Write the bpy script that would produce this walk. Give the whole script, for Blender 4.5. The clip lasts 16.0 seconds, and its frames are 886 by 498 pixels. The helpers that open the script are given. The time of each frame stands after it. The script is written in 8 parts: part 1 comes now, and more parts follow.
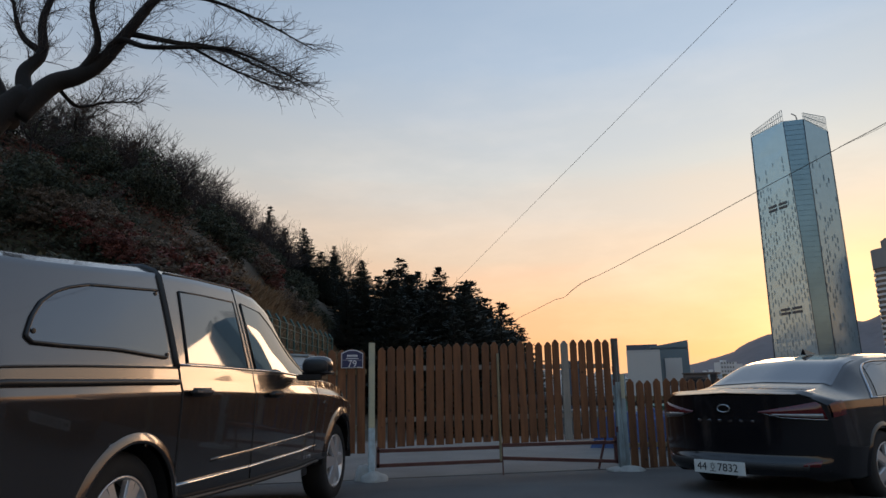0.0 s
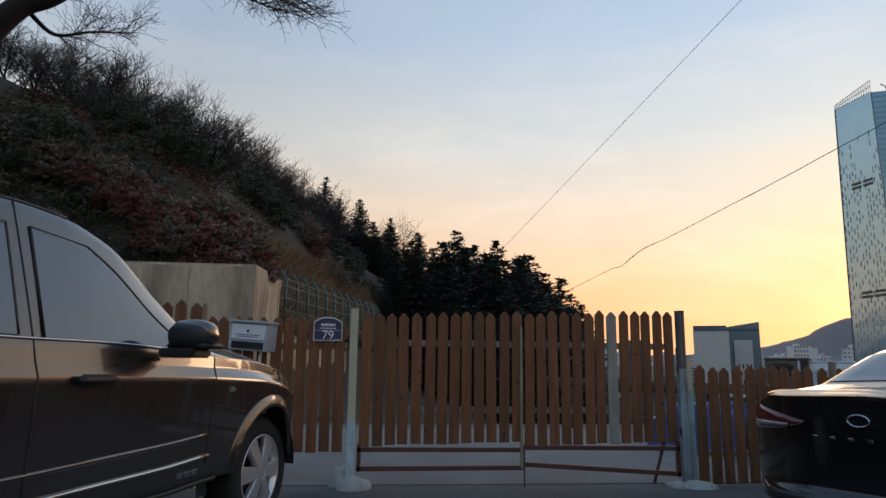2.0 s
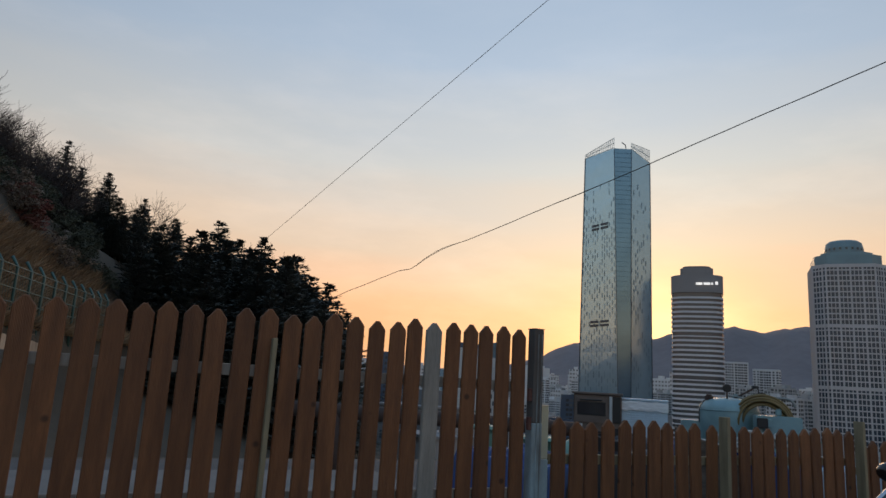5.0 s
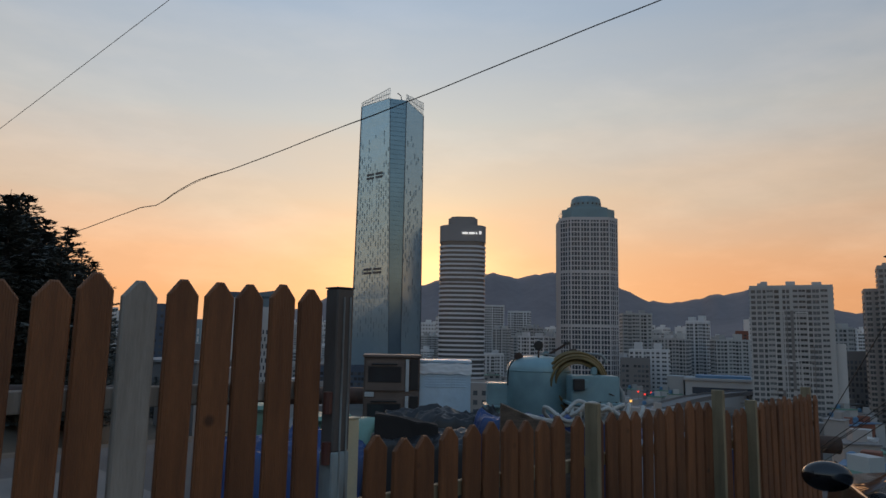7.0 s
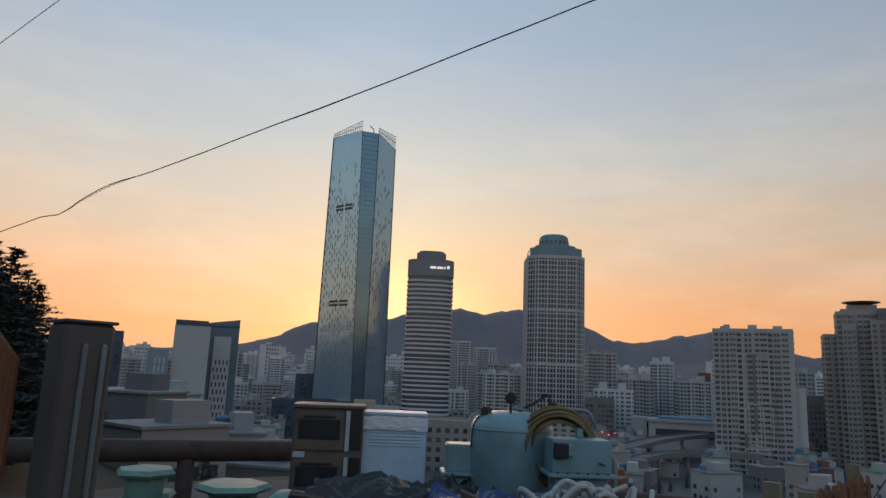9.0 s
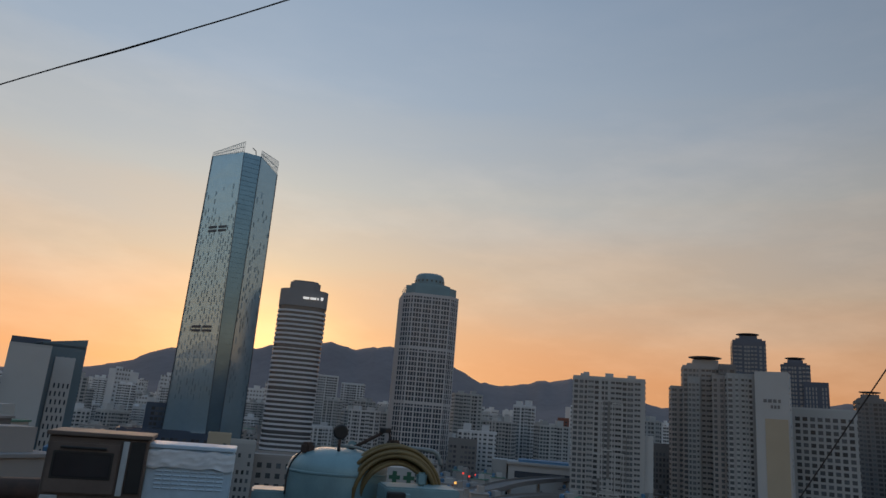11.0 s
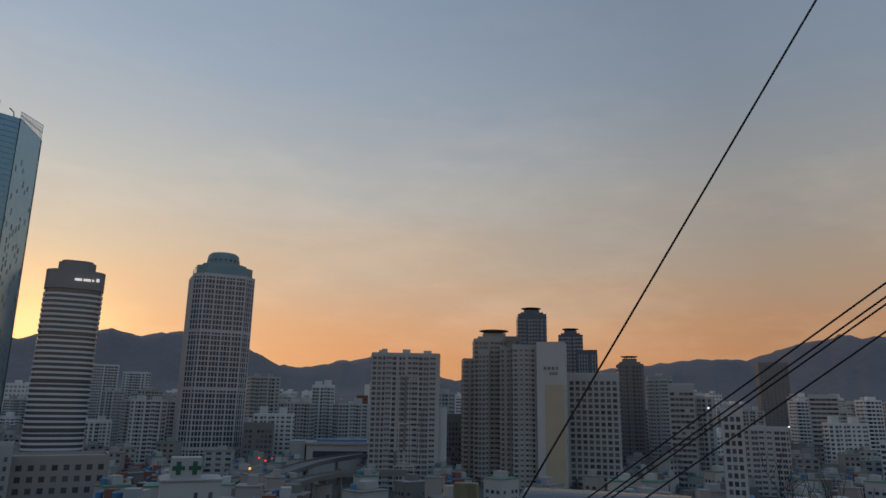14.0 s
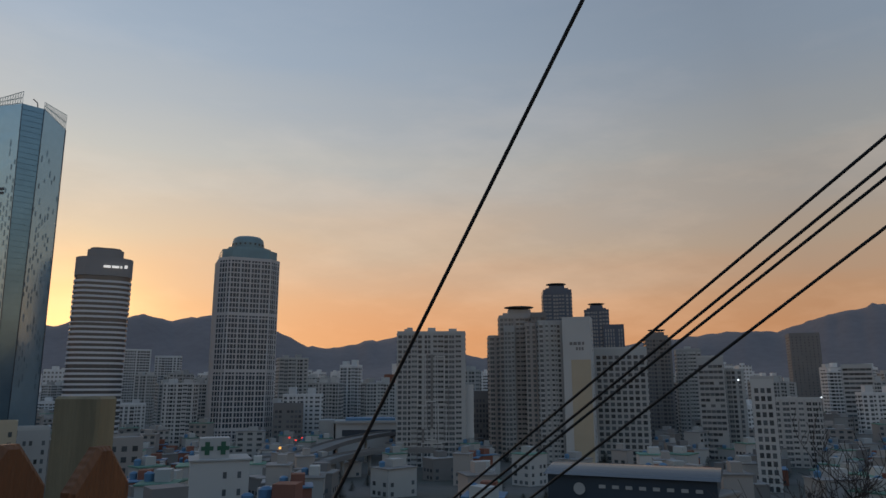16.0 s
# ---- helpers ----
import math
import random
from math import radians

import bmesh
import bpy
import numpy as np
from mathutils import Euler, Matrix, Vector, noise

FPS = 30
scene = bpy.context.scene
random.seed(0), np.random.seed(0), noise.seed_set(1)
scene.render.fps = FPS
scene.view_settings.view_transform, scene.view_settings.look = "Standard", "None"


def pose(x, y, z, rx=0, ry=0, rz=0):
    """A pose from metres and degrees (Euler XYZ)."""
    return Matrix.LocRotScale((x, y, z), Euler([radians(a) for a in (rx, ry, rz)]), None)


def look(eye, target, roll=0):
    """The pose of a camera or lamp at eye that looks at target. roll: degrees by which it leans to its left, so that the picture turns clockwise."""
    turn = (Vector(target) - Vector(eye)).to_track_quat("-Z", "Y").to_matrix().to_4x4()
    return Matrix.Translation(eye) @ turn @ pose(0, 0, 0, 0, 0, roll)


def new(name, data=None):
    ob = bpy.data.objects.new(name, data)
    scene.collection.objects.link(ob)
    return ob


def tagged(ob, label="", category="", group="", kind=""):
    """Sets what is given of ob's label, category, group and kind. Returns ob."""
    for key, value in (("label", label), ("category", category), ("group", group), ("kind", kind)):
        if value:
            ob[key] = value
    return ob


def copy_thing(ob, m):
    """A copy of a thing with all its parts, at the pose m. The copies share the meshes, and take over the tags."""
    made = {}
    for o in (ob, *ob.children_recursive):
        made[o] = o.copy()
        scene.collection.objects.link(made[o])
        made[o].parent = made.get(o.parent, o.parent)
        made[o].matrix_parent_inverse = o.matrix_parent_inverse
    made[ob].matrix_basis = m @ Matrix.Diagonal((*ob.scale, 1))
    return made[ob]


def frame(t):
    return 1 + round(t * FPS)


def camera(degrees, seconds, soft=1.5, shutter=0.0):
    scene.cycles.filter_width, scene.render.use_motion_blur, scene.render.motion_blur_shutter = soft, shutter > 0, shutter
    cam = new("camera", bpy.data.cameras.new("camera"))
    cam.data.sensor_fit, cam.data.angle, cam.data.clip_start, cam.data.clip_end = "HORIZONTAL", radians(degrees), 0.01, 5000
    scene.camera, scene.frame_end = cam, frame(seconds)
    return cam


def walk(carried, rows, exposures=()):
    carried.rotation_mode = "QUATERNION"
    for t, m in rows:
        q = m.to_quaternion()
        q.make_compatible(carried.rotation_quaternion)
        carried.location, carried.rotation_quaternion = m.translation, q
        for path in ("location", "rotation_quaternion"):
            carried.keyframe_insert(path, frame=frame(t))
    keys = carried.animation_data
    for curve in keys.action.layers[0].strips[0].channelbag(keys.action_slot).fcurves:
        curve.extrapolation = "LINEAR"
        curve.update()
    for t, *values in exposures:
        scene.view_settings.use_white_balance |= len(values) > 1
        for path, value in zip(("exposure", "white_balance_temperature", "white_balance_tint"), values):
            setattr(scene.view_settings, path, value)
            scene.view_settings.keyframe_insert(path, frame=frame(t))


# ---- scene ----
cam = camera(66.2, 16.0)
PATH = [
    (0, (-0.287, -0.363, 1.199), (0.092, 1.557, 1.611), -1.10),
    (0.5, (-0.006, 0.253, 1.267), (0.246, 2.196, 1.667), -1.53),
    (1, (0.337, 0.797, 1.243), (0.632, 2.737, 1.634), -0.03),
    (1.5, (0.613, 1.367, 1.297), (0.812, 3.324, 1.656), -0.75),
    (2, (0.805, 1.957, 1.286), (1.004, 3.917, 1.629), 0.63),
    (2.5, (1.015, 2.629, 1.350), (1.254, 4.597, 1.612), 0.04),
    (3, (1.139, 3.297, 1.357), (1.483, 5.245, 1.654), 2.92),
    (3.5, (1.248, 4.004, 1.462), (1.766, 5.916, 1.742), 2.25),
    (4, (1.340, 4.520, 1.504), (1.829, 6.429, 1.846), -0.30),
    (4.5, (1.543, 5.058, 1.535), (2.253, 6.893, 1.893), 0.84),
    (5, (1.599, 5.417, 1.543), (2.435, 7.192, 1.929), 3.33),
    (7.5, (3.079, 7.662, 1.837), (4.511, 9.037, 2.084), 0.49),
    (8, (3.449, 7.927, 1.890), (4.844, 9.330, 2.184), 0.51),
    (8.5, (3.687, 8.135, 1.903), (5.093, 9.517, 2.240), 1.26),
    (11, (5.180, 8.925, 1.852), (6.813, 9.971, 2.340), 4.72),
    (11.5, (5.582, 9.009, 1.746), (7.275, 9.934, 2.272), 3.32),
    (12, (6.037, 9.131, 1.745), (7.831, 9.899, 2.180), 2.81),
    (12.5, (6.491, 9.184, 1.728), (8.341, 9.813, 2.153), 2.62),
    (13, (6.813, 9.175, 1.689), (8.661, 9.797, 2.136), 1.38),
    (13.5, (7.176, 9.151, 1.654), (9.069, 9.624, 2.091), 2.87),
    (14, (7.679, 9.091, 1.605), (9.555, 9.609, 2.064), 0.95),
    (14.5, (8.346, 9.126, 1.515), (10.244, 9.577, 1.955), 0.15),
    (15, (8.633, 9.000, 1.473), (10.519, 9.491, 1.920), -1.70),
    (15.5, (9.000, 8.910, 1.416), (10.873, 9.471, 1.836), -0.88),
    (16, (9.382, 8.829, 1.355), (11.252, 9.418, 1.753), -0.16),
]
EXPOSURES = [(0.0, 0.28), (1.5, 0.36), (2.0, 0.45), (3.5, 0.62), (4.5, 0.4), (5.2, 0.15), (7.3, 0.0), (8.7, 0.1), (11.0, -0.14), (11.5, -0.28), (12.5, -0.3), (16.0, -0.15)]
walk(cam, [(t, look(eye, target, roll)) for t, eye, target, roll in PATH], EXPOSURES)

# ---- sky and sun: just after sunset, the sun behind the ridge ----
SUN_BEARING, SUN_UP = 41.5, 2.2
world = bpy.data.worlds.new("world")
scene.world = world
world.use_nodes = True
wn, wl = world.node_tree.nodes, world.node_tree.links
sky = wn.new("ShaderNodeTexSky")
sky.sky_type = "NISHITA"
sky.sun_disc = False
sky.sun_elevation, sky.sun_rotation = radians(SUN_UP), radians(SUN_BEARING)
sky.altitude, sky.air_density, sky.dust_density, sky.ozone_density = 80, 1.0, 1.6, 2.5
STRENGTH = 0.15
wn["Background"].inputs[1].default_value = STRENGTH


def wmath(op, a, b):
    n = wn.new("ShaderNodeMath")
    n.operation = op
    for i, v in enumerate((a, b)):
        if isinstance(v, (int, float)):
            n.inputs[i].default_value = v
        else:
            wl.new(v, n.inputs[i])
    return n.outputs[0]


# dusk haze over the clear-sky model: warm low down, blue overhead, with thin high cloud
geo = wn.new("ShaderNodeTexCoord")
sep = wn.new("ShaderNodeSeparateXYZ")
wl.new(geo.outputs["Generated"], sep.inputs[0])
haze = wn.new("ShaderNodeValToRGB")
stops = [(0.0, (0.62, 0.33, 0.19)), (0.05, (0.74, 0.34, 0.155)), (0.12, (0.70, 0.38, 0.205)), (0.20, (0.58, 0.43, 0.31)), (0.31, (0.45, 0.44, 0.42)),
         (0.45, (0.32, 0.38, 0.46)), (0.65, (0.23, 0.31, 0.43)), (1.0, (0.18, 0.26, 0.38))]
while len(haze.color_ramp.elements) < len(stops):
    haze.color_ramp.elements.new(0.5)
for e, (p, c) in zip(haze.color_ramp.elements, stops):
    e.position, e.color = p, (*c, 1)
cloud = wn.new("ShaderNodeTexNoise")
cmap = wn.new("ShaderNodeMapping")
cmap.inputs["Scale"].default_value = (1.6, 1.6, 10.0)
cmap.inputs["Rotation"].default_value = (0.25, 0.2, 0.0)
wl.new(geo.outputs["Generated"], cmap.inputs[0])
wl.new(cmap.outputs[0], cloud.inputs[0])
cloud.inputs["Scale"].default_value, cloud.inputs["Detail"].default_value = 1.3, 5
wl.new(wmath("ADD", sep.outputs[2], wmath("MULTIPLY", wmath("SUBTRACT", 0.5, cloud.outputs[0]), 0.10)), haze.inputs[0])
toward = wmath("ADD", wmath("MULTIPLY", sep.outputs[0], math.sin(radians(SUN_BEARING))), wmath("MULTIPLY", sep.outputs[1], math.cos(radians(SUN_BEARING))))
lift = wn.new("ShaderNodeValToRGB")
lift.color_ramp.elements.new(0.5)
lift.color_ramp.elements.new(0.75)
for e, (p, c) in zip(lift.color_ramp.elements, ((0.0, (0.54, 0.66, 0.74)), (0.45, (0.51, 0.56, 0.60)), (0.75, (0.45, 0.46, 0.47)), (1.0, (0.66, 0.67, 0.67)))):
    e.position, e.color = p, (*c, 1)
wl.new(wmath("ADD", wmath("MULTIPLY", toward, 0.5), 0.5), lift.inputs[0])
HAZE, CLEAR = 2.0 / STRENGTH, 0.10
scaled = wn.new("ShaderNodeVectorMath")
scaled.operation = "MULTIPLY"
wl.new(haze.outputs[0], scaled.inputs[0])
wl.new(lift.outputs[0], scaled.inputs[1])
lifted = wn.new("ShaderNodeVectorMath")
lifted.operation = "SCALE"
# the sky is deeper away from the sun's side, over the north-east
aside = wmath("ADD", wmath("MULTIPLY", sep.outputs[0], math.sin(radians(131.5))), wmath("MULTIPLY", sep.outputs[1], math.cos(radians(131.5))))
off_sun = wmath("MAXIMUM", aside, 0.0)
dim = wn.new("ShaderNodeCombineXYZ")
for k, share in enumerate((0.21, 0.22, 0.23)):
    wl.new(wmath("SUBTRACT", 1.0, wmath("MULTIPLY", off_sun, share)), dim.inputs[k])
dimmed = wn.new("ShaderNodeVectorMath")
dimmed.operation = "MULTIPLY"
wl.new(scaled.outputs[0], dimmed.inputs[0])
wl.new(dim.outputs[0], dimmed.inputs[1])
wl.new(dimmed.outputs[0], lifted.inputs[0])
lifted.inputs["Scale"].default_value = HAZE
clear = wn.new("ShaderNodeVectorMath")
clear.operation = "SCALE"
wl.new(sky.outputs[0], clear.inputs[0])
clear.inputs["Scale"].default_value = CLEAR
total = wn.new("ShaderNodeVectorMath")
total.operation = "ADD"
wl.new(lifted.outputs[0], total.inputs[0])
wl.new(clear.outputs[0], total.inputs[1])
# the yellow aureole round the sun, just under the ridge line
aim = wn.new("ShaderNodeVectorMath")
aim.operation = "DOT_PRODUCT"
wl.new(geo.outputs["Generated"], aim.inputs[0])
aim.inputs[1].default_value = (math.sin(radians(43.4)) * math.cos(radians(3.5)), math.cos(radians(43.4)) * math.cos(radians(3.5)), math.sin(radians(3.5)))
facing = wmath("MAXIMUM", aim.outputs["Value"], 0.0)
near_sun = wmath("ADD", wmath("POWER", facing, 260.0), wmath("MULTIPLY", wmath("POWER", facing, 28.0), 0.22))
aureole = wn.new("ShaderNodeVectorMath")
aureole.operation = "SCALE"
aureole.inputs[0].default_value = (0.46 / STRENGTH, 0.38 / STRENGTH, 0.12 / STRENGTH)
wl.new(near_sun, aureole.inputs["Scale"])
lit_sky = wn.new("ShaderNodeVectorMath")
lit_sky.operation = "ADD"
wisp = wn.new("ShaderNodeTexNoise")
wmap = wn.new("ShaderNodeMapping")
wmap.inputs["Scale"].default_value = (2.2, 2.2, 7.0)
wmap.inputs["Rotation"].default_value = (0.55, 0.1, 0.3)
wl.new(geo.outputs["Generated"], wmap.inputs[0])
wl.new(wmap.outputs[0], wisp.inputs[0])
wisp.inputs["Scale"].default_value, wisp.inputs["Detail"].default_value, wisp.inputs["Roughness"].default_value = 1.6, 7, 0.62
thin_cloud = wmath("MULTIPLY", wmath("MAXIMUM", wmath("SUBTRACT", wisp.outputs[0], 0.47), 0.0), wmath("MAXIMUM", wmath("SUBTRACT", 0.62, sep.outputs[2]), 0.0))
veil = wn.new("ShaderNodeVectorMath")
veil.operation = "SCALE"
veil.inputs[0].default_value = (0.85 / STRENGTH, 0.62 / STRENGTH, 0.44 / STRENGTH)
wl.new(thin_cloud, veil.inputs["Scale"])
veiled = wn.new("ShaderNodeVectorMath")
veiled.operation = "ADD"
wl.new(total.outputs[0], veiled.inputs[0])
wl.new(veil.outputs[0], veiled.inputs[1])
wl.new(veiled.outputs[0], lit_sky.inputs[0])
wl.new(aureole.outputs[0], lit_sky.inputs[1])
wl.new(lit_sky.outputs[0], wn["Background"].inputs[0])
sun = new("sun", bpy.data.lights.new("sun", "SUN"))
sun.data.energy, sun.data.angle, sun.data.color = 0.5, radians(20), (1.0, 0.62, 0.36)
sb, se = radians(SUN_BEARING), radians(9)
sun.matrix_world = look((math.sin(sb) * math.cos(se) * 100, math.cos(sb) * math.cos(se) * 100, math.sin(se) * 100), (0, 0, 0))


# ---- materials ----
def material(name, colour, rough=0.7, metal=0.0, spots=None, scale=6.0, amount=0.5, grain=0.0, grain_scale=80.0,
             stretch=(1, 1, 1), bump=0.0, vary=0.0, island=0.0, coat=0.0, fade=0.5):
    """Colour broken up by a coarse and a fine noise, with relief and per-object variation."""
    m = bpy.data.materials.new(name)
    m.use_nodes = True
    n, l = m.node_tree.nodes, m.node_tree.links
    b = n["Principled BSDF"]
    b.inputs["Roughness"].default_value, b.inputs["Metallic"].default_value = rough, metal
    b.inputs["Coat Weight"].default_value = coat
    tc, mp = n.new("ShaderNodeTexCoord"), n.new("ShaderNodeMapping")
    mp.inputs["Scale"].default_value = stretch
    l.new(tc.outputs["Object"], mp.inputs[0])
    info = n.new("ShaderNodeObjectInfo")
    shift = n.new("ShaderNodeVectorMath")
    shift.operation = "ADD"
    l.new(mp.outputs[0], shift.inputs[0])
    mul = n.new("ShaderNodeMath")
    mul.operation = "MULTIPLY"
    mul.inputs[1].default_value = 37.0
    l.new(info.outputs["Random"], mul.inputs[0])
    l.new(mul.outputs[0], shift.inputs[1])
    coarse = n.new("ShaderNodeTexNoise")
    coarse.inputs["Scale"].default_value, coarse.inputs["Detail"].default_value = scale, 5
    l.new(shift.outputs[0], coarse.inputs[0])
    ramp = n.new("ShaderNodeMapRange")
    ramp.inputs[1].default_value, ramp.inputs[2].default_value = 0.35, 0.7
    ramp.inputs[4].default_value = amount
    l.new(coarse.outputs[0], ramp.inputs[0])
    mix = n.new("ShaderNodeMix")
    mix.data_type = "RGBA"
    mix.inputs[6].default_value = (*colour, 1)
    mix.inputs[7].default_value = (*(spots or [c * fade for c in colour]), 1)
    l.new(ramp.outputs[0], mix.inputs[0])
    out = mix.outputs[2]
    fine = n.new("ShaderNodeTexNoise")
    fine.inputs["Scale"].default_value, fine.inputs["Detail"].default_value = grain_scale, 4
    l.new(shift.outputs[0], fine.inputs[0])
    hsv = n.new("ShaderNodeHueSaturation")
    l.new(out, hsv.inputs["Color"])
    val = n.new("ShaderNodeMath")
    val.operation = "MULTIPLY_ADD"
    val.inputs[1].default_value, val.inputs[2].default_value = grain * 2, 1 - grain
    l.new(fine.outputs[0], val.inputs[0])
    src = val.outputs[0]
    if vary or island:
        r = info.outputs["Random"]
        if island:
            r = n.new("ShaderNodeNewGeometry").outputs["Random Per Island"]
        v2 = n.new("ShaderNodeMath")
        v2.operation = "MULTIPLY_ADD"
        v2.inputs[1].default_value, v2.inputs[2].default_value = 2 * (vary or island), 1 - (vary or island)
        l.new(r, v2.inputs[0])
        v3 = n.new("ShaderNodeMath")
        v3.operation = "MULTIPLY"
        l.new(src, v3.inputs[0])
        l.new(v2.outputs[0], v3.inputs[1])
        src = v3.outputs[0]
    l.new(src, hsv.inputs["Value"])
    l.new(hsv.outputs[0], b.inputs["Base Color"])
    if bump:
        bp = n.new("ShaderNodeBump")
        bp.inputs["Strength"].default_value, bp.inputs["Distance"].default_value = bump, 0.02
        l.new(fine.outputs[0], bp.inputs["Height"])
        l.new(bp.outputs[0], b.inputs["Normal"])
    return m


def glow(name, colour, strength):
    m = material(name, colour)
    b = m.node_tree.nodes["Principled BSDF"]
    b.inputs["Emission Color"].default_value, b.inputs["Emission Strength"].default_value = (*colour, 1), strength
    return m


WOOD = material("fence_wood", (0.20, 0.078, 0.028), 0.65, spots=(0.10, 0.037, 0.014), scale=3, amount=0.8, grain=0.25, grain_scale=22,
                stretch=(6, 6, 0.7), bump=0.25, vary=0.22)


def groove(m):
    """Fine sawn ridges up the boards, and scattered dark knots."""
    n, l = m.node_tree.nodes, m.node_tree.links
    b = n["Principled BSDF"]
    tc = n.new("ShaderNodeTexCoord")
    wave = n.new("ShaderNodeTexWave")
    wave.bands_direction = "X"
    wave.inputs["Scale"].default_value, wave.inputs["Distortion"].default_value = 42.0, 0.6
    l.new(tc.outputs["Object"], wave.inputs[0])
    bp = n.new("ShaderNodeBump")
    bp.inputs["Strength"].default_value, bp.inputs["Distance"].default_value = 0.35, 0.004
    l.new(wave.outputs["Fac"], bp.inputs["Height"])
    old = b.inputs["Normal"].links[0].from_socket
    l.new(old, bp.inputs["Normal"])
    l.new(bp.outputs[0], b.inputs["Normal"])
    info = n.new("ShaderNodeObjectInfo")
    off = n.new("ShaderNodeVectorMath")
    off.operation = "ADD"
    mul = n.new("ShaderNodeMath")
    mul.operation = "MULTIPLY"
    mul.inputs[1].default_value = 91.0
    l.new(info.outputs["Random"], mul.inputs[0])
    l.new(tc.outputs["Object"], off.inputs[0])
    l.new(mul.outputs[0], off.inputs[1])
    vor = n.new("ShaderNodeTexVoronoi")
    vor.inputs["Scale"].default_value = 4.2
    l.new(off.outputs[0], vor.inputs["Vector"])
    edge = n.new("ShaderNodeMapRange")
    edge.inputs[1].default_value, edge.inputs[2].default_value = 0.05, 0.11
    edge.inputs[3].default_value, edge.inputs[4].default_value = 0.35, 1.0
    l.new(vor.outputs["Distance"], edge.inputs[0])
    src = b.inputs["Base Color"].links[0].from_socket
    dark = n.new("ShaderNodeMix")
    dark.data_type, dark.blend_type = "RGBA", "MULTIPLY"
    dark.inputs[0].default_value = 1.0
    l.new(src, dark.inputs[6])
    l.new(edge.outputs[0], dark.inputs[7])
    l.new(dark.outputs[2], b.inputs["Base Color"])


groove(WOOD)
WOOD_GREY = material("weathered_wood", (0.32, 0.29, 0.25), 0.85, scale=4, amount=0.6, grain=0.2, grain_scale=30, stretch=(6, 6, 0.6), bump=0.3)
POST_WOOD = material("pale_lumber", (0.28, 0.23, 0.14), 0.75, spots=(0.14, 0.115, 0.07), scale=5, amount=0.6, grain=0.2, grain_scale=40, stretch=(4, 4, 0.6), bump=0.2)
STEEL_PAINT = material("peeling_post_paint", (0.30, 0.38, 0.40), 0.6, spots=(0.10, 0.075, 0.06), scale=5, amount=0.9, grain=0.15, stretch=(1, 1, 0.5), bump=0.2)
CREAM_PAINT = material("cream_post_paint", (0.52, 0.47, 0.31), 0.6, spots=(0.35, 0.36, 0.3), scale=4, amount=0.7, grain=0.1, bump=0.1)
PALE_BLUE = material("pale_blue_primer", (0.50, 0.60, 0.64), 0.6, spots=(0.28, 0.3, 0.3), scale=14, amount=0.6, grain=0.1)
POST_RUST = material("brown_post_steel", (0.075, 0.062, 0.055), 0.5, spots=(0.13, 0.14, 0.14), scale=6, amount=0.5, grain=0.15, stretch=(1, 1, 0.3))
MAROON = material("maroon_steel", (0.085, 0.025, 0.022), 0.5, spots=(0.12, 0.06, 0.04), scale=9, amount=0.6, grain=0.15)
CONCRETE = material("footing_concrete", (0.42, 0.41, 0.38), 0.9, scale=8, amount=0.5, grain=0.2, grain_scale=60, bump=0.5)
YARD = material("dusty_yard_concrete", (0.20, 0.185, 0.17), 0.9, spots=(0.13, 0.12, 0.11), scale=1.2, amount=0.6, grain=0.2, grain_scale=60, bump=0.4)
WALL_CONC = material("stained_concrete", (0.60, 0.48, 0.35), 0.9, spots=(0.22, 0.17, 0.12), scale=1.1, amount=0.9, grain=0.3, grain_scale=9, stretch=(1, 1, 0.3), bump=0.6)
ASPHALT = material("worn_asphalt", (0.082, 0.079, 0.076), 0.9, spots=(0.13, 0.125, 0.12), scale=0.7, amount=0.7, grain=0.3, grain_scale=120, bump=0.5)
SOIL = material("wooded_slope", (0.052, 0.046, 0.034), 0.95, spots=(0.08, 0.064, 0.044), scale=0.12, amount=0.8, grain=0.3, grain_scale=2.0, bump=0.5)
# Distance haze is mixed into the woodland colour, paler than the near slope
MOUNTAIN = material("hazed_mountain", (0.155, 0.146, 0.155), 1.0, spots=(0.118, 0.113, 0.122), scale=0.004, amount=0.7, grain=0.2, grain_scale=0.03)
CITY_FLOOR = material("city_floor", (0.10, 0.10, 0.10), 0.9, spots=(0.05, 0.06, 0.045), scale=0.02, amount=0.9, grain=0.3, grain_scale=0.3)
BARK = material("dark_bark", (0.016, 0.014, 0.013), 0.95, scale=5, amount=0.5, grain=0.3, grain_scale=30, stretch=(1, 1, 0.4), bump=0.5)
TWIG = material("bare_twigs", (0.055, 0.045, 0.042), 0.95, scale=3, amount=0.4)
CONIFER = material("conifer_needles", (0.085, 0.100, 0.090), 0.9, spots=(0.06, 0.070, 0.066), scale=0.8, amount=0.6, island=0.25)
SHRUB_GREEN = material("evergreen_leaves", (0.068, 0.080, 0.055), 0.9, spots=(0.028, 0.034, 0.022), scale=0.7, amount=0.6, island=0.5)
SHRUB_RED = material("russet_leaves", (0.20, 0.070, 0.055), 0.85, spots=(0.075, 0.050, 0.036), scale=0.8, amount=0.6, island=0.5)
SHRUB_DULL = material("dull_winter_leaves", (0.18, 0.14, 0.105), 0.9, spots=(0.11, 0.09, 0.07), scale=0.8, amount=0.6, island=0.5)
DRY_GRASS = material("dry_grass", (0.36, 0.25, 0.15), 0.95, spots=(0.20, 0.14, 0.085), scale=1.5, amount=0.7, island=0.45)
GREEN_STEEL = material("green_mesh_fence", (0.05, 0.125, 0.115), 0.5, scale=3, amount=0.3)
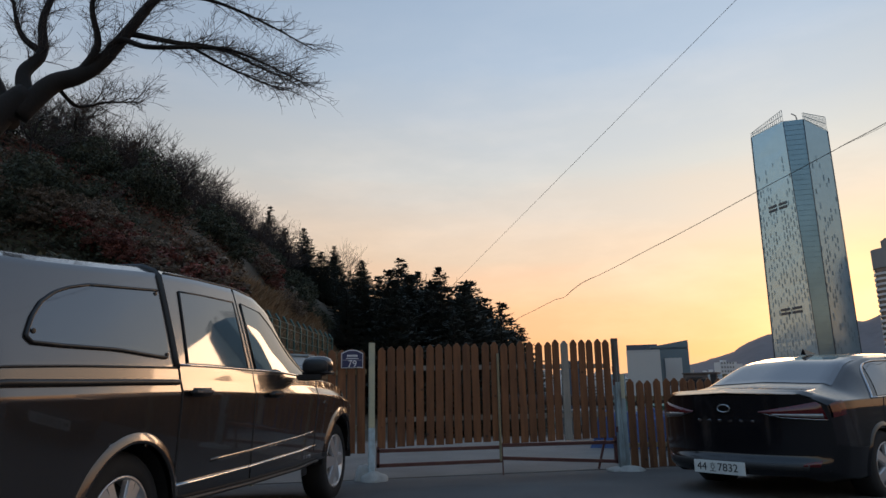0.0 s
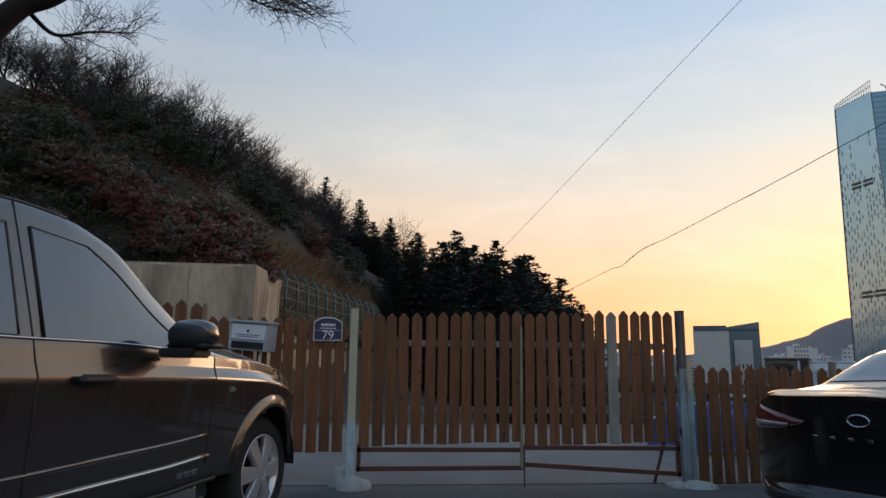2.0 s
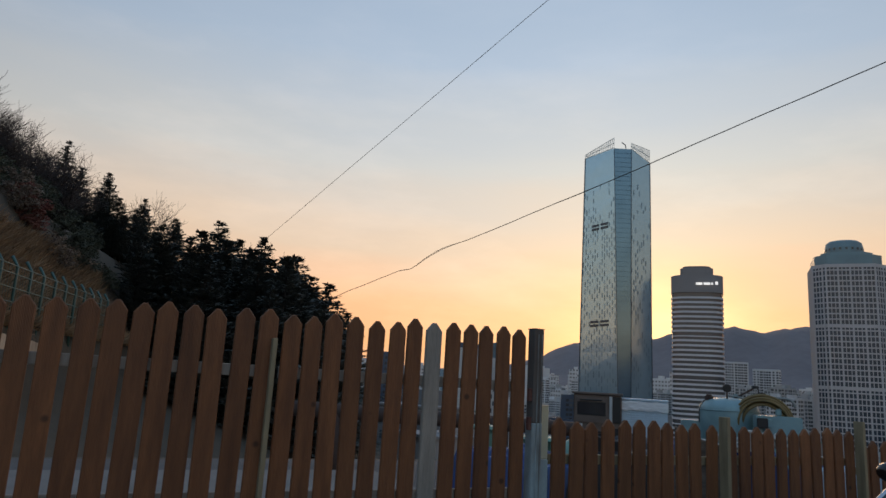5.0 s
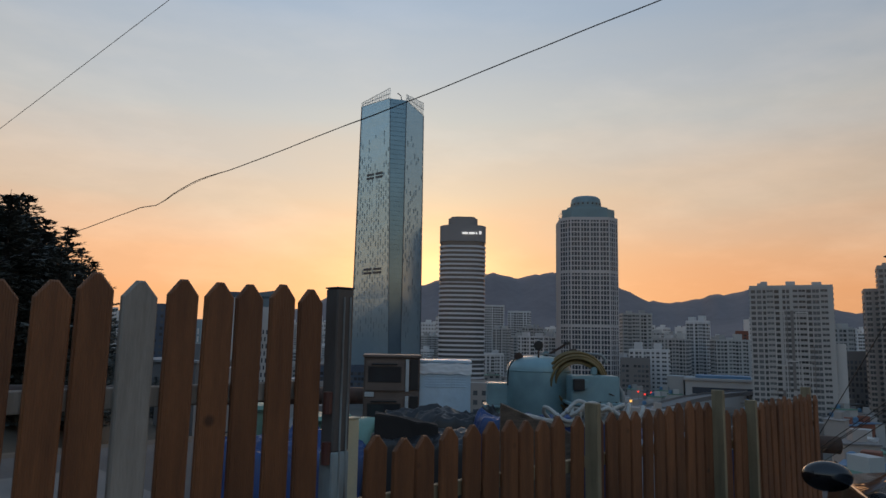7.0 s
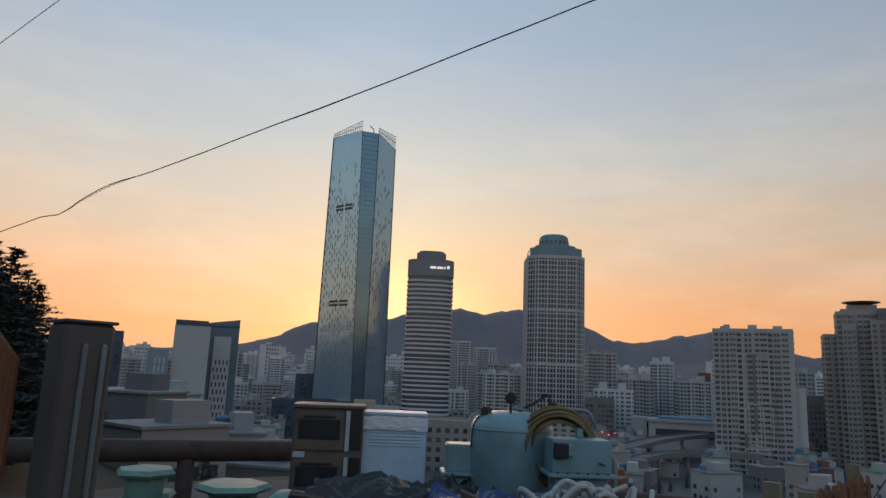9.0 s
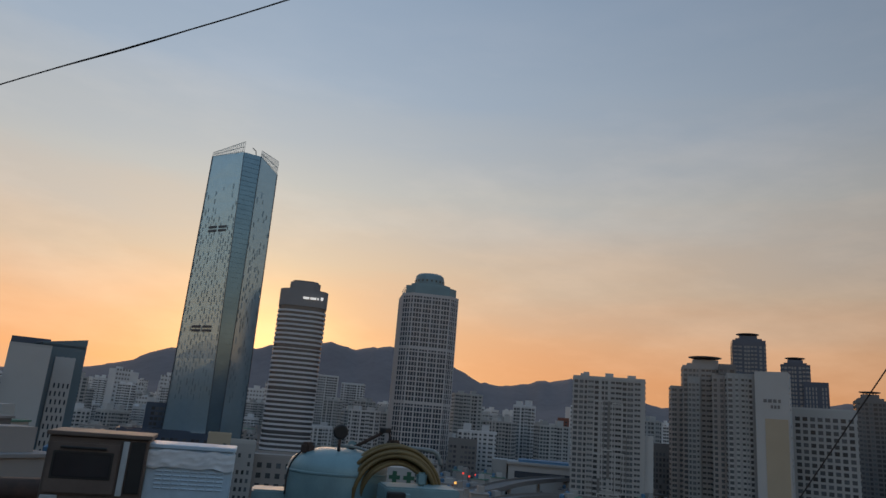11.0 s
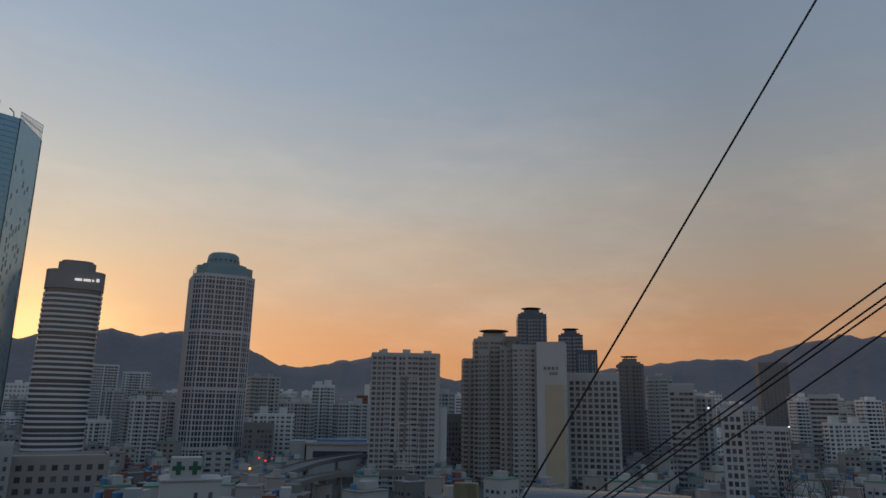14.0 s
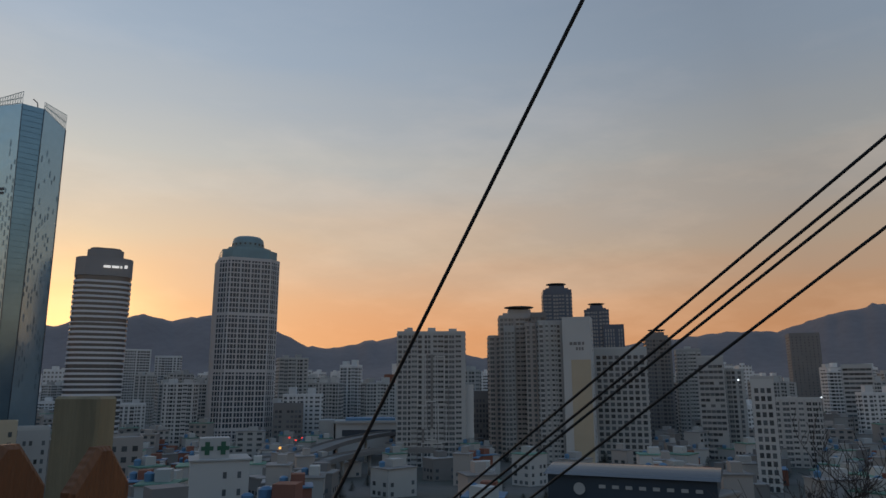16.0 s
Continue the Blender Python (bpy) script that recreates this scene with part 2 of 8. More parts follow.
GLASS_BLUE = material("blue_curtain_glass", (0.37, 0.53, 0.63), 0.13, 0.62, spots=(0.31, 0.47, 0.58), scale=0.03, amount=0.5, grain=0.08, grain_scale=0.25)
TOWER_STRIP = material("slate_mirror_glass", (0.15, 0.25, 0.33), 0.12, 0.7, scale=0.05, amount=0.4, grain=0.08, grain_scale=0.25)
TOWER_SLOT = material("dark_slot_glass", (0.22, 0.33, 0.405), 0.25, 0.5, scale=0.05, amount=0.4, island=0.35)
GLASS_DARK = material("dark_curtain_glass", (0.055, 0.075, 0.10), 0.25, 0.2, scale=0.05, amount=0.4)
GLASS_GREY = material("grey_curtain_glass", (0.105, 0.115, 0.125), 0.25, 0.3, scale=0.05, amount=0.4)
GLASS_NAVY = material("navy_curtain_glass", (0.05, 0.085, 0.14), 0.3, 0.2, scale=0.05, amount=0.4)
GLASS_STRIP = material("slate_curtain_glass", (0.10, 0.17, 0.22), 0.3, 0.15, scale=0.05, amount=0.4)
FACADE_WHITE = material("white_facade", (0.404, 0.417, 0.417), 0.85, spots=(0.37, 0.38, 0.38), scale=0.08, amount=0.6, vary=0.16)
FACADE_GREY = material("grey_facade", (0.345, 0.36, 0.36), 0.85, scale=0.08, amount=0.35, fade=0.75, vary=0.2)
FACADE_BEIGE = material("beige_facade", (0.310, 0.297, 0.284), 0.85, scale=0.08, amount=0.35, fade=0.75, vary=0.12)
# White walls of far blocks, with distance haze put into the colour
FACADE_PALE = material("hazed_white_facade", (0.54, 0.56, 0.57), 0.9, scale=0.06, amount=0.4, fade=0.8, vary=0.18)
FACADE_TAUPE = material("taupe_facade", (0.17, 0.17, 0.17), 0.85, scale=0.08, amount=0.35, fade=0.75)
FACADE_CREAM = material("cream_facade", (0.40, 0.35, 0.26), 0.85, scale=0.1, amount=0.3, fade=0.8)
FACADE_SLATE = material("slate_grey_facade", (0.23, 0.23, 0.235), 0.85, scale=0.08, amount=0.3, fade=0.8)
BAND_WHITE = material("white_band_panels", (0.50, 0.53, 0.57), 0.7, scale=0.08, amount=0.2, fade=0.85)
FACADE_STONE = material("pale_stone_facade", (0.47, 0.47, 0.48), 0.85, scale=0.08, amount=0.3, fade=0.8)
FACADE_RED = material("red_brick_facade", (0.20, 0.085, 0.06), 0.9, scale=0.1, amount=0.4)
# Lighter than bare glass: haze and reflected sky are in the base colour
WINDOW_PANE = material("hazed_window_glass", (0.085, 0.098, 0.108), 0.2, island=0.5)
TEAL_CROWN = material("teal_crown_metal", (0.16, 0.26, 0.30), 0.5, 0.2, scale=0.1, amount=0.4)
ROOF_GREEN = material("green_roof_paint", (0.12, 0.25, 0.20), 0.9, scale=0.3, amount=0.5, vary=0.2)
ROOF_BLUE = material("blue_sheet_roof", (0.08, 0.19, 0.32), 0.6, scale=0.3, amount=0.4)
ROOF_GREY = material("grey_roof", (0.25, 0.25, 0.25), 0.9, scale=0.3, amount=0.5, vary=0.25)
CROSS_GREEN = material("green_cross_paint", (0.02, 0.10, 0.06), 0.6)
WIRE = material("black_cable", (0.012, 0.012, 0.012), 0.6)
WIRE_THIN = material("grey_cable", (0.07, 0.06, 0.06), 0.6)
SIGN_LIT = glow("lit_sign_letters", (1.0, 0.97, 0.92), 0.6)
LAMP_RED = glow("red_tail_light", (1.0, 0.06, 0.04), 1.2)
LAMP_WHITE = glow("white_lamp", (0.9, 0.95, 1.0), 1.5)
LAMP_AMBER = glow("amber_lamp", (1.0, 0.5, 0.12), 1.2)


# ---- mesh helpers ----
def part(name, bm, mat, parent=None, label="", smooth=False):
    me = bpy.data.meshes.new(name)
    bm.to_mesh(me)
    bm.free()
    me.materials.append(mat)
    if smooth:
        for p in me.polygons:
            p.use_smooth = True
    ob = new(name, me)
    ob.parent = parent
    if label:
        ob["label"] = label
    return ob


def pydata(name, verts, faces, mat, parent=None, label="", smooth=False):
    me = bpy.data.meshes.new(name)
    me.from_pydata(verts, [], faces)
    me.materials.append(mat)
    if smooth:
        me.polygons.foreach_set("use_smooth", [True] * len(me.polygons))
    me.update()
    ob = new(name, me)
    ob.parent = parent
    if label:
        ob["label"] = label
    return ob


def empty(name, m=None):
    ob = new(name)
    ob.empty_display_size = 0.1
    if m is not None:
        ob.matrix_world = m
    return ob


CUBE = ((0, 3, 2, 1), (4, 5, 6, 7), (0, 1, 5, 4), (1, 2, 6, 5), (2, 3, 7, 6), (3, 0, 4, 7))


class Boxes:
    """Gathers many boxes into one mesh."""

    def __init__(self):
        self.v, self.f = [], []

    def add(self, lo, hi, m=None):
        k = len(self.v)
        (a, b, c), (d, e, g) = lo, hi
        pts = [(a, b, c), (d, b, c), (d, e, c), (a, e, c), (a, b, g), (d, b, g), (d, e, g), (a, e, g)]
        self.v += [tuple(m @ Vector(p)) for p in pts] if m is not None else pts
        self.f += [tuple(k + i for i in q) for q in CUBE]
        return self

    def part(self, name, mat, parent=None, label="", smooth=False):
        return pydata(name, self.v, self.f, mat, parent, label, smooth)


def bevel_box(lo, hi, r=0.01, seg=1):
    bm = bmesh.new()
    bmesh.ops.create_cube(bm, size=1)
    for v in bm.verts:
        v.co = Vector([lo[i] + (hi[i] - lo[i]) * (v.co[i] + 0.5) for i in range(3)])
    if r:
        bmesh.ops.bevel(bm, geom=bm.edges[:], offset=r, segments=seg, affect="EDGES")
    return bm


def lathe(profile, n=24, m=None, caps=True):
    """A solid of revolution about z from (radius, height) pairs."""
    bm = bmesh.new()
    rings = []
    for r, z in profile:
        rings.append([bm.verts.new((r * math.cos(2 * math.pi * i / n), r * math.sin(2 * math.pi * i / n), z)) for i in range(n)])
    for a, b in zip(rings, rings[1:]):
        for i in range(n):
            bm.faces.new((a[i], a[(i + 1) % n], b[(i + 1) % n], b[i]))
    for ring, flip in ((rings[0], True), (rings[-1], False)):
        if caps and profile[0 if flip else -1][0] > 1e-4:
            bm.faces.new(ring[::-1] if flip else ring)
    if m is not None:
        bm.transform(m)
    return bm


def tube_data(pts, r0, r1=None, n=6):
    """Vertices and faces of a tube along points."""
    r1 = r0 if r1 is None else r1
    verts, faces = [], []
    pts = [Vector(p) for p in pts]
    side = None
    for i, p in enumerate(pts):
        d = (pts[min(i + 1, len(pts) - 1)] - pts[max(i - 1, 0)]).normalized()
        if side is None:
            side = d.orthogonal().normalized()
        side = (side - d * side.dot(d)).normalized()
        up = d.cross(side)
        r = r0 + (r1 - r0) * i / max(1, len(pts) - 1)
        for k in range(n):
            a = 2 * math.pi * k / n
            verts.append(tuple(p + (side * math.cos(a) + up * math.sin(a)) * r))
    for i in range(len(pts) - 1):
        for k in range(n):
            faces.append((i * n + k, i * n + (k + 1) % n, (i + 1) * n + (k + 1) % n, (i + 1) * n + k))
    faces.append(tuple(range(n))[::-1])
    faces.append(tuple((len(pts) - 1) * n + k for k in range(n)))
    return verts, faces


def tube(name, pts, r, mat, parent=None, label="", n=8, r1=None):
    v, f = tube_data(pts, r, r1, n)
    return pydata(name, v, f, mat, parent, label, True)


def join_data(items):
    v, f = [], []
    for a, b in items:
        k = len(v)
        v += a
        f += [tuple(k + i for i in q) for q in b]
    return v, f


def smooth_line(pts, n):
    """Catmull-Rom points through pts, n to a span."""
    p = [Vector(q) for q in pts]
    p = [2 * p[0] - p[1], *p, 2 * p[-1] - p[-2]]
    out = []
    for i in range(1, len(p) - 2):
        for k in range(n):
            t = k / n
            out.append(0.5 * (2 * p[i] + (p[i + 1] - p[i - 1]) * t + (2 * p[i - 1] - 5 * p[i] + 4 * p[i + 1] - p[i + 2]) * t * t
                              + (3 * p[i] - p[i - 1] - 3 * p[i + 1] + p[i + 2]) * t ** 3))
    return out + [p[-2]]


def step(a, b, x):
    t = min(1.0, max(0.0, (x - a) / (b - a)))
    return t * t * (3 - 2 * t)


# ---- the ground: hilltop lane, wooded hill, slope, city basin and mountains in one sheet ----
RIDGE = [(-180, 4.4), (-120, 4.0), (-60, 3), (20, 1.0), (28, 1.3), (30.5, 1.65), (33.3, 2.41), (35.6, 3.5), (38, 4.2), (41.9, 4.40), (45.5, 4.87), (49.1, 5.48), (50.8, 5.04),
         (53.1, 5.58), (55.5, 5.22), (59.2, 4.31), (61.3, 3.20), (63.4, 3.17), (66.6, 3.74), (68.7, 4.03), (75.6, 2.32), (82, 2.9), (90.4, 3.49),
         (92.5, 3.88), (95.8, 4.11), (98.4, 3.98), (101.4, 4.9), (104.5, 5.6), (112, 5.2), (125, 4.4), (180, 4.4)]


def ridge(b):
    for (b0, e0), (b1, e1) in zip(RIDGE, RIDGE[1:]):
        if b0 <= b <= b1:
            t = (b - b0) / (b1 - b0)
            return e0 + (e1 - e0) * t
    return 2.0


def hill_edge(y):
    if y < 20:
        return -4.6 - 1.4 * step(13, 17, y)
    if y < 27:
        return -6.0 + 3.1 * step(20.9, 21.5, y)
    return -2.7 + 0.25 * (min(y, 130) - 27)


def basin(p):
    return -14 * step(0, 45, p) - 16 * step(20, 150, p) - 11 * step(100, 380, p)


def ground_z(x, y):
    r = math.hypot(x, y)
    p = math.hypot(max(0, x - 11.0), max(0, y - 17.0))
    z = basin(p)
    z += 0.14 * (1 - step(7.0, 9.3, y)) * step(-40, -5, y) if p == 0 else 0
    d = hill_edge(y) - x
    if y > -60:
        if d > 0:
            lift = 3.5 * step(0, 0.4, d) * step(21.0, 21.6, y) * (1 - 0.3 * step(27.4, 28.5, y))
            lift += 4.4 * step(0.8, 5.0, d) * step(27, 29, y)
            z = max(z, lift + (0.62 - 0.15 * step(27, 29, y)) * min(d, 30 - 16 * (1 - step(34, 60, y))) + 0.10 * max(0, min(d, 120) - 14))
        elif y > 27:
            z = max(z, 0.38 * d - 0.2)
    if r > 900:
        b = math.degrees(math.atan2(x, y))
        top = 3600 * math.tan(radians(ridge(b)))
        near = 0.62 + 0.38 * noise.noise(Vector((b * 0.11, 3.1, 0)))
        rough = 1 + 0.05 * noise.noise(Vector((b * 0.9, r * 0.002, 1.0))) + 0.025 * noise.noise(Vector((b * 3.3, r * 0.004, 4.0)))
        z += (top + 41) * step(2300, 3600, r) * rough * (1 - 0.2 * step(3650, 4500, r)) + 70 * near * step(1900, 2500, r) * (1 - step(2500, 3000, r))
    return z


def build_ground():
    bearings = [-180 + 6 * i for i in range(20)] + [-60 + 0.5 * i for i in range(160)] + [20 + 0.35 * i for i in range(257)] + [110 + 5 * i for i in range(14)]
    radii = [0.7 * i for i in range(1, 52)] + [36.4 * 1.062 ** i for i in range(1, 82)]
    radii = [r for r in radii if r < 4600]
    verts, faces = [(0, 0, ground_z(0, 0))], []
    nb = len(bearings)
    for r in radii:
        for b in bearings:
            x, y = r * math.sin(radians(b)), r * math.cos(radians(b))
            verts.append((x, y, ground_z(x, y)))
    for k in range(nb):
        faces.append((0, 1 + (k + 1) % nb, 1 + k))
    for j in range(len(radii) - 1):
        for k in range(nb):
            a, b = 1 + j * nb + k, 1 + j * nb + (k + 1) % nb
            faces.append((a, b, b + nb, a + nb))
    ob = pydata("ground", verts, faces, ASPHALT, smooth=True)
    ob.data.materials.append(SOIL)
    ob.data.materials.append(CITY_FLOOR)
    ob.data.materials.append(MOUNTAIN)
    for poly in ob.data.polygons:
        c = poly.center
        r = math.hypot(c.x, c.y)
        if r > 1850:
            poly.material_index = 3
        elif r > 70 and c.z < -22:
            poly.material_index = 2
        elif hill_edge(c.y) - c.x > 0 or c.y > 19 or c.x > 12.5 or r > 60:
            poly.material_index = 1
    tagged(ob, "hilltop asphalt lane falling to a city basin ringed by mountains", "ground", kind="structure")


build_ground()


# ---- picket fences and gate ----
FENCE_Y = 9.63


def picket_mesh(w, h, t, name, mat):
    """A board with a pointed top and slightly eased edges, standing on z = 0."""
    e, sh = 0.006, 0.055
    outline = [(-w / 2, 0), (w / 2, 0), (w / 2, h - sh), (0.012, h), (-0.012, h), (-w / 2, h - sh)]
    inner = [(-w / 2 + e, e), (w / 2 - e, e), (w / 2 - e, h - sh - e * 0.4), (0.008, h - e), (-0.008, h - e), (-w / 2 + e, h - sh - e * 0.4)]
    v = [(x, -t / 2, z) for x, z in inner] + [(x, -t / 2 + e, z) for x, z in outline] + [(x, t / 2, z) for x, z in outline]
    n = 6
    f = [tuple(range(n))] + [tuple(range(2 * n, 3 * n))[::-1]]
    for j in (0, n):
        for i in range(n):
            f.append((j + i, j + n + i, j + n + (i + 1) % n, j + (i + 1) % n))
    me = bpy.data.meshes.new(name)
    me.from_pydata(v, [], f)
    me.materials.append(mat)
    me.update()
    return me


def pickets(parent, x0, x1, count, base, h0, h1, y, seed, special=()):
    """Boards side by side from x0 to x1, each an object on one of three shared meshes."""
    rnd = random.Random(seed)
    w = (x1 - x0) / count
    hs = [picket_mesh(w * 0.80, (h0 + h1) / 2 + k, 0.02, "picket", WOOD) for k in (-0.012, 0.0, 0.01)]
    for i in range(count):
        me = rnd.choice(hs)
        if i in special:
            me = picket_mesh(w * 0.84, (h0 + h1) / 2, 0.024, "picket", WOOD_GREY)
        ob = new("picket", me)
        ob.parent = parent
        t = (i + 0.5) / count
        ob.matrix_basis = pose(x0 + w * (i + 0.5) + rnd.uniform(-0.006, 0.006), y + rnd.uniform(-0.004, 0.004),
                               base + (h1 - h0) * (t - 0.5) + rnd.uniform(-0.008, 0.008), rnd.uniform(-0.4, 0.4), rnd.uniform(-0.5, 0.5), rnd.uniform(-2, 2))


def rail(parent, a, b, w, h, mat, name="rail", label=""):
    a, b = Vector(a), Vector(b)
    d = b - a
    bm = bevel_box((0, -w / 2, -h / 2), (d.length, w / 2, h / 2), 0.004)
    bm.transform(Matrix.Translation(a) @ d.to_track_quat("X", "Z").to_matrix().to_4x4())
    return part(name, bm, mat, parent, label)


def gate_leaf(x0, x1, count, z0, z1, seed, special=()):
    g = tagged(empty("gate_leaf", pose(x0, FENCE_Y, 0)), "brown wooden picket gate leaf on a maroon steel frame", "gate", "gate leaves")
    w = x1 - x0
    pickets(g, 0.0, w, count, 0.46, 1.41 + z0, 1.41 + z1, 0, seed, special)
    for z in (0.82, 1.55):
        rail(g, (0.02, 0.04, z), (w - 0.02, 0.04, z), 0.035, 0.07, WOOD_GREY)
    return g, w


left_leaf, wl_ = gate_leaf(0.67, 2.50, 13, 0.0, 0.05, 1)
for z0, z1 in ((0.40, 0.395), (0.20, 0.205)):
    rail(left_leaf, (0.0, 0.0, z0), (wl_, 0.0, z1), 0.045, 0.05, MAROON, "frame_bar", "maroon square steel bar")
rail(left_leaf, (0.022, 0.0, 0.17), (0.022, 0.0, 0.46), 0.045, 0.045, MAROON, "frame_bar")
right_leaf, wr_ = gate_leaf(2.515, 4.31, 13, 0.05, 0.09, 2, (7,))
for z0, z1 in ((0.42, 0.41), (0.24, 0.13)):
    rail(right_leaf, (0.0, 0.0, z0), (wr_, 0.0, z1), 0.045, 0.05, MAROON, "frame_bar", "maroon square steel bar")
rail(right_leaf, (wr_ - 0.022, 0.0, 0.1), (wr_ - 0.022, 0.0, 0.5), 0.045, 0.045, MAROON, "frame_bar")
rail(right_leaf, (wr_ - 0.3, 0.03, 0.03), (wr_ - 0.16, 0.03, 0.5), 0.03, 0.03, MAROON, "prop", "slanting rusty steel prop")
rail(left_leaf, (wl_ - 0.02, -0.03, 0.2), (wl_ - 0.02, -0.03, 1.75), 0.045, 0.03, POST_WOOD, "meeting_stile", "pale timber strip where the leaves meet")
rail(left_leaf, (wl_ + 0.01, -0.02, 0.0), (wl_ + 0.01, -0.02, 0.46), 0.016, 0.016, MAROON, "drop_bolt", "thin steel drop bolt")


def rounded_post(name, label, x, y, w, d, top, mats, split):
    """A square post in two lengths of different paint with a thin cap."""
    p = tagged(empty(name, pose(x, y, 0)), label, "post")
    part("shaft", bevel_box((-w / 2, -d / 2, split), (w / 2, d / 2, top), 0.006), mats[0], p)
    part("shaft_foot", bevel_box((-w / 2 - 0.002, -d / 2 - 0.002, -0.05), (w / 2 + 0.002, d / 2 + 0.002, split), 0.006), mats[1], p, "pale blue primer showing at the foot")
    part("cap", bevel_box((-w / 2 - 0.003, -d / 2 - 0.003, top), (w / 2 + 0.003, d / 2 + 0.003, top + 0.006), 0.002), mats[0], p)
    return p


rounded_post("gate_post", "cream painted square steel gate post with pale blue foot", 0.60, 9.62, 0.085, 0.085, 1.915, (CREAM_PAINT, PALE_BLUE), 0.72)
gpost = rounded_post("gate_post", "weathered steel gate post, rust-brown above flaking pale blue paint", 4.385, 9.64, 0.085, 0.085, 1.965, (POST_RUST, STEEL_PAINT), 1.30)
for z in (0.55, 1.25, 1.45):
    part("hinge", lathe([(0.0, 0), (0.02, 0.002), (0.02, 0.09), (0.0, 0.092)], 10, pose(-0.055, -0.02, z)), MAROON, gpost)
for x in (-0.012, 0.02):
    part("rib", bevel_box((x, -0.049, 0.4), (x + 0.009, -0.042, 1.93), 0.003), STEEL_PAINT, gpost)
rounded_post("fence_post", "short pale timber post with flaking paint beside the gate", 4.475, 9.66, 0.07, 0.05, 1.42, (CREAM_PAINT, STEEL_PAINT), 1.05)


def footing(x, y, r, h, seed):
    bm = bmesh.new()
    bmesh.ops.create_icosphere(bm, subdivisions=3, radius=1)
    for v in bm.verts:
        k = 1 + 0.22 * noise.noise(v.co * 1.3 + Vector((seed, 0, 0))) + 0.07 * noise.noise(v.co * 5)
        v.co = Vector((v.co.x * r * k, v.co.y * r * k, max(-0.03, v.co.z * h * k)))
    ob = part("concrete_footing", bm, CONCRETE, smooth=True)
    ob.location = (x, y, 0.0)
    tagged(ob, "lumpy poured concrete footing at the foot of a post", "footing", "post footings")


footing(0.63, 9.60, 0.20, 0.13, 1)
footing(0.50, 9.72, 0.13, 0.22, 5)
footing(4.46, 9.52, 0.20, 0.08, 2)
footing(4.25, 9.58, 0.14, 0.06, 3)


def fence(label, x0, x1, count, base, top0, top1, seed, y=FENCE_Y, rail_side=0.035):
    f = tagged(empty("picket_fence", pose(0, y, 0)), label, "fence", "boundary fence panels")
    pickets(f, x0, x1, count, base, top0 - base, top1 - base, 0, seed)
    for k in (0.25, 0.78):
        z0, z1 = base + (top0 - base) * k, base + (top1 - base) * k
        rail(f, (x0, rail_side, z0), (x1, rail_side, z1), 0.035, 0.07, POST_WOOD)
    return f


LOW = "brown stained low picket fence panel with gaps between boards"
fence("brown stained tall picket fence panel beside the gate", -1.02, 0.53, 11, 0.36, 1.80, 1.83, 11)
fence("brown stained tall picket fence panel, stepped higher", -4.4, -1.04, 22, 0.30, 2.02, 1.96, 12)
fence(LOW, 4.52, 6.17, 11, 0.02, 1.34, 1.33, 13)
fence(LOW, 6.25, 7.92, 11, 0.02, 1.335, 1.33, 14)
fence(LOW, 7.98, 8.58, 4, 0.0, 1.23, 1.23, 15)
fence(LOW, 8.62, 10.27, 12, 0.0, 1.285, 1.28, 16, 9.60, 0.03)


def lumber_post(x, y, top):
    p = part("fence_post", bevel_box((-0.02, -0.045, -0.05), (0.02, 0.045, top), 0.004), POST_WOOD)
    p.location = (x, y, 0)
    tagged(p, "pale sawn timber fence post with a bleached top", "post", "low fence posts")


for x, y, z in ((6.215, 9.59, 1.40), (7.945, 9.59, 1.41), (8.60, 9.60, 1.30), (10.263, 9.70, 1.342), (-1.03, 9.66, 1.95)):
    lumber_post(x, y, z)


# ---- the city below ----
O = Vector((6.5, 9.2, 1.7))


def at_bearing(b, dist, up=None):
    """A place dist metres out at a compass bearing (degrees right of +y), and its height at an elevation angle."""
    x, y = O.x + dist * math.sin(radians(b)), O.y + dist * math.cos(radians(b))
    return (x, y) if up is None else (x, y, O.z + dist * math.tan(radians(up)))


def facade_windows(bx, w, d, z0, z1, floor, bay, fw, fh, deep=0.12, margin=0.8, skip=0.0, rnd=None):
    """Window panes on the four walls of a block w by d centred on the origin."""
    floors = int((z1 - z0 - 0.8) / floor)
    for axis, length, off in (("x", w, d / 2), ("y", d, w / 2)):
        n = max(1, int((length - 2 * margin) / (bay * 0.8)))
        b = (length - 2 * margin) / n
        for s in (-1, 1):
            for i in range(n):
                c = -length / 2 + margin + b * (i + 0.5)
                if rnd and rnd.random() < skip * 0.5:
                    continue
                for k in range(floors):
                    z = z0 + 0.9 + k * floor
                    if rnd and rnd.random() < skip * 0.3:
                        continue
                    a0, a1 = c - b * fw / 2, c + b * fw / 2
                    if axis == "x":
                        bx.add((a0, min(s * off, s * (off + deep)), z), (a1, max(s * off, s * (off + deep)), z + floor * fh))
                    else:
                        bx.add((min(s * off, s * (off + deep)), a0, z), (max(s * off, s * (off + deep)), a1, z + floor * fh))


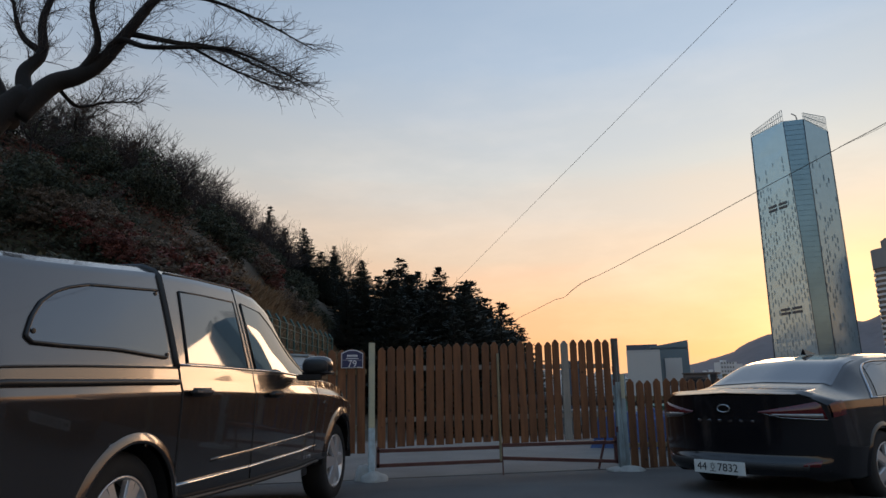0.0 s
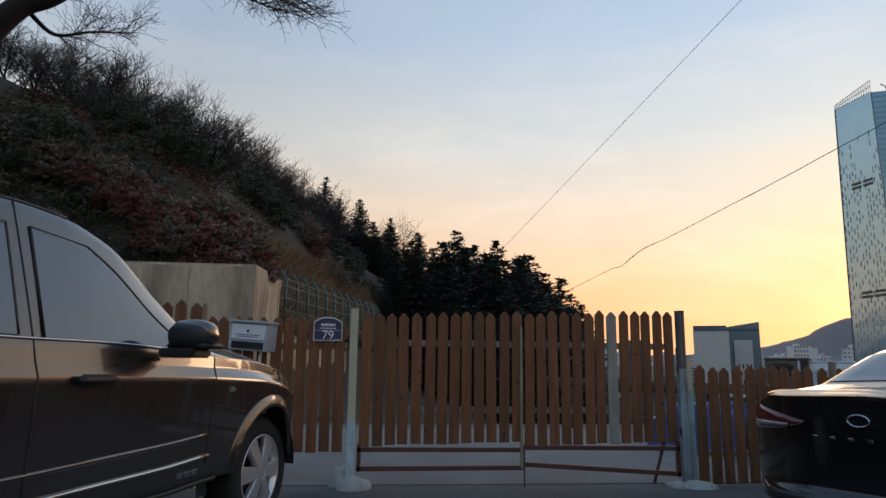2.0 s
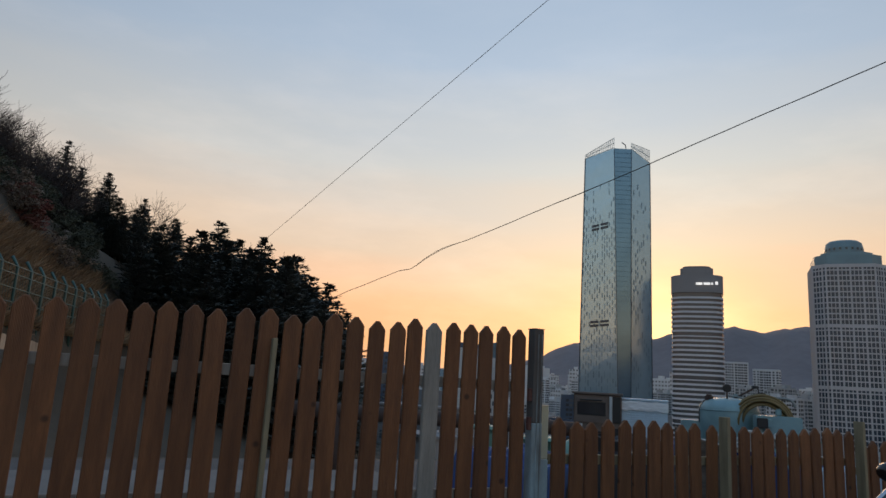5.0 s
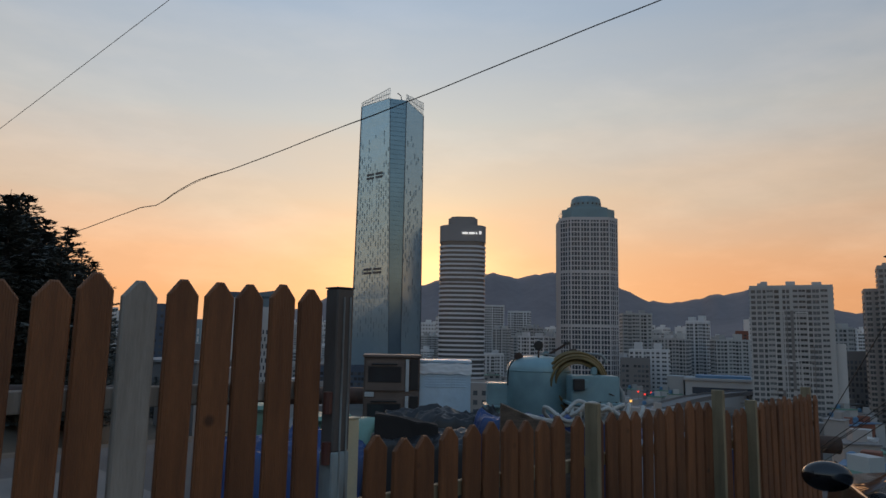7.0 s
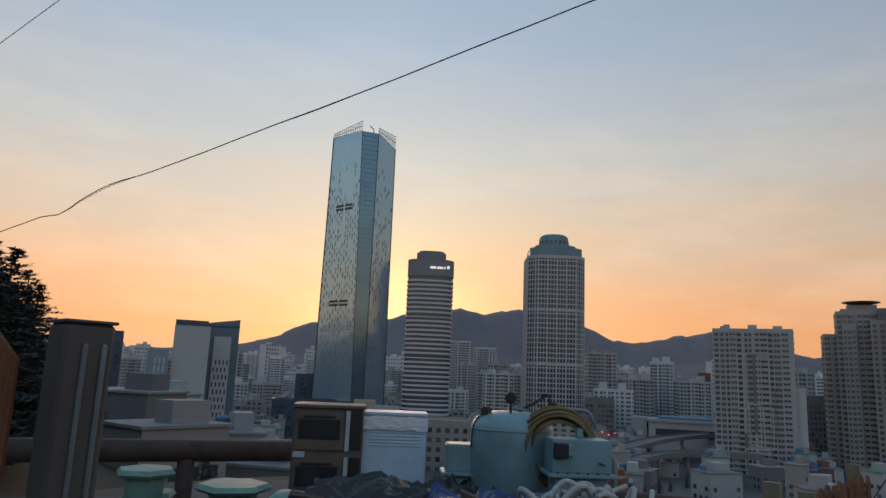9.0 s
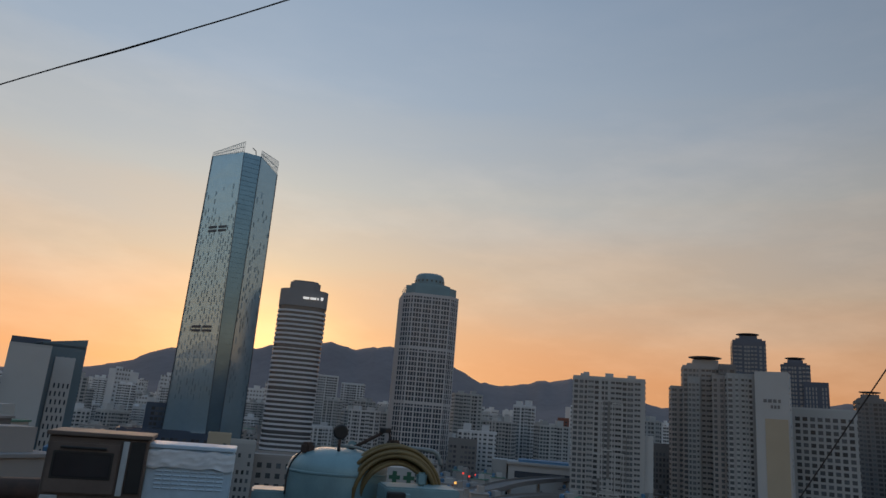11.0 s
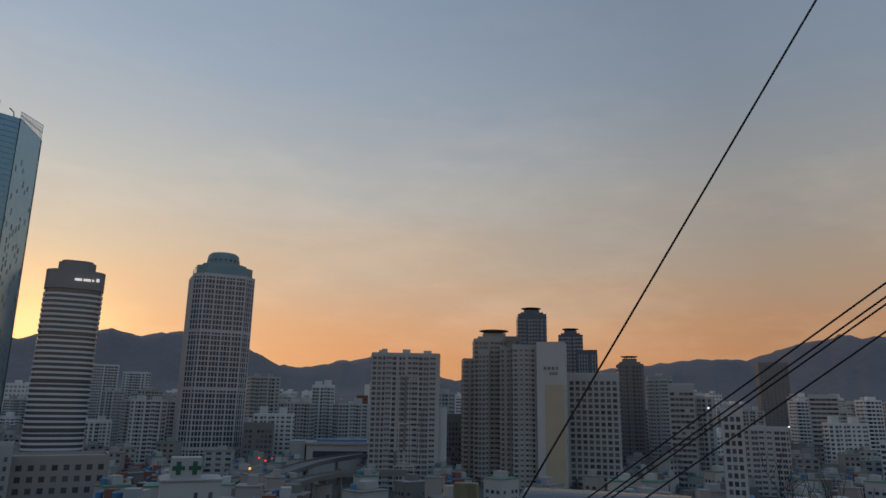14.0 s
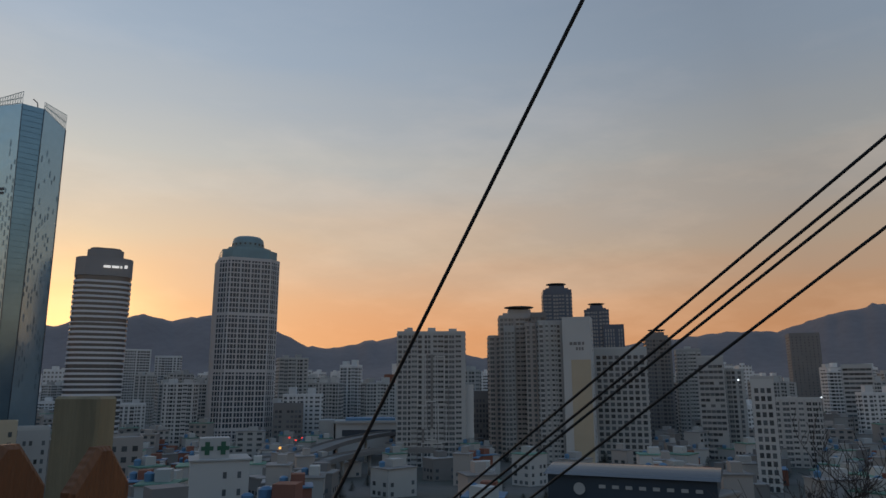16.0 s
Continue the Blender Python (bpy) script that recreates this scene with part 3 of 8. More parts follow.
def balcony_facade(dark, pale, w, d, h, floor, bay, rnd):
    """Columns of glazed balconies between blank piers: dark glazing set in, pale parapets proud at each floor."""
    floors = int((h - 1.5) / floor)
    for axis, length, off in (("x", w, d / 2), ("y", d, w / 2)):
        x = -length / 2 + 0.7
        while x < length / 2 - 1.2:
            wd = min(bay * rnd.choice((0.45, 0.7, 0.7, 1.0)), length / 2 - 0.5 - x)
            for s in (-1, 1):
                a, b = s * off, s * (off + 0.06)
                c = s * (off + 0.28)
                low = rnd.choice((0.36, 0.36, 0.52))
                if axis == "x":
                    dark.add((x, min(a, b), 1.2), (x + wd, max(a, b), 1.2 + floors * floor))
                else:
                    dark.add((min(a, b), x, 1.2), (max(a, b), x + wd, 1.2 + floors * floor))
                for k in range(floors + 1):
                    z = 1.2 + k * floor
                    if axis == "x":
                        pale.add((x - 0.1, min(a, c), z - 0.15), (x + wd + 0.1, max(a, c), z + floor * low))
                    else:
                        pale.add((min(a, c), x - 0.1, z - 0.15), (max(a, c), x + wd + 0.1, z + floor * low))
                if wd > 2.2 and axis == "x":
                    pale.add((x + wd / 2 - 0.07, min(a, c), 1.2), (x + wd / 2 + 0.07, max(a, c), 1.2 + floors * floor))
            x += wd + rnd.choice((0.5, 0.7, 1.6))


def slab_building(label, b, dist, width_deg, up, mat, depth=14, turn=0, floor=2.9, bay=3.2, fw=0.6, fh=0.5, roof="plain", z_base=None,
                  band=None, name="apartment_building", category="building", skip=0.25, pane=None, group="", flats=False):
    """A block of flats or offices: walls, glazing, roof parapet and roof-top rooms."""
    x, y, top = at_bearing(b, dist, up)
    base = ground_z(x, y) - 2 if z_base is None else z_base
    w = 2 * dist * math.tan(radians(width_deg / 2))
    e = tagged(empty(name, pose(x, y, base, 0, 0, -b + turn)), label, category, group)
    h = top - base
    rnd = random.Random(int(b * 100 + dist))
    Boxes().add((-w / 2, -depth / 2, 0), (w / 2, depth / 2, h)).part("wall", mat, e)
    bx = Boxes()
    if flats:
        pale = Boxes()
        balcony_facade(bx, pale, w, depth, h, floor, bay, rnd)
        pale.part("balcony_cladding", mat, e)["kind"] = "stuff"
    else:
        facade_windows(bx, w, depth, 1.5, h, floor, bay, fw, fh, skip=skip, rnd=rnd)
    bx.part("glazing", pane or WINDOW_PANE, e)["kind"] = "stuff"
    rf = Boxes()
    for lo, hi in (((-w / 2, -depth / 2), (w / 2, -depth / 2 + 0.4)), ((-w / 2, depth / 2 - 0.4), (w / 2, depth / 2)),
                   ((-w / 2, -depth / 2 + 0.4), (-w / 2 + 0.4, depth / 2 - 0.4)), ((w / 2 - 0.4, -depth / 2 + 0.4), (w / 2, depth / 2 - 0.4))):
        rf.add((*lo, h), (*hi, h + 1.1))
    rf.part("parapet", mat, e)
    if roof == "rooms":
        for k in range(max(1, int(w / 11))):
            c = -w / 2 + w * (k + 0.5) / max(1, int(w / 11)) + rnd.uniform(-1, 1)
            Boxes().add((c - 2.2, -2.5, h), (c + 2.2, 2.5, h + rnd.uniform(2.6, 4))).part("roof_room", mat, e)
    if roof == "disc":
        Boxes().add((-w * 0.40, -depth * 0.4, h), (w * 0.40, depth * 0.4, h + 2.6)).part("roof_step", mat, e)
        Boxes().add((-w * 0.27, -depth * 0.28, h + 2.6), (w * 0.27, depth * 0.28, h + 5.0)).part("roof_room", mat, e)
        for a in range(6):
            q = w * 0.2
            tube("disc_stem", [(q * math.cos(a * 1.05), q * math.sin(a * 1.05), h + 5), (q * math.cos(a * 1.05), q * math.sin(a * 1.05), h + 6.3)], 0.22, FACADE_TAUPE, e, n=5)
        part("roof_disc", lathe([(0.0, 6.2), (w * 0.30, 6.2), (w * 0.36, 6.6), (w * 0.36, 6.85), (0.0, 7.1)], 24, pose(0, 0, h)), FACADE_TAUPE, e)
    if band is not None:
        bb = Boxes()
        for k in range(int(h / floor)):
            bb.add((-w / 2 - 0.25, -depth / 2 - 0.25, k * floor), (w / 2 + 0.25, depth / 2 + 0.25, k * floor + floor * 0.45))
        bb.part("spandrel_bands", band, e)["kind"] = "stuff"
    return e, w, h


def glass_tower():
    """The tall faceted glass tower with a slanted crown, notched strip and panel pattern."""
    x, y = 1.65 + 500 * math.sin(radians(39.75)), 5.5 + 500 * math.cos(radians(39.75))
    base = -44
    e = tagged(empty("glass_tower", pose(x, y, base, 0, 0, -39.75)), "very tall faceted blue glass skyscraper with slanted lattice crown", "skyscraper")
    H = 222.0
    # plan, seen from the front: left face, re-entrant strip, right face
    foot = [(-24.8, -4), (3.2, -17), (10.8, -15.5), (25.5, -2), (23, 20), (-8, 25), (-24, 13)]
    head = [(-22.6, -3), (-1.6, -15), (10.4, -13.5), (23.8, -1), (21, 19), (-8, 23), (-22.6, 12)]
    n = len(foot)
    tops = [H - 5.5, H - 2.0, H - 2.5, H - 9.5, H - 8, H - 6, H - 6]

    def wall_point(i, u, v):
        a = Vector(foot[i]).lerp(Vector(head[i]), v)
        b = Vector(foot[(i + 1) % n]).lerp(Vector(head[(i + 1) % n]), v)
        p = a.lerp(b, u)
        return Vector((p.x, p.y, v * (tops[i] + (tops[(i + 1) % n] - tops[i]) * u)))

    for i in range(n):
        vs, fs = [], []
        for k in range(13):
            for u in (0, 1):
                vs.append(tuple(wall_point(i, u, k / 12)))
        for k in range(12):
            fs.append((2 * k, 2 * k + 1, 2 * k + 3, 2 * k + 2))
        pydata("curtain_wall", vs, fs, TOWER_STRIP if i == 1 else GLASS_BLUE, e, "dark recessed glass strip" if i == 1 else "")
    pydata("roof", [(p[0], p[1], t) for p, t in zip(head, tops)], [tuple(range(n))], ROOF_GREY, e)
    rnd = random.Random(4)
    for i in (0, 1, 2, 3, 6):
        vs, fs = [], []
        a, b = wall_point(i, 0, 0.5), wall_point(i, 1, 0.5)
        out = Vector(((b - a).y, -(b - a).x, 0)).normalized() * 0.25
        cols = int((b - a).length / 1.9)
        for c in range(cols if i != 1 else 0):
            v = 0.21 + (0.016 if c % 2 else 0.0)
            while v < 0.9:
                if rnd.random() < (0.80 if v < 0.72 else 0.80 - 4.0 * (v - 0.72)) * (1.0 if i == 0 else 0.5):
                    u0, u1 = (c + 0.30) / cols, (c + 0.58) / cols
                    k = len(vs)
                    hgt = rnd.choice((0.013, 0.016, 0.020))
                    vs += [tuple(wall_point(i, u, vv) + out) for u, vv in ((u0, v), (u1, v), (u1, v + hgt), (u0, v + hgt))]
                    fs.append((k, k + 1, k + 2, k + 3))
                v += 0.027
        pydata("panel_pattern", vs, fs, TOWER_SLOT, e)["kind"] = "stuff"
        # floor lines
        bx_v, bx_f = [], []
        for q in range(1, 63 if i in (1, 3) else 2):
            k = len(bx_v)
            v = q / 63
            bx_v += [tuple(wall_point(i, u, v + dv) + out * 1.3) for u, dv in ((0, 0), (1, 0), (1, 0.0011), (0, 0.0011))]
            bx_f.append((k, k + 1, k + 2, k + 3))
        pydata("floor_banding", bx_v, bx_f, TOWER_STRIP, e)["kind"] = "stuff"
        edge = [wall_point(i, 0, k / 12) + out for k in range(13)]
        tube("corner_mullion", edge, 0.34, GLASS_DARK, e, n=4)
        if i == 0:
            for vz in (0.735, 0.415):
                for du in (0.28, 0.56):
                    for dv in (0, 0.012):
                        q = [wall_point(0, u, vz + dv + w) + out * 2.2 for u, w in ((du, 0), (du + 0.22, 0), (du + 0.22, 0.007), (du, 0.007))]
                        back = [p - out * 2 for p in q]
                        pydata("vent_slot", [tuple(p) for p in q + back], [(0, 1, 2, 3), (0, 4, 5, 1), (1, 5, 6, 2), (2, 6, 7, 3), (3, 7, 4, 0)], GLASS_DARK, e, "dark louvred plant-floor slot")
    # lattice crown on the left face and a small one on the right
    for i, rise0, rise1 in ((0, 3.0, 8.0), (2, 4.5, 10.0)):
        bars = []
        for k in range(17):
            u = k / 16
            p = wall_point(i, u, 1)
            bars.append(tube_data([p, p + Vector((0, 0, rise0 + (rise1 - rise0) * u))], 0.16, n=4))
        for f in (0.05, 0.5, 1.0):
            bars.append(tube_data([wall_point(i, u, 1) + Vector((0, 0, f * (rise0 + (rise1 - rise0) * u))) for u in (0, 1)], 0.2, n=4))
        for k in range(16):
            p, q = wall_point(i, k / 16, 1), wall_point(i, (k + 1) / 16, 1)
            bars.append(tube_data([p, q + Vector((0, 0, rise0 + (rise1 - rise0) * (k + 1) / 16))], 0.1, n=4))
        pydata("crown_lattice", *join_data(bars), TEAL_CROWN, e, "steel lattice screen above the roof")
    v, f = tube_data([wall_point(1, 0.7, 1), wall_point(1, 0.7, 1) + Vector((-0.5, 0, 3)), wall_point(1, 0.7, 1) + Vector((-3, 0, 5))], 0.35, n=6)
    pydata("roof_crane", v, f, GLASS_DARK, e)


glass_tower()


def oval(w, d, corner, n=8):
    """A rectangle plan with generously rounded corners."""
    pts = []
    for cx, cy, a0 in ((w / 2 - corner, -d / 2 + corner, -90), (w / 2 - corner, d / 2 - corner, 0), (-w / 2 + corner, d / 2 - corner, 90), (-w / 2 + corner, -d / 2 + corner, 180)):
        for k in range(n + 1):
            a = radians(a0 + 90 * k / n)
            pts.append((cx + corner * math.cos(a), cy + corner * math.sin(a)))
    return pts


def prism(plan, z0, z1, scale=1.0):
    n = len(plan)
    v = [(x, y, z0) for x, y in plan] + [(x * scale, y * scale, z1) for x, y in plan]
    f = [(i, (i + 1) % n, n + (i + 1) % n, n + i) for i in range(n)] + [tuple(range(n))[::-1], tuple(range(n, 2 * n))]
    return v, f


def banded_tower():
    b, dist = 45.98, 460
    x, y, top = at_bearing(b, dist, 9.35)
    base = -44.0
    e = tagged(empty("office_tower", pose(x, y, base, 0, 0, -b)), "rounded office tower with white horizontal bands and a lit rooftop sign", "skyscraper")
    h = top - base
    plan = oval(30.6, 29, 9)
    pydata("glass_body", *prism(plan, 0, h, 0.985), GLASS_GREY, e, smooth=False)
    big = [(px * 1.022, py * 1.022) for px, py in plan]
    for k in range(36):
        z = 2 + k * (h - 14) / 36
        pydata("white_band", *prism(big, z, z + (1.25 if k % 9 else 0.7)), BAND_WHITE, e)
    pydata("top_band", *prism(big, h - 11, h), FACADE_SLATE, e)
    pydata("roof_drum", *prism(oval(20, 19, 6), h, h + 5.6), FACADE_SLATE, e)
    pydata("roof_drum_lid", *prism(oval(17, 16, 5), h + 5.6, h + 6.8), FACADE_TAUPE, e)
    for k, (wd, hh) in enumerate(((2.3, 1.8), (1.5, 1.8), (2.3, 1.8), (1.6, 1.8), (1.0, 1.8), (1.6, 2.6))):
        c = -0.5 + k * 2.25
        Boxes().add((c, -15.75, h - 6.4), (c + wd, -15.45, h - 6.4 + hh * 0.75)).part("sign_block", SIGN_LIT, e, "lit white sign block")


banded_tower()


def grid_tower():
    b, dist = 56.4, 525
    x, y, top = at_bearing(b, dist, 10.3)
    base = -46.0
    e = tagged(empty("grid_tower", pose(x, y, base, 0, 0, -b + 8)), "beige gridded high-rise with a stepped teal domed crown", "skyscraper")
    h = top - base - 4
    w = 42
    plan = [(-w / 2 + 7, -w / 2), (w / 2 - 7, -w / 2), (w / 2, -w / 2 + 7), (w / 2, w / 2 - 7), (w / 2 - 7, w / 2), (-w / 2 + 7, w / 2), (-w / 2, w / 2 - 7), (-w / 2, -w / 2 + 7)]
    pydata("glass_body", *prism(plan, 0, h), GLASS_DARK, e)
    n = 8
    grid = Boxes()
    floors = int(h / 3.6)
    for i in range(n):
        a, c = Vector(plan[i]), Vector(plan[(i + 1) % n])
        d = c - a
        m = Matrix.Translation((a.x, a.y, 0)) @ Matrix.Rotation(math.atan2(d.y, d.x), 4, "Z")
        L = d.length
        bays = max(3, round(L / 2.3))
        for k in range(bays + 1):
            u = L * k / bays
            wide = 0.52 if k % 3 == 0 else 0.22
            grid.add((u - wide, -0.5, 0), (u + wide, 0.1, h), m)
        for k in range(floors + 1):
            z = h - k * 3.6
            grid.add((0, -0.35, z - (0.85 if k % 11 else 2.2)), (L, 0.1, z), m)
    grid.part("facade_grid", FACADE_STONE, e)["kind"] = "stuff"
    pydata("crown_step", *prism([(px * 0.93, py * 0.93) for px, py in plan], h, h + 6.5), TEAL_CROWN, e)
    pydata("crown_step", *prism([(px * 0.72, py * 0.72) for px, py in plan], h + 6.5, h + 9), TEAL_CROWN, e)
    part("dome", lathe([(11.6, 0), (11.6, 4.8), (10.9, 8.2), (9.2, 9.6), (9.0, 9.6), (0.0, 10.4)], 28, pose(0, 0, h + 9)), TEAL_CROWN, e, "round teal metal dome")
    dots = Boxes()
    for k in range(20):
        dots.add((11.4, -0.6, h + 11.8), (11.85, 0.6, h + 13.2), Matrix.Rotation(2 * math.pi * k / 20, 4, "Z"))
    dots.part("dome_windows", WINDOW_PANE, e)["kind"] = "stuff"


grid_tower()

WHITE_FLATS = "white high-rise apartment block with rows of windows"
# the white slab of flats with taupe panels and pale frames
e, w, h = slab_building("white slab of flats with taupe panels and framed windows", 71.7, 392, 5.55, 4.25, FACADE_WHITE, 16, 0, 2.75, 3.0, 0.42, 0.5, "rooms", skip=0.0, flats=True)
fr = Boxes()
for x0, x1, z0, z1 in ((-0.10, 0.06, 0.30, 0.84), (0.06, 0.20, 0.05, 0.34), (-0.28, -0.10, 0.06, 0.30), (0.20, 0.30, 0.28, 0.6)):
    Boxes().add((w * x0, -8.06, h * z0), (w * x1, -8.0, h * z1)).part("taupe_panel", FACADE_TAUPE, e)
for x0, x1, z0, z1 in ((-0.2, -0.08, 0.46, 0.84), (0.05, 0.2, 0.50, 0.83), (-0.08, 0.07, 0.22, 0.50), (0.1, 0.22, 0.2, 0.48), (-0.14, 0.16, 0.06, 0.2)):
    for lo, hi in (((x0, z0), (x1, z0 + 0.008)), ((x0, z1 - 0.008), (x1, z1)), ((x0, z0), (x0 + 0.012, z1)), ((x1 - 0.012, z0), (x1, z1))):
        fr.add((w * lo[0], -8.5, h * lo[1]), (w * hi[0], -8.05, h * hi[1]))
fr.part("pale_frames", FACADE_WHITE, e)
Boxes().add((w / 2, -5, 0), (w / 2 + 4.5, 6, h * 0.62)).part("stair_wing", FACADE_WHITE, e)
part("stair_wing", bevel_box((-w * 0.36, -4, h), (-w * 0.28, 4, h + 3.5), 0.1), FACADE_WHITE, e)

slab_building("dark gridded office block behind flats", 75.7, 470, 2.0, -0.5, FACADE_TAUPE, 18, 0, 3.2, 2.6, 0.6, 0.6)
slab_building("beige stepped apartment tower", 79.0, 430, 3.4, 5.5, FACADE_BEIGE, 20, 4, 2.8, 2.6, 0.6, 0.55, "disc", skip=0.1, flats=True)
slab_building("beige stepped apartment tower", 77.2, 436, 1.6, 3.9, FACADE_BEIGE, 20, 4, 2.8, 2.4, 0.55, 0.55, skip=0.1, flats=True)
slab_building("taupe apartment tower wing with dark balconies", 80.6, 424, 1.2, 5.7, FACADE_TAUPE, 20, 0, 2.8, 2.2, 0.7, 0.55, skip=0.1, flats=True)
slab_building("narrow dark apartment tower beside a beige one", 76.8, 445, 0.9, 2.6, FACADE_TAUPE, 14, 0, 2.8, 3, 0.5, 0.5, flats=True)
e, w, h = slab_building("pale blank-ended apartment slab with a cream lower end", 83.75, 405, 2.25, 5.3, FACADE_WHITE, 14, -6, 2.8, 40, 0.03, 0.4, skip=0.9)
Boxes().add((-w * 0.22, -7.2, 2), (w * 0.46, -7.0, h * 0.72)).part("cream_stripe", FACADE_CREAM, e)
bars = Boxes()
for k, (a, wd, z) in enumerate(((-7, 1.6, 0), (-4.8, 1.8, 0), (-2.4, 1.6, 0), (0.0, 1.2, 0), (-3.6, 1.1, -3), (-2.0, 1.1, -3), (-0.4, 1.1, -3))):
    bars.add((a + 3.0, -7.15, h * 0.82 + z), (a + 3.0 + wd, -7.0, h * 0.82 + z + 1.7))
bars.part("painted_sign", FACADE_TAUPE, e, "faded grey painted sign marks")["kind"] = "stuff"
slab_building("pale grey apartment tower wing with columns of balconies", 81.55, 412, 2.2, 5.05, FACADE_GREY, 16, 6, 2.8, 2.0, 0.55, 0.55, skip=0.1, flats=True)
slab_building("beige stepped apartment tower", 79.9, 417, 0.9, 4.9, FACADE_BEIGE, 14, 4, 2.8, 2.4, 0.55, 0.55, skip=0.1, flats=True)
slab_building("beige stepped apartment tower", 78.1, 424, 0.9, 4.7, FACADE_GREY, 14, 4, 2.8, 2.4, 0.55, 0.55, skip=0.1, flats=True)
slab_building("navy glass apartment tower with a disc roof", 82.1, 575, 2.3, 7.6, GLASS_NAVY, 22, 5, 3.0, 2.5, 0.3, 0.7, "disc", pane=FACADE_GREY, flats=True)
slab_building("navy glass apartment tower with a disc roof", 85.3, 570, 1.9, 5.9, GLASS_NAVY, 22, 0, 3.0, 2.5, 0.3, 0.7, "disc", pane=FACADE_GREY, flats=True)
slab_building("navy glass tower wing beside the cluster", 86.6, 565, 1.6, 4.7, GLASS_NAVY, 20, 0, 3.0, 2.5, 0.4, 0.7, pane=FACADE_GREY)
slab_building("pale office block with a regular grid of dark windows", 87.05, 432, 4.0, 2.85, FACADE_GREY, 18, -3, 3.4, 4.2, 0.66, 0.62, skip=0.0)
slab_building("slim taupe apartment tower with a disc roof", 89.9, 520, 1.9, 3.6, FACADE_TAUPE, 18, 6, 2.8, 2.2, 0.55, 0.55, "disc", flats=True)
slab_building("grey apartment tower with small roof rooms", 92.1, 560, 1.8, 2.7, FACADE_GREY, 16, 6, 2.8, 2.6, 0.55, 0.5, "rooms", flats=True)
slab_building("white banded office block", 93.7, 455, 1.9, 2.1, FACADE_WHITE, 16, 0, 3.3, 3.0, 0.9, 0.5)
slab_building("pale apartment block among office towers", 95.2, 470, 1.6, 1.1, FACADE_GREY, 14, 0, 2.9, 2.6, 0.6, 0.5, flats=True)
slab_building("slim white tower with square dark windows", 97.2, 310, 1.55, 0.45, FACADE_WHITE, 9, 0, 3.1, 2.2, 0.66, 0.62, skip=0.0)
slab_building("dark tower under construction", 100.2, 900, 2.0, 3.7, FACADE_TAUPE, 26, 10, 3.2, 5, 0.2, 0.4)
slab_building(WHITE_FLATS, 99.4, 430, 3.1, -1.0, FACADE_WHITE, 14, 0, 2.9, 3.2, 0.6, 0.5, flats=True)
slab_building("white office block with dark bands", 103.4, 600, 1.9, 1.35, FACADE_WHITE, 20, 0, 3.3, 4, 0.95, 0.5, skip=0.0)
slab_building("pale office block beside the domed tower", 60.3, 600, 2.3, 2.2, FACADE_GREY, 18, 10, 3.0, 3.0, 0.5, 0.45, "rooms", flats=True)
slab_building("brown low office block", 60.2, 480, 2.3, -1.4, FACADE_TAUPE, 18, 0, 3.2, 3.0, 0.7, 0.5)
slab_building("red brick apartment tower", 68.2, 700, 0.9, 0.9, FACADE_RED, 14, 0, 2.9, 3.0, 0.5, 0.45, flats=True)
slab_building("pale twin apartment tower", 48.6, 800, 1.9, 2.75, FACADE_PALE, 14, 12, 2.8, 3.0, 0.5, 0.45, flats=True)
slab_building("pale twin apartment tower", 50.9, 830, 1.8, 2.3, FACADE_PALE, 14, -10, 2.8, 3.0, 0.5, 0.45, flats=True)
slab_building("dark glass office block", 36.3, 520, 1.9, -0.5, GLASS_NAVY, 20, 0, 3.4, 3, 0.8, 0.6)
slab_building("dark glass office block", 36.9, 470, 6.5, -2.5, GLASS_NAVY, 24, 0, 3.4, 3, 0.8, 0.6)
slab_building("low cream building with blue roof edge", 46.4, 310, 6.6, -3.7, FACADE_BEIGE, 26, 0, 4.0, 4.5, 0.5, 0.5, skip=0.0)
slab_building("narrow cream building with yellow end wall", 40.9, 270, 1.7, -2.5, FACADE_CREAM, 12, 0, 3.2, 2.4, 0.5, 0.5)
slab_building("grey office block at the foot of the glass tower", 42.6, 300, 2.2, -2.9, FACADE_GREY, 14, 0, 3.2, 2.4, 0.5, 0.5)

# the angled dark and white office pair seen over the gate
e, w, h = slab_building("blue glass office block with sloping top and white patterned bay", 28.7, 360, 2.9, 2.9, GLASS_STRIP, 22, 12, 3.4, 2.6, 0.55, 0.5, skip=0.4, pane=FACADE_GREY)
pydata("sloping_top", [(-w / 2, -11, h), (w / 2, -11, h), (w / 2, 11, h), (-w / 2, 11, h), (-w / 2, -11, h + 1.5), (w / 2, -11, h + 4.5), (w / 2, 11, h + 4.5), (-w / 2, 11, h + 1.5)],
       [(0, 1, 5, 4), (1, 2, 6, 5), (2, 3, 7, 6), (3, 0, 4, 7), (4, 5, 6, 7)], GLASS_STRIP, e)
bay = Boxes().add((-w * 0.16, -12.0, 0), (w * 0.29, -11.0, h * 0.93))
bay.part("white_bay", FACADE_WHITE, e)
slots = Boxes()
for r in range(12):
    for k in range(4):
        x = w * (-0.13 + 0.1 * k + 0.045 * (r % 2))
        slots.add((x, -12.2, h * (0.10 + 0.056 * r)), (x + w * 0.034, -11.99, h * (0.10 + 0.056 * r + 0.034)))
slots.part("slot_glazing", GLASS_DARK, e)["kind"] = "stuff"
slab_building("blank white office block", 26.95, 335, 2.6, 2.75, FACADE_WHITE, 18, 0, 3.4, 30, 0.02, 0.4, skip=0.9)
slab_building("dark sloping office block", 26.9, 372, 2.4, 3.2, GLASS_NAVY, 18, 0, 3.4, 3, 0.5, 0.5)
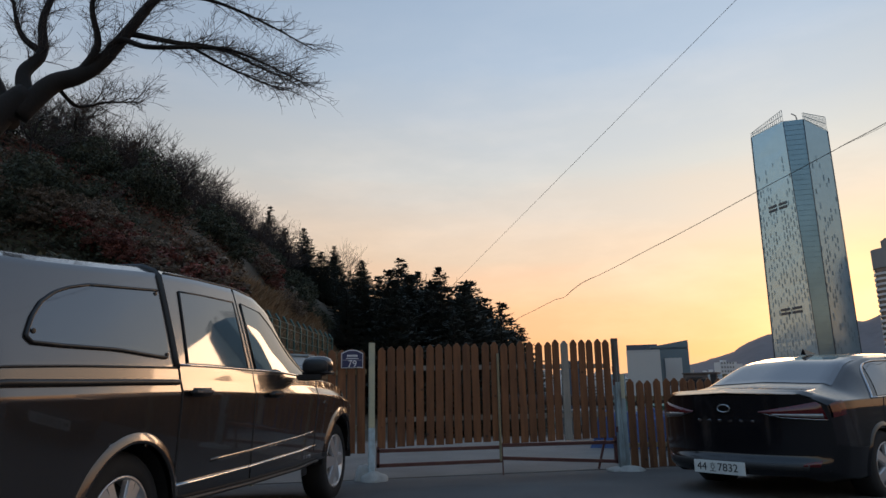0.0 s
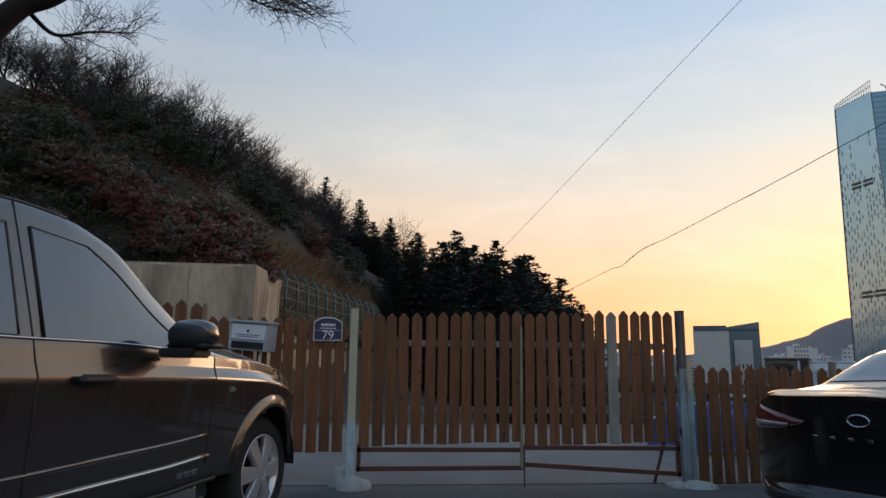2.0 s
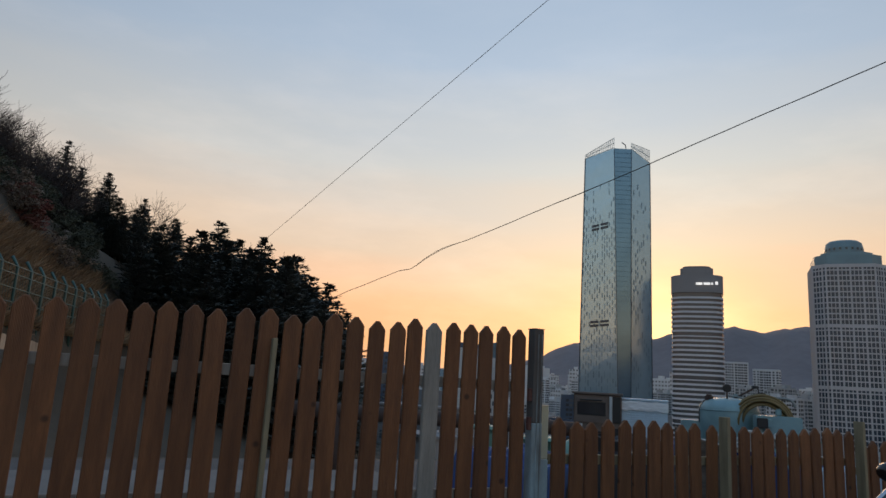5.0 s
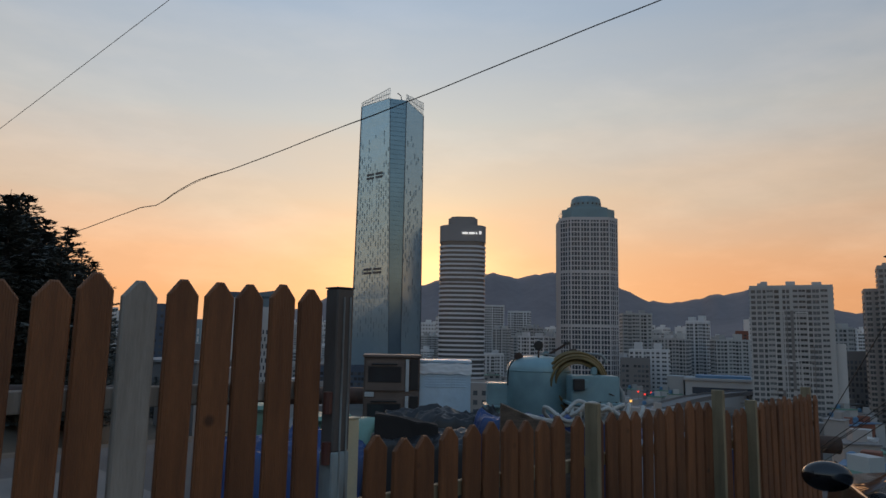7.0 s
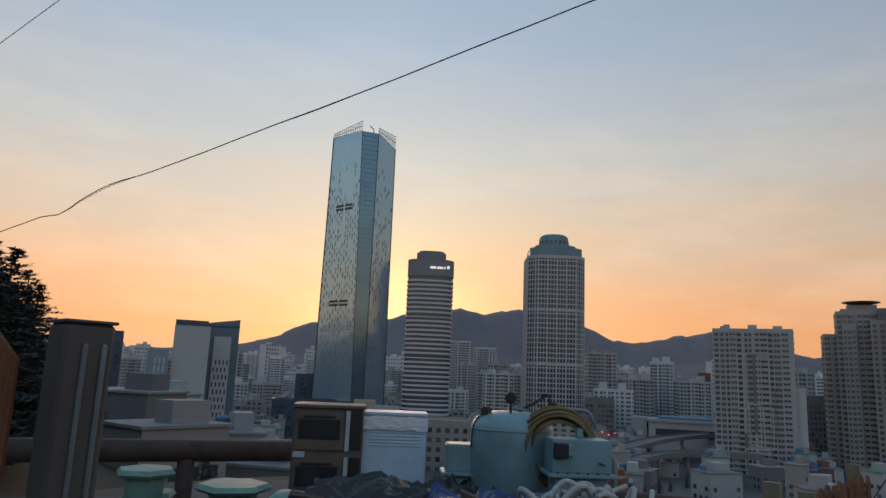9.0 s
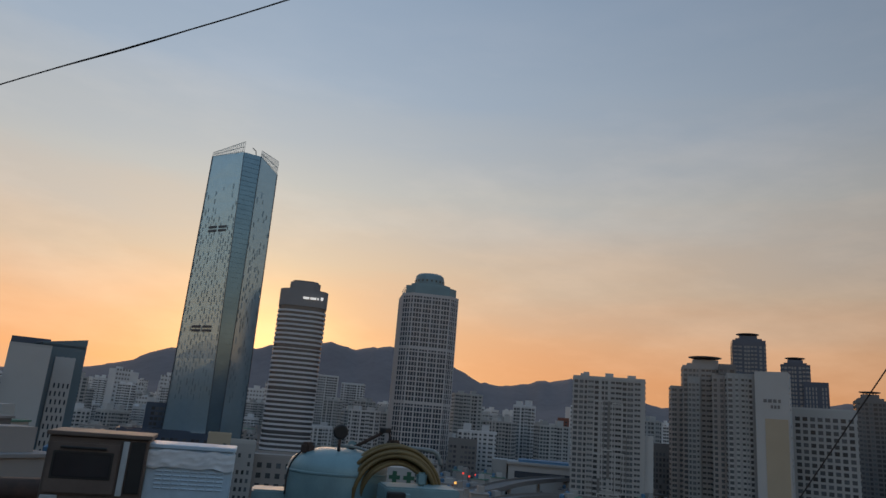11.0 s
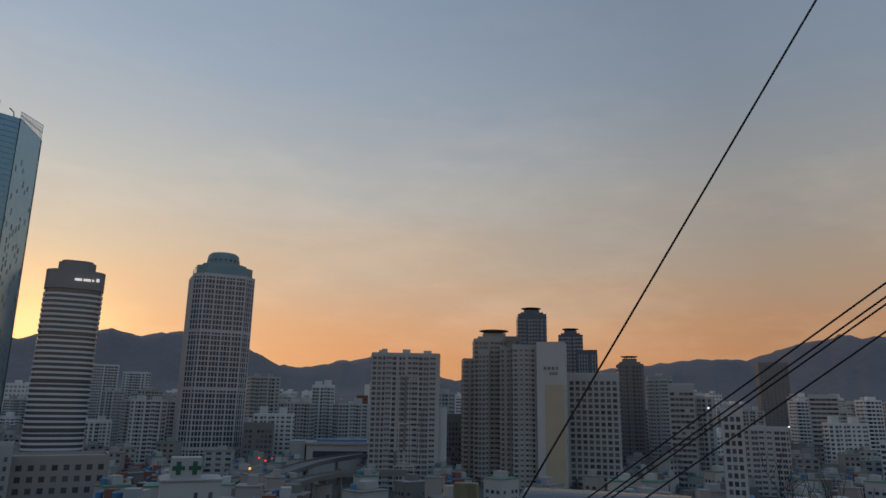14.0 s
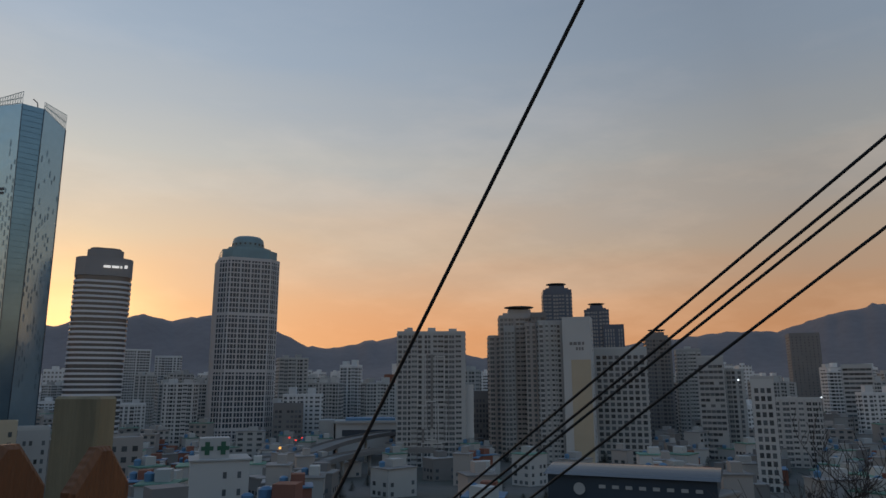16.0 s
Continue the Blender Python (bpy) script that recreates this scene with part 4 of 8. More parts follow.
slab_building("small glass office block", 21.2, 420, 1.8, 2.1, GLASS_NAVY, 18, 0, 3.4, 3, 0.5, 0.5)
slab_building("blue and green glass low block", 24.6, 330, 1.5, 0.9, GLASS_BLUE, 14, 0, 3.4, 2, 0.4, 0.8, pane=FACADE_WHITE)

# market hall with a curved pale roof
x, y, top = at_bearing(66.0, 470, -2.45)
mall = tagged(empty("market_hall", pose(x, y, ground_z(x, y) - 1, 0, 0, -66)), "wide white market hall with blue roof and glass strip", "building")
mh = top - ground_z(x, y) + 1
Boxes().add((-16, -14, 0), (30, 14, mh - 3)).part("wall", FACADE_WHITE, mall)
Boxes().add((-17, -15, mh - 3), (31, 15, mh - 1.5)).part("roof_edge", FACADE_WHITE, mall)
Boxes().add((-10, -10, mh - 1.5), (22, 10, mh)).part("roof", ROOF_BLUE, mall)
Boxes().add((-12, -14.2, mh - 11), (26, -14, mh - 7)).part("glass_strip", GLASS_DARK, mall)
Boxes().add((-27, -12, 0), (-17.2, 12, mh - 1)).part("side_wing", FACADE_GREY, mall)

# clinic with green crosses on a white roof hoarding
x, y, top = at_bearing(55.35, 150, -3.85)
gz = ground_z(x, y)
cl = tagged(empty("clinic", pose(x, y, gz - 1, 0, 0, -52)), "white low clinic with two green crosses on its roof hoarding", "building")
ch = top - gz + 1
Boxes().add((-4.6, -4, 0), (6.4, 6, ch - 4.2)).part("wall", FACADE_WHITE, cl)
Boxes().add((-4.9, -4.3, ch - 4.2), (6.7, 6.3, ch - 3.9)).part("roof_slab", FACADE_WHITE, cl)
Boxes().add((-3.0, -2, ch - 3.9), (2.6, 2.5, ch)).part("hoarding", FACADE_WHITE, cl)
for cx in (-1.6, 1.4):
    Boxes().add((cx - 0.45, -2.12, ch - 3.2), (cx + 0.45, -2.0, ch - 0.7)).part("cross", CROSS_GREEN, cl)
    Boxes().add((cx - 1.15, -2.10, ch - 2.35), (cx + 1.15, -2.02, ch - 1.55)).part("cross_arm", CROSS_GREEN, cl)
wnd = Boxes()
for cx in (1.5, 4.2):
    for k in range(2):
        wnd.add((cx, -4.06, ch - 7.5 - 3.2 * k), (cx + 0.7, -3.98, ch - 6.3 - 3.2 * k))
wnd.part("glazing", WINDOW_PANE, cl)

# black low building with a pale sign disc and the brick terrace at the slope's foot
x, y, top = at_bearing(88.0, 120, -6.0)
gz = ground_z(x, y)
dk = tagged(empty("warehouse", pose(x, y, gz - 1, 0, 0, -96)), "long black warehouse with a dark blue curved roof", "building")
dh = top - gz + 1
Boxes().add((-13, -6, 0), (12, 6, dh - 1.2)).part("wall", GLASS_DARK, dk)
bm = bmesh.new()
arc = [(-6.6 + 13.2 * k / 10, 1.2 * math.sin(math.pi * k / 10)) for k in range(11)]
lo = [bm.verts.new((-13.5, yy, dh - 1.2 + zz)) for yy, zz in arc]
hi = [bm.verts.new((12.5, yy, dh - 1.2 + zz)) for yy, zz in arc]
for k in range(10):
    bm.faces.new((lo[k], lo[k + 1], hi[k + 1], hi[k]))
bm.faces.new(lo)
bm.faces.new(hi[::-1])
part("roof", bm, GLASS_DARK, dk)
part("sign_disc", lathe([(0, 0), (0.9, 0), (0.9, 0.1), (0, 0.1)], 20, pose(-8, -6.15, dh - 3.2, 90)), FACADE_GREY, dk, "pale round sign")
lt = Boxes()
for k in range(8):
    lt.add((-5 + 2 * k, -6.1, dh - 3.0), (-4.0 + 2 * k, -6.0, dh - 2.5))
lt.part("sign_letters", FACADE_GREY, dk, "pale blocks of a shop sign")


def lowrise(kind, rnd):
    """A three to six storey house or shop block with roof slab, roof room and windows."""
    w, d, h = rnd.uniform(7, 13), rnd.uniform(7, 11), rnd.choice((6.5, 9.5, 9.5, 12.5, 12.5))
    mat = (FACADE_WHITE, FACADE_GREY, FACADE_BEIGE, FACADE_GREY, FACADE_TAUPE, FACADE_RED)[kind % 6]
    roof = (ROOF_GREEN, ROOF_GREY, ROOF_GREY, ROOF_GREEN, ROOF_GREY, ROOF_BLUE)[kind % 6]
    e = tagged(empty("house"), ("white", "grey", "beige", "grey", "brown", "red brick")[kind % 6] + " low town house with a flat "
               + ("green", "grey", "grey", "green", "grey", "blue")[kind % 6] + " roof", "house", "low town houses")
    Boxes().add((-w / 2, -d / 2, -6), (w / 2, d / 2, h)).part("wall", mat, e)
    Boxes().add((-w / 2 - 0.3, -d / 2 - 0.3, h), (w / 2 + 0.3, d / 2 + 0.3, h + 0.35)).part("roof", roof, e)
    Boxes().add((-w * 0.1, -d * 0.1, h + 0.35), (w * 0.3, d * 0.35, h + 2.9)).part("roof_room", mat, e)
    bx = Boxes()
    facade_windows(bx, w, d, 0, h, 3.0, 2.8, 0.55, 0.45, 0.06, 0.6, 0.4, rnd)
    bx.part("glazing", WINDOW_PANE, e)["kind"] = "stuff"
    if kind % 2:
        part("water_tank", lathe([(0.0, 0), (1.0, 0), (1.1, 1.6), (0.5, 2.0), (0.0, 2.0)], 12, pose(-w * 0.3, d * 0.2, h + 0.35)), ROOF_BLUE, e)
    return e


def tower_block(kind, rnd):
    w, d, h = rnd.uniform(13, 28), rnd.uniform(10, 14), rnd.choice((30, 38, 46, 54, 62))
    mat = (FACADE_PALE, FACADE_WHITE, FACADE_PALE, FACADE_GREY)[kind % 4]
    e = tagged(empty("apartment_building"), ("pale", "white", "pale", "grey")[kind % 4] + " far apartment tower among many others", "building", "far apartment towers")
    Boxes().add((-w / 2, -d / 2, -12), (w / 2, d / 2, h)).part("wall", mat, e)
    bx = Boxes()
    pale = Boxes()
    balcony_facade(bx, pale, w, d, h, 2.9, 3.0, rnd)
    bx.part("glazing", WINDOW_PANE, e)["kind"] = "stuff"
    pale.part("balcony_cladding", mat, e)["kind"] = "stuff"
    for c in (-0.28, 0.22):
        Boxes().add((w * c - 2.5, -3, h), (w * c + 2.5, 3, h + rnd.uniform(2.5, 5))).part("roof_room", mat, e)
    return e


# curving elevated road and its slip road in front of the market hall
def overpass(label, pts, width, group="elevated roads"):
    o = tagged(empty("overpass"), label, "road", group)
    line_ = smooth_line(pts, 8)
    v, f = [], []
    for i, p in enumerate(line_):
        d = (line_[min(i + 1, len(line_) - 1)] - line_[max(i - 1, 0)])
        s_ = Vector((-d.y, d.x, 0)).normalized() * width / 2
        for q, dz in ((s_, 1.0), (s_ * 0.94, 1.0), (s_ * 0.94, 0.0), (-s_ * 0.94, 0.0), (-s_ * 0.94, 1.0), (-s_, 1.0), (-s_, -1.2), (s_, -1.2)):
            v.append(tuple(p + q + Vector((0, 0, dz))))
    for i in range(len(line_) - 1):
        for k in range(8):
            f.append((i * 8 + k, i * 8 + (k + 1) % 8, (i + 1) * 8 + (k + 1) % 8, (i + 1) * 8 + k))
    pydata("deck", v, f, FACADE_TAUPE, o)
    for p in line_[3::6]:
        g = ground_z(p.x, p.y)
        if p.z - g > 2:
            tube("pier", [(p.x, p.y, g - 1), (p.x, p.y, p.z - 1.1)], 0.9, FACADE_GREY, o, n=8)


def road_points(rows):
    return [Vector(at_bearing(b, dist, up)) for b, dist, up in rows]


overpass("curving grey elevated road among the towers", road_points(((58.5, 330, -5.6), (61.5, 345, -5.2), (64.5, 385, -4.3), (67.5, 430, -3.75), (70.0, 470, -3.5))), 11)
overpass("curving grey elevated slip road", road_points(((60.0, 300, -6.6), (62.5, 310, -6.0), (65.0, 335, -5.35), (68.0, 355, -5.0), (72.0, 360, -5.0))), 8)
overpass("wide grey avenue leading towards the hills", road_points(((59.6, 330, -6.0), (60.0, 420, -4.7), (60.6, 520, -3.9), (61.4, 640, -3.2))), 22)

rnd = random.Random(21)
MAIN = [(71.7, 392, 3.3), (79, 430, 3), (82.9, 405, 2.6), (86.8, 432, 2.6), (97.2, 310, 1.4), (45.6, 460, 2.6), (39.7, 500, 3.6), (56.4, 525, 3.2), (46.4, 310, 4.2),
        (27.6, 350, 2.8), (66.0, 470, 3.6), (55.3, 150, 2.6), (88.0, 120, 5.4), (93.7, 455, 1.2), (99.4, 430, 1.8), (40.9, 270, 1.2), (42.6, 300, 1.4), (36.9, 470, 3.4)]


def scatter(variants, n, b0, b1, d0, d1, keep, seed, turns, spare=1.0):
    """Copies set out over the basin, clear of one another and of the named buildings."""
    r, placed = random.Random(seed), []
    tries = 0
    while len(placed) < n and tries < n * 40:
        tries += 1
        b, dist = r.uniform(b0, b1), math.sqrt(r.uniform(d0 ** 2, d1 ** 2))
        x, y = at_bearing(b, dist)
        if any((x - u) ** 2 + (y - v) ** 2 < keep ** 2 for u, v in placed):
            continue
        if any(abs(b - mb) < mw * spare and dist < md + 40 for mb, md, mw in MAIN):
            continue
        placed.append((x, y))
        copy_thing(r.choice(variants), pose(x, y, ground_z(x, y), 0, 0, r.choice(turns) + r.uniform(-6, 6)))


def far_belt():
    """The endless pale flats at the foot of the mountains, too far off to tell apart."""
    e = tagged(empty("far_apartments"), "hazy belt of far pale apartment blocks below the mountains", "buildings", kind="stuff")
    r = random.Random(77)
    walls, panes = Boxes(), Boxes()
    for k in range(330):
        b, dist = r.uniform(17, 113), r.uniform(980, 2000)
        x, y = at_bearing(b, dist)
        m = pose(x, y, ground_z(x, y), 0, 0, r.choice((-40, -70, -90, 5)) + r.uniform(-8, 8))
        w, d, h = r.uniform(16, 34), r.uniform(11, 15), r.choice((34, 42, 50, 58, 68, 76))
        walls.add((-w / 2, -d / 2, -12), (w / 2, d / 2, h), m)
        walls.add((-w * 0.2, -3, h), (w * 0.05, 3, h + r.uniform(2, 5)), m)
        bays = max(3, round(w / 5.5))
        for q in range(bays):
            u = -w / 2 + w * (q + 0.2) / bays
            for f in range(int(h / 5.8)):
                panes.add((u, -d / 2 - 0.15, 4 + f * 5.8), (u + w * 0.55 / bays, -d / 2, 4 + f * 5.8 + 2.6), m)
    walls.part("wall", FACADE_PALE, e)["kind"] = "stuff"
    panes.part("glazing", FACADE_TAUPE, e)["kind"] = "stuff"


def low_belt():
    """The sea of low roofs between the nearer streets and the far flats, each a few metres of wall, roof and window."""
    e = tagged(empty("far_houses"), "crowded low town roofs among the far apartment towers", "buildings", kind="stuff")
    r = random.Random(78)
    walls, roofs, panes = [Boxes(), Boxes()], [Boxes(), Boxes()], Boxes()
    for k in range(620):
        b, dist = r.uniform(18, 112), math.sqrt(r.uniform(440 ** 2, 950 ** 2))
        x, y = at_bearing(b, dist)
        if any(abs(b - mb) < mw and abs(dist - md) < 30 for mb, md, mw in MAIN):
            continue
        m = pose(x, y, ground_z(x, y), 0, 0, r.choice((-30, -60, -80)) + r.uniform(-8, 8))
        w, d, h = r.uniform(8, 17), r.uniform(8, 13), r.choice((7, 10, 13, 16, 20))
        walls[k % 2].add((-w / 2, -d / 2, -6), (w / 2, d / 2, h), m)
        roofs[r.random() < 0.25].add((-w / 2 - 0.3, -d / 2 - 0.3, h), (w / 2 + 0.3, d / 2 + 0.3, h + 0.4), m)
        walls[k % 2].add((-w * 0.1, -d * 0.2, h + 0.4), (w * 0.25, d * 0.2, h + 2.9), m)
        for f in range(int(h / 3.2)):
            for q in range(3):
                u = -w / 2 + w * (q + 0.22) / 3
                panes.add((u, -d / 2 - 0.12, 1.2 + f * 3.2), (u + w * 0.18, -d / 2, 2.7 + f * 3.2), m)
    for q, mat in zip(walls, (FACADE_WHITE, FACADE_BEIGE)):
        q.part("wall", mat, e)["kind"] = "stuff"
    for q, mat in zip(roofs, (ROOF_GREY, ROOF_GREEN)):
        q.part("roof", mat, e)["kind"] = "stuff"
    panes.part("glazing", WINDOW_PANE, e)["kind"] = "stuff"


far_belt()
low_belt()
houses = [lowrise(k, rnd) for k in range(12)]
blocks = [tower_block(k, rnd) for k in range(14)]
scatter(blocks, 200, 18, 112, 600, 1150, 22, 5, (-40, -70, -85, 10), 0.0)
scatter(blocks, 26, 50, 110, 470, 640, 38, 6, (-40, -70, -85), 1.0)
scatter(houses, 280, 20, 112, 85, 480, 11.0, 7, (-30, -60, -80), 0.75)
for k, ob in enumerate(houses):
    x, y = at_bearing(58 + 3.6 * k, 300 + 22 * (k % 3))
    ob.matrix_world = pose(x, y, ground_z(x, y), 0, 0, -60 + 5 * k)
for k, ob in enumerate(blocks):
    x, y = at_bearing(21 + 6.4 * k, 760 + 60 * (k % 3))
    ob.matrix_world = pose(x, y, ground_z(x, y), 0, 0, -50 - 4 * k)


# ---- overhead cables ----
def cable(label, a, b, sag, r, mat, seg=24):
    a, b = Vector(a), Vector(b)
    pts = [a.lerp(b, k / seg) - Vector((0, 0, sag * 4 * (k / seg) * (1 - k / seg))) for k in range(seg + 1)]
    ob = tube("overhead_cable", pts, r, mat, n=6)
    tagged(ob, label, "cable", "overhead cables")
    return pts


def along(p, d, t):
    return Vector(p) + Vector(d) * t


cable("thin grey overhead cable rising over the gate", along((7.996, 14.671, 8.616), (0.2545, -0.9205, 0.2964), 22), along((7.996, 14.671, 8.616), (0.2545, -0.9205, 0.2964), -22), 0.0, 0.006, WIRE_THIN)


def lashed_cable():
    """The low cable over the gate: slightly uneven, with one sharp dip, and a slack wire lashed along it."""
    start, way = Vector((9.007, 9.793, 5.371)), Vector((0.2229, -0.9619, 0.158))
    main, slack = [], []
    for k in range(185):
        t = 16 - 40 * k / 184
        dip = -0.085 * math.exp(-((t + 8.95) / 0.33) ** 2) + 0.05 * math.exp(-((t + 7.9) / 0.5) ** 2)
        wave = 0.030 * noise.noise(Vector((t * 0.45, 7.3, 0))) + 0.010 * noise.noise(Vector((t * 1.7, 1.1, 0)))
        p = start + way * t + Vector((0, 0, dip + wave - 0.01))
        main.append(p)
        slack.append(p + Vector((0.01, 0, 0.008 - 0.055 * max(0.0, noise.noise(Vector((t * 0.55, 3.0, 5.0)))))))
    tagged(tube("overhead_cable", main, 0.0068, WIRE, n=6), "black overhead cable sloping over the gate", "cable", "overhead cables")
    tagged(tube("slack_wire", slack, 0.0035, WIRE, n=5), "thin black wire loosely lashed along the overhead cable", "cable", "overhead cables")


lashed_cable()
cable("taut black cable close to the fence corner", along((10.563, 8.214, 3.40), (-0.218, -0.5257, 0.8223), 9), along((10.563, 8.214, 3.40), (-0.218, -0.5257, 0.8223), -8), 0.0, 0.005, WIRE)
for place, way in (((11.104, 7.894, 2.244), (-0.3704, -0.7394, 0.5621)), ((11.17, 7.882, 2.189), (-0.3315, -0.7528, 0.5687)),
                   ((11.213, 7.877, 2.157), (-0.3033, -0.7624, 0.5717)), ((11.246, 7.876, 2.038), (-0.2967, -0.7634, 0.5737))):
    cable("one of four parallel black cables running downhill", along(place, way, 6), along(place, way, -16), 0.0, 0.0046, WIRE)


# ---- parked vehicles ----
CAR_BROWN = material("brown_metallic_paint", (0.122, 0.108, 0.103), 0.22, 0.85, scale=1.2, amount=0.25, fade=0.85, grain=0.04, grain_scale=300, coat=1.0)
CAR_BLACK = material("black_car_paint", (0.007, 0.007, 0.009), 0.14, 0.0, scale=1.2, amount=0.2, fade=0.85, grain=0.04, grain_scale=300, coat=0.25)
CAR_GLASS = material("tinted_car_glass", (0.155, 0.162, 0.175), 0.03, 0.85, scale=0.6, amount=0.2, fade=0.85, coat=0.3)
OVEN_GLASS = material("dark_oven_glass", (0.042, 0.045, 0.05), 0.06, 0.1, scale=3, amount=0.4, coat=0.5)
RUBBER = material("tyre_rubber", (0.018, 0.018, 0.019), 0.85, scale=12, amount=0.4, grain=0.1)
BLACK_PLASTIC = material("black_plastic", (0.02, 0.02, 0.021), 0.5, scale=8, amount=0.3)
CHROME = material("chrome_trim", (0.55, 0.55, 0.56), 0.14, 1.0, scale=9, amount=0.2, fade=0.8)
ALLOY = material("alloy_wheel", (0.74, 0.74, 0.75), 0.32, 0.75, scale=5, amount=0.3, fade=0.8)
TAIL_RED = material("red_lamp_lens", (0.10, 0.006, 0.008), 0.15, coat=0.6, scale=30, amount=0.5)
LENS_CLEAR = material("clear_lamp_lens", (0.30, 0.28, 0.27), 0.15, 0.3, scale=20, amount=0.5, coat=1.0)
AMBER_LENS = material("amber_lamp_lens", (0.45, 0.13, 0.02), 0.12, coat=1.0, scale=20, amount=0.4)
PLATE_WHITE = material("number_plate", (0.62, 0.64, 0.62), 0.5, scale=9, amount=0.2, fade=0.8)
INK = material("black_ink", (0.01, 0.01, 0.012), 0.6)
KNOTS = (0.0, 0.07, 0.26, 0.46, 0.55, 0.86, 0.93, 1.0)


class Shell:
    """A car body lofted from stations (x, sill, belt, roof, half widths at sill, flank, belt and roof), rounded in plan at both ends."""

    def __init__(self, stations, round_rear, round_front, shoulder=0.42, bulge=0.02, bumper=0.05, bumper_z=0.62):
        a = np.array(stations, float)
        xs = np.linspace(a[0, 0], a[-1, 0], 260)
        cols = []
        for k in range(1, a.shape[1]):
            c = np.interp(xs, a[:, 0], a[:, k])
            pad = np.pad(c, 8, mode="reflect", reflect_type="odd")
            c = np.convolve(pad, np.hanning(17) / np.hanning(17).sum(), "valid")
            cols.append(c)
        self.xs, self.cols, self.rear, self.front, self.shoulder, self.bulge = xs, cols, round_rear, round_front, shoulder, bulge
        self.x0, self.x1, self.bumper = a[0, 0], a[-1, 0], bumper
        self.bumper_z = bumper_z

    def section(self, x):
        zb, zc, zt, wb, wm, wc, wt = [float(np.interp(x, self.xs, c)) for c in self.cols]
        ys = (wb * 0.8, wb, wm, wc + 0.012, wc, wt, wt - 0.10 if wt > 0.3 else wt * 0.8, 0.0)
        zs = (zb - 0.02, zb + 0.03, zb + self.shoulder * (zc - zb), zc - 0.07, zc, zt - 0.055 if zt - zc > 0.12 else zc + (zt - zc) * 0.55, zt - 0.012, zt + 0.012)
        return ys, zs

    def bend(self, x, y, z):
        k = abs(y) / 0.92
        if x < self.x0 + 0.9:
            x += self.rear * k ** 3 * (1 - (x - self.x0) / 0.9) ** 2
        if x > self.x1 - 1.0:
            x -= self.front * k ** 3 * (1 - (self.x1 - x) / 1.0) ** 2
        return Vector((x, y, z))

    def point(self, x, v, side):
        ys, zs = self.section(x)
        u = min(1.0, max(0.0, (v - 0.55) / 0.31))
        return self.bend(x, side * (float(np.interp(v, KNOTS, ys)) + self.bulge * 4 * u * (1 - u) * min(1.0, (zs[5] - zs[4]) / 0.3)), float(np.interp(v, KNOTS, zs)))

    def normal(self, x, v, side):
        e = 0.012
        d1 = self.point(x + e, v, side) - self.point(x - e, v, side)
        v0, v1 = max(0, v - e), min(0.999, v + e)
        d2 = self.point(x, v1, side) - self.point(x, v0, side)
        n = d1.cross(d2) * side
        n = n.normalized() if n.length > 1e-9 else Vector((0, side, 0))
        return -n if n.y * side < -0.02 and v < 0.85 else (n if n.z > -0.5 else -n)

    def patch(self, name, mat, parent, edge0, edge1, v0, v1, side, off=0.004, nu=14, nv=8, label=""):
        """A panel lying on the shell: its ends are functions of v. With a skirt to the shell, so that it has thickness."""
        pts = []
        for j in range(nv + 1):
            v = v0 + (v1 - v0) * j / nv
            a, b = edge0(v), edge1(v)
            for i in range(nu + 1):
                x = a + (b - a) * i / nu
                pts.append(self.point(x, v, side) + self.normal(x, v, side) * off)
        n0 = len(pts)
        faces = []
        W = nu + 1
        for j in range(nv):
            for i in range(nu):
                q = (j * W + i, j * W + i + 1, (j + 1) * W + i + 1, (j + 1) * W + i)
                faces.append(q if side < 0 else q[::-1])
        return pydata(name, [tuple(p) for p in pts], faces, mat, parent, label, True)

    def top_patch(self, name, mat, parent, x0, x1, vmin, off=0.004, nx=14, ny=8, label=""):
        """A screen or panel across the top, from side to side; x0 and x1 are functions of v."""
        pts, faces = [], []
        vs = [(-1, vmin + (1 - vmin) * k / ny) for k in range(ny + 1)] + [(1, 1 - (1 - vmin) * k / ny) for k in range(1, ny + 1)]
        for side, v in vs:
            for i in range(nx + 1):
                x = x0(v) + (x1(v) - x0(v)) * i / nx
                n = self.normal(x, min(v, 0.985), side)
                pts.append(tuple(self.point(x, v, side) + n * off))
        W = nx + 1
        for j in range(len(vs) - 1):
            for i in range(nx):
                faces.append((j * W + i, j * W + i + 1, (j + 1) * W + i + 1, (j + 1) * W + i))
        return pydata(name, pts, faces, mat, parent, label, True)

    def body(self, parent, mat, hubs, arch):
        nx, nv = 150, 44
        verts, faces = [], []
        vs = sorted(set([i / nv for i in range(nv + 1)] + list(KNOTS)))
        ring = [(-1, v) for v in vs] + [(1, v) for v in vs[::-1][1:]]
        R = len(ring)
        for i in range(nx + 1):
            x = self.x0 + (self.x1 - self.x0) * i / nx
            for side, v in ring:
                verts.append(tuple(self.point(x, v, side)))
        for i in range(nx):
            for j in range(R - 1):
                q = (i * R + j, (i + 1) * R + j, (i + 1) * R + j + 1, i * R + j + 1)
                c = sum((Vector(verts[k]) for k in q), Vector()) / 4
                if abs(c.y) > 0.5 and any((c.x - h) ** 2 + (c.z - hz) ** 2 < arch ** 2 for h, hz in hubs):
                    continue
                faces.append(q)
        pydata("body", verts, faces, mat, parent, smooth=True)

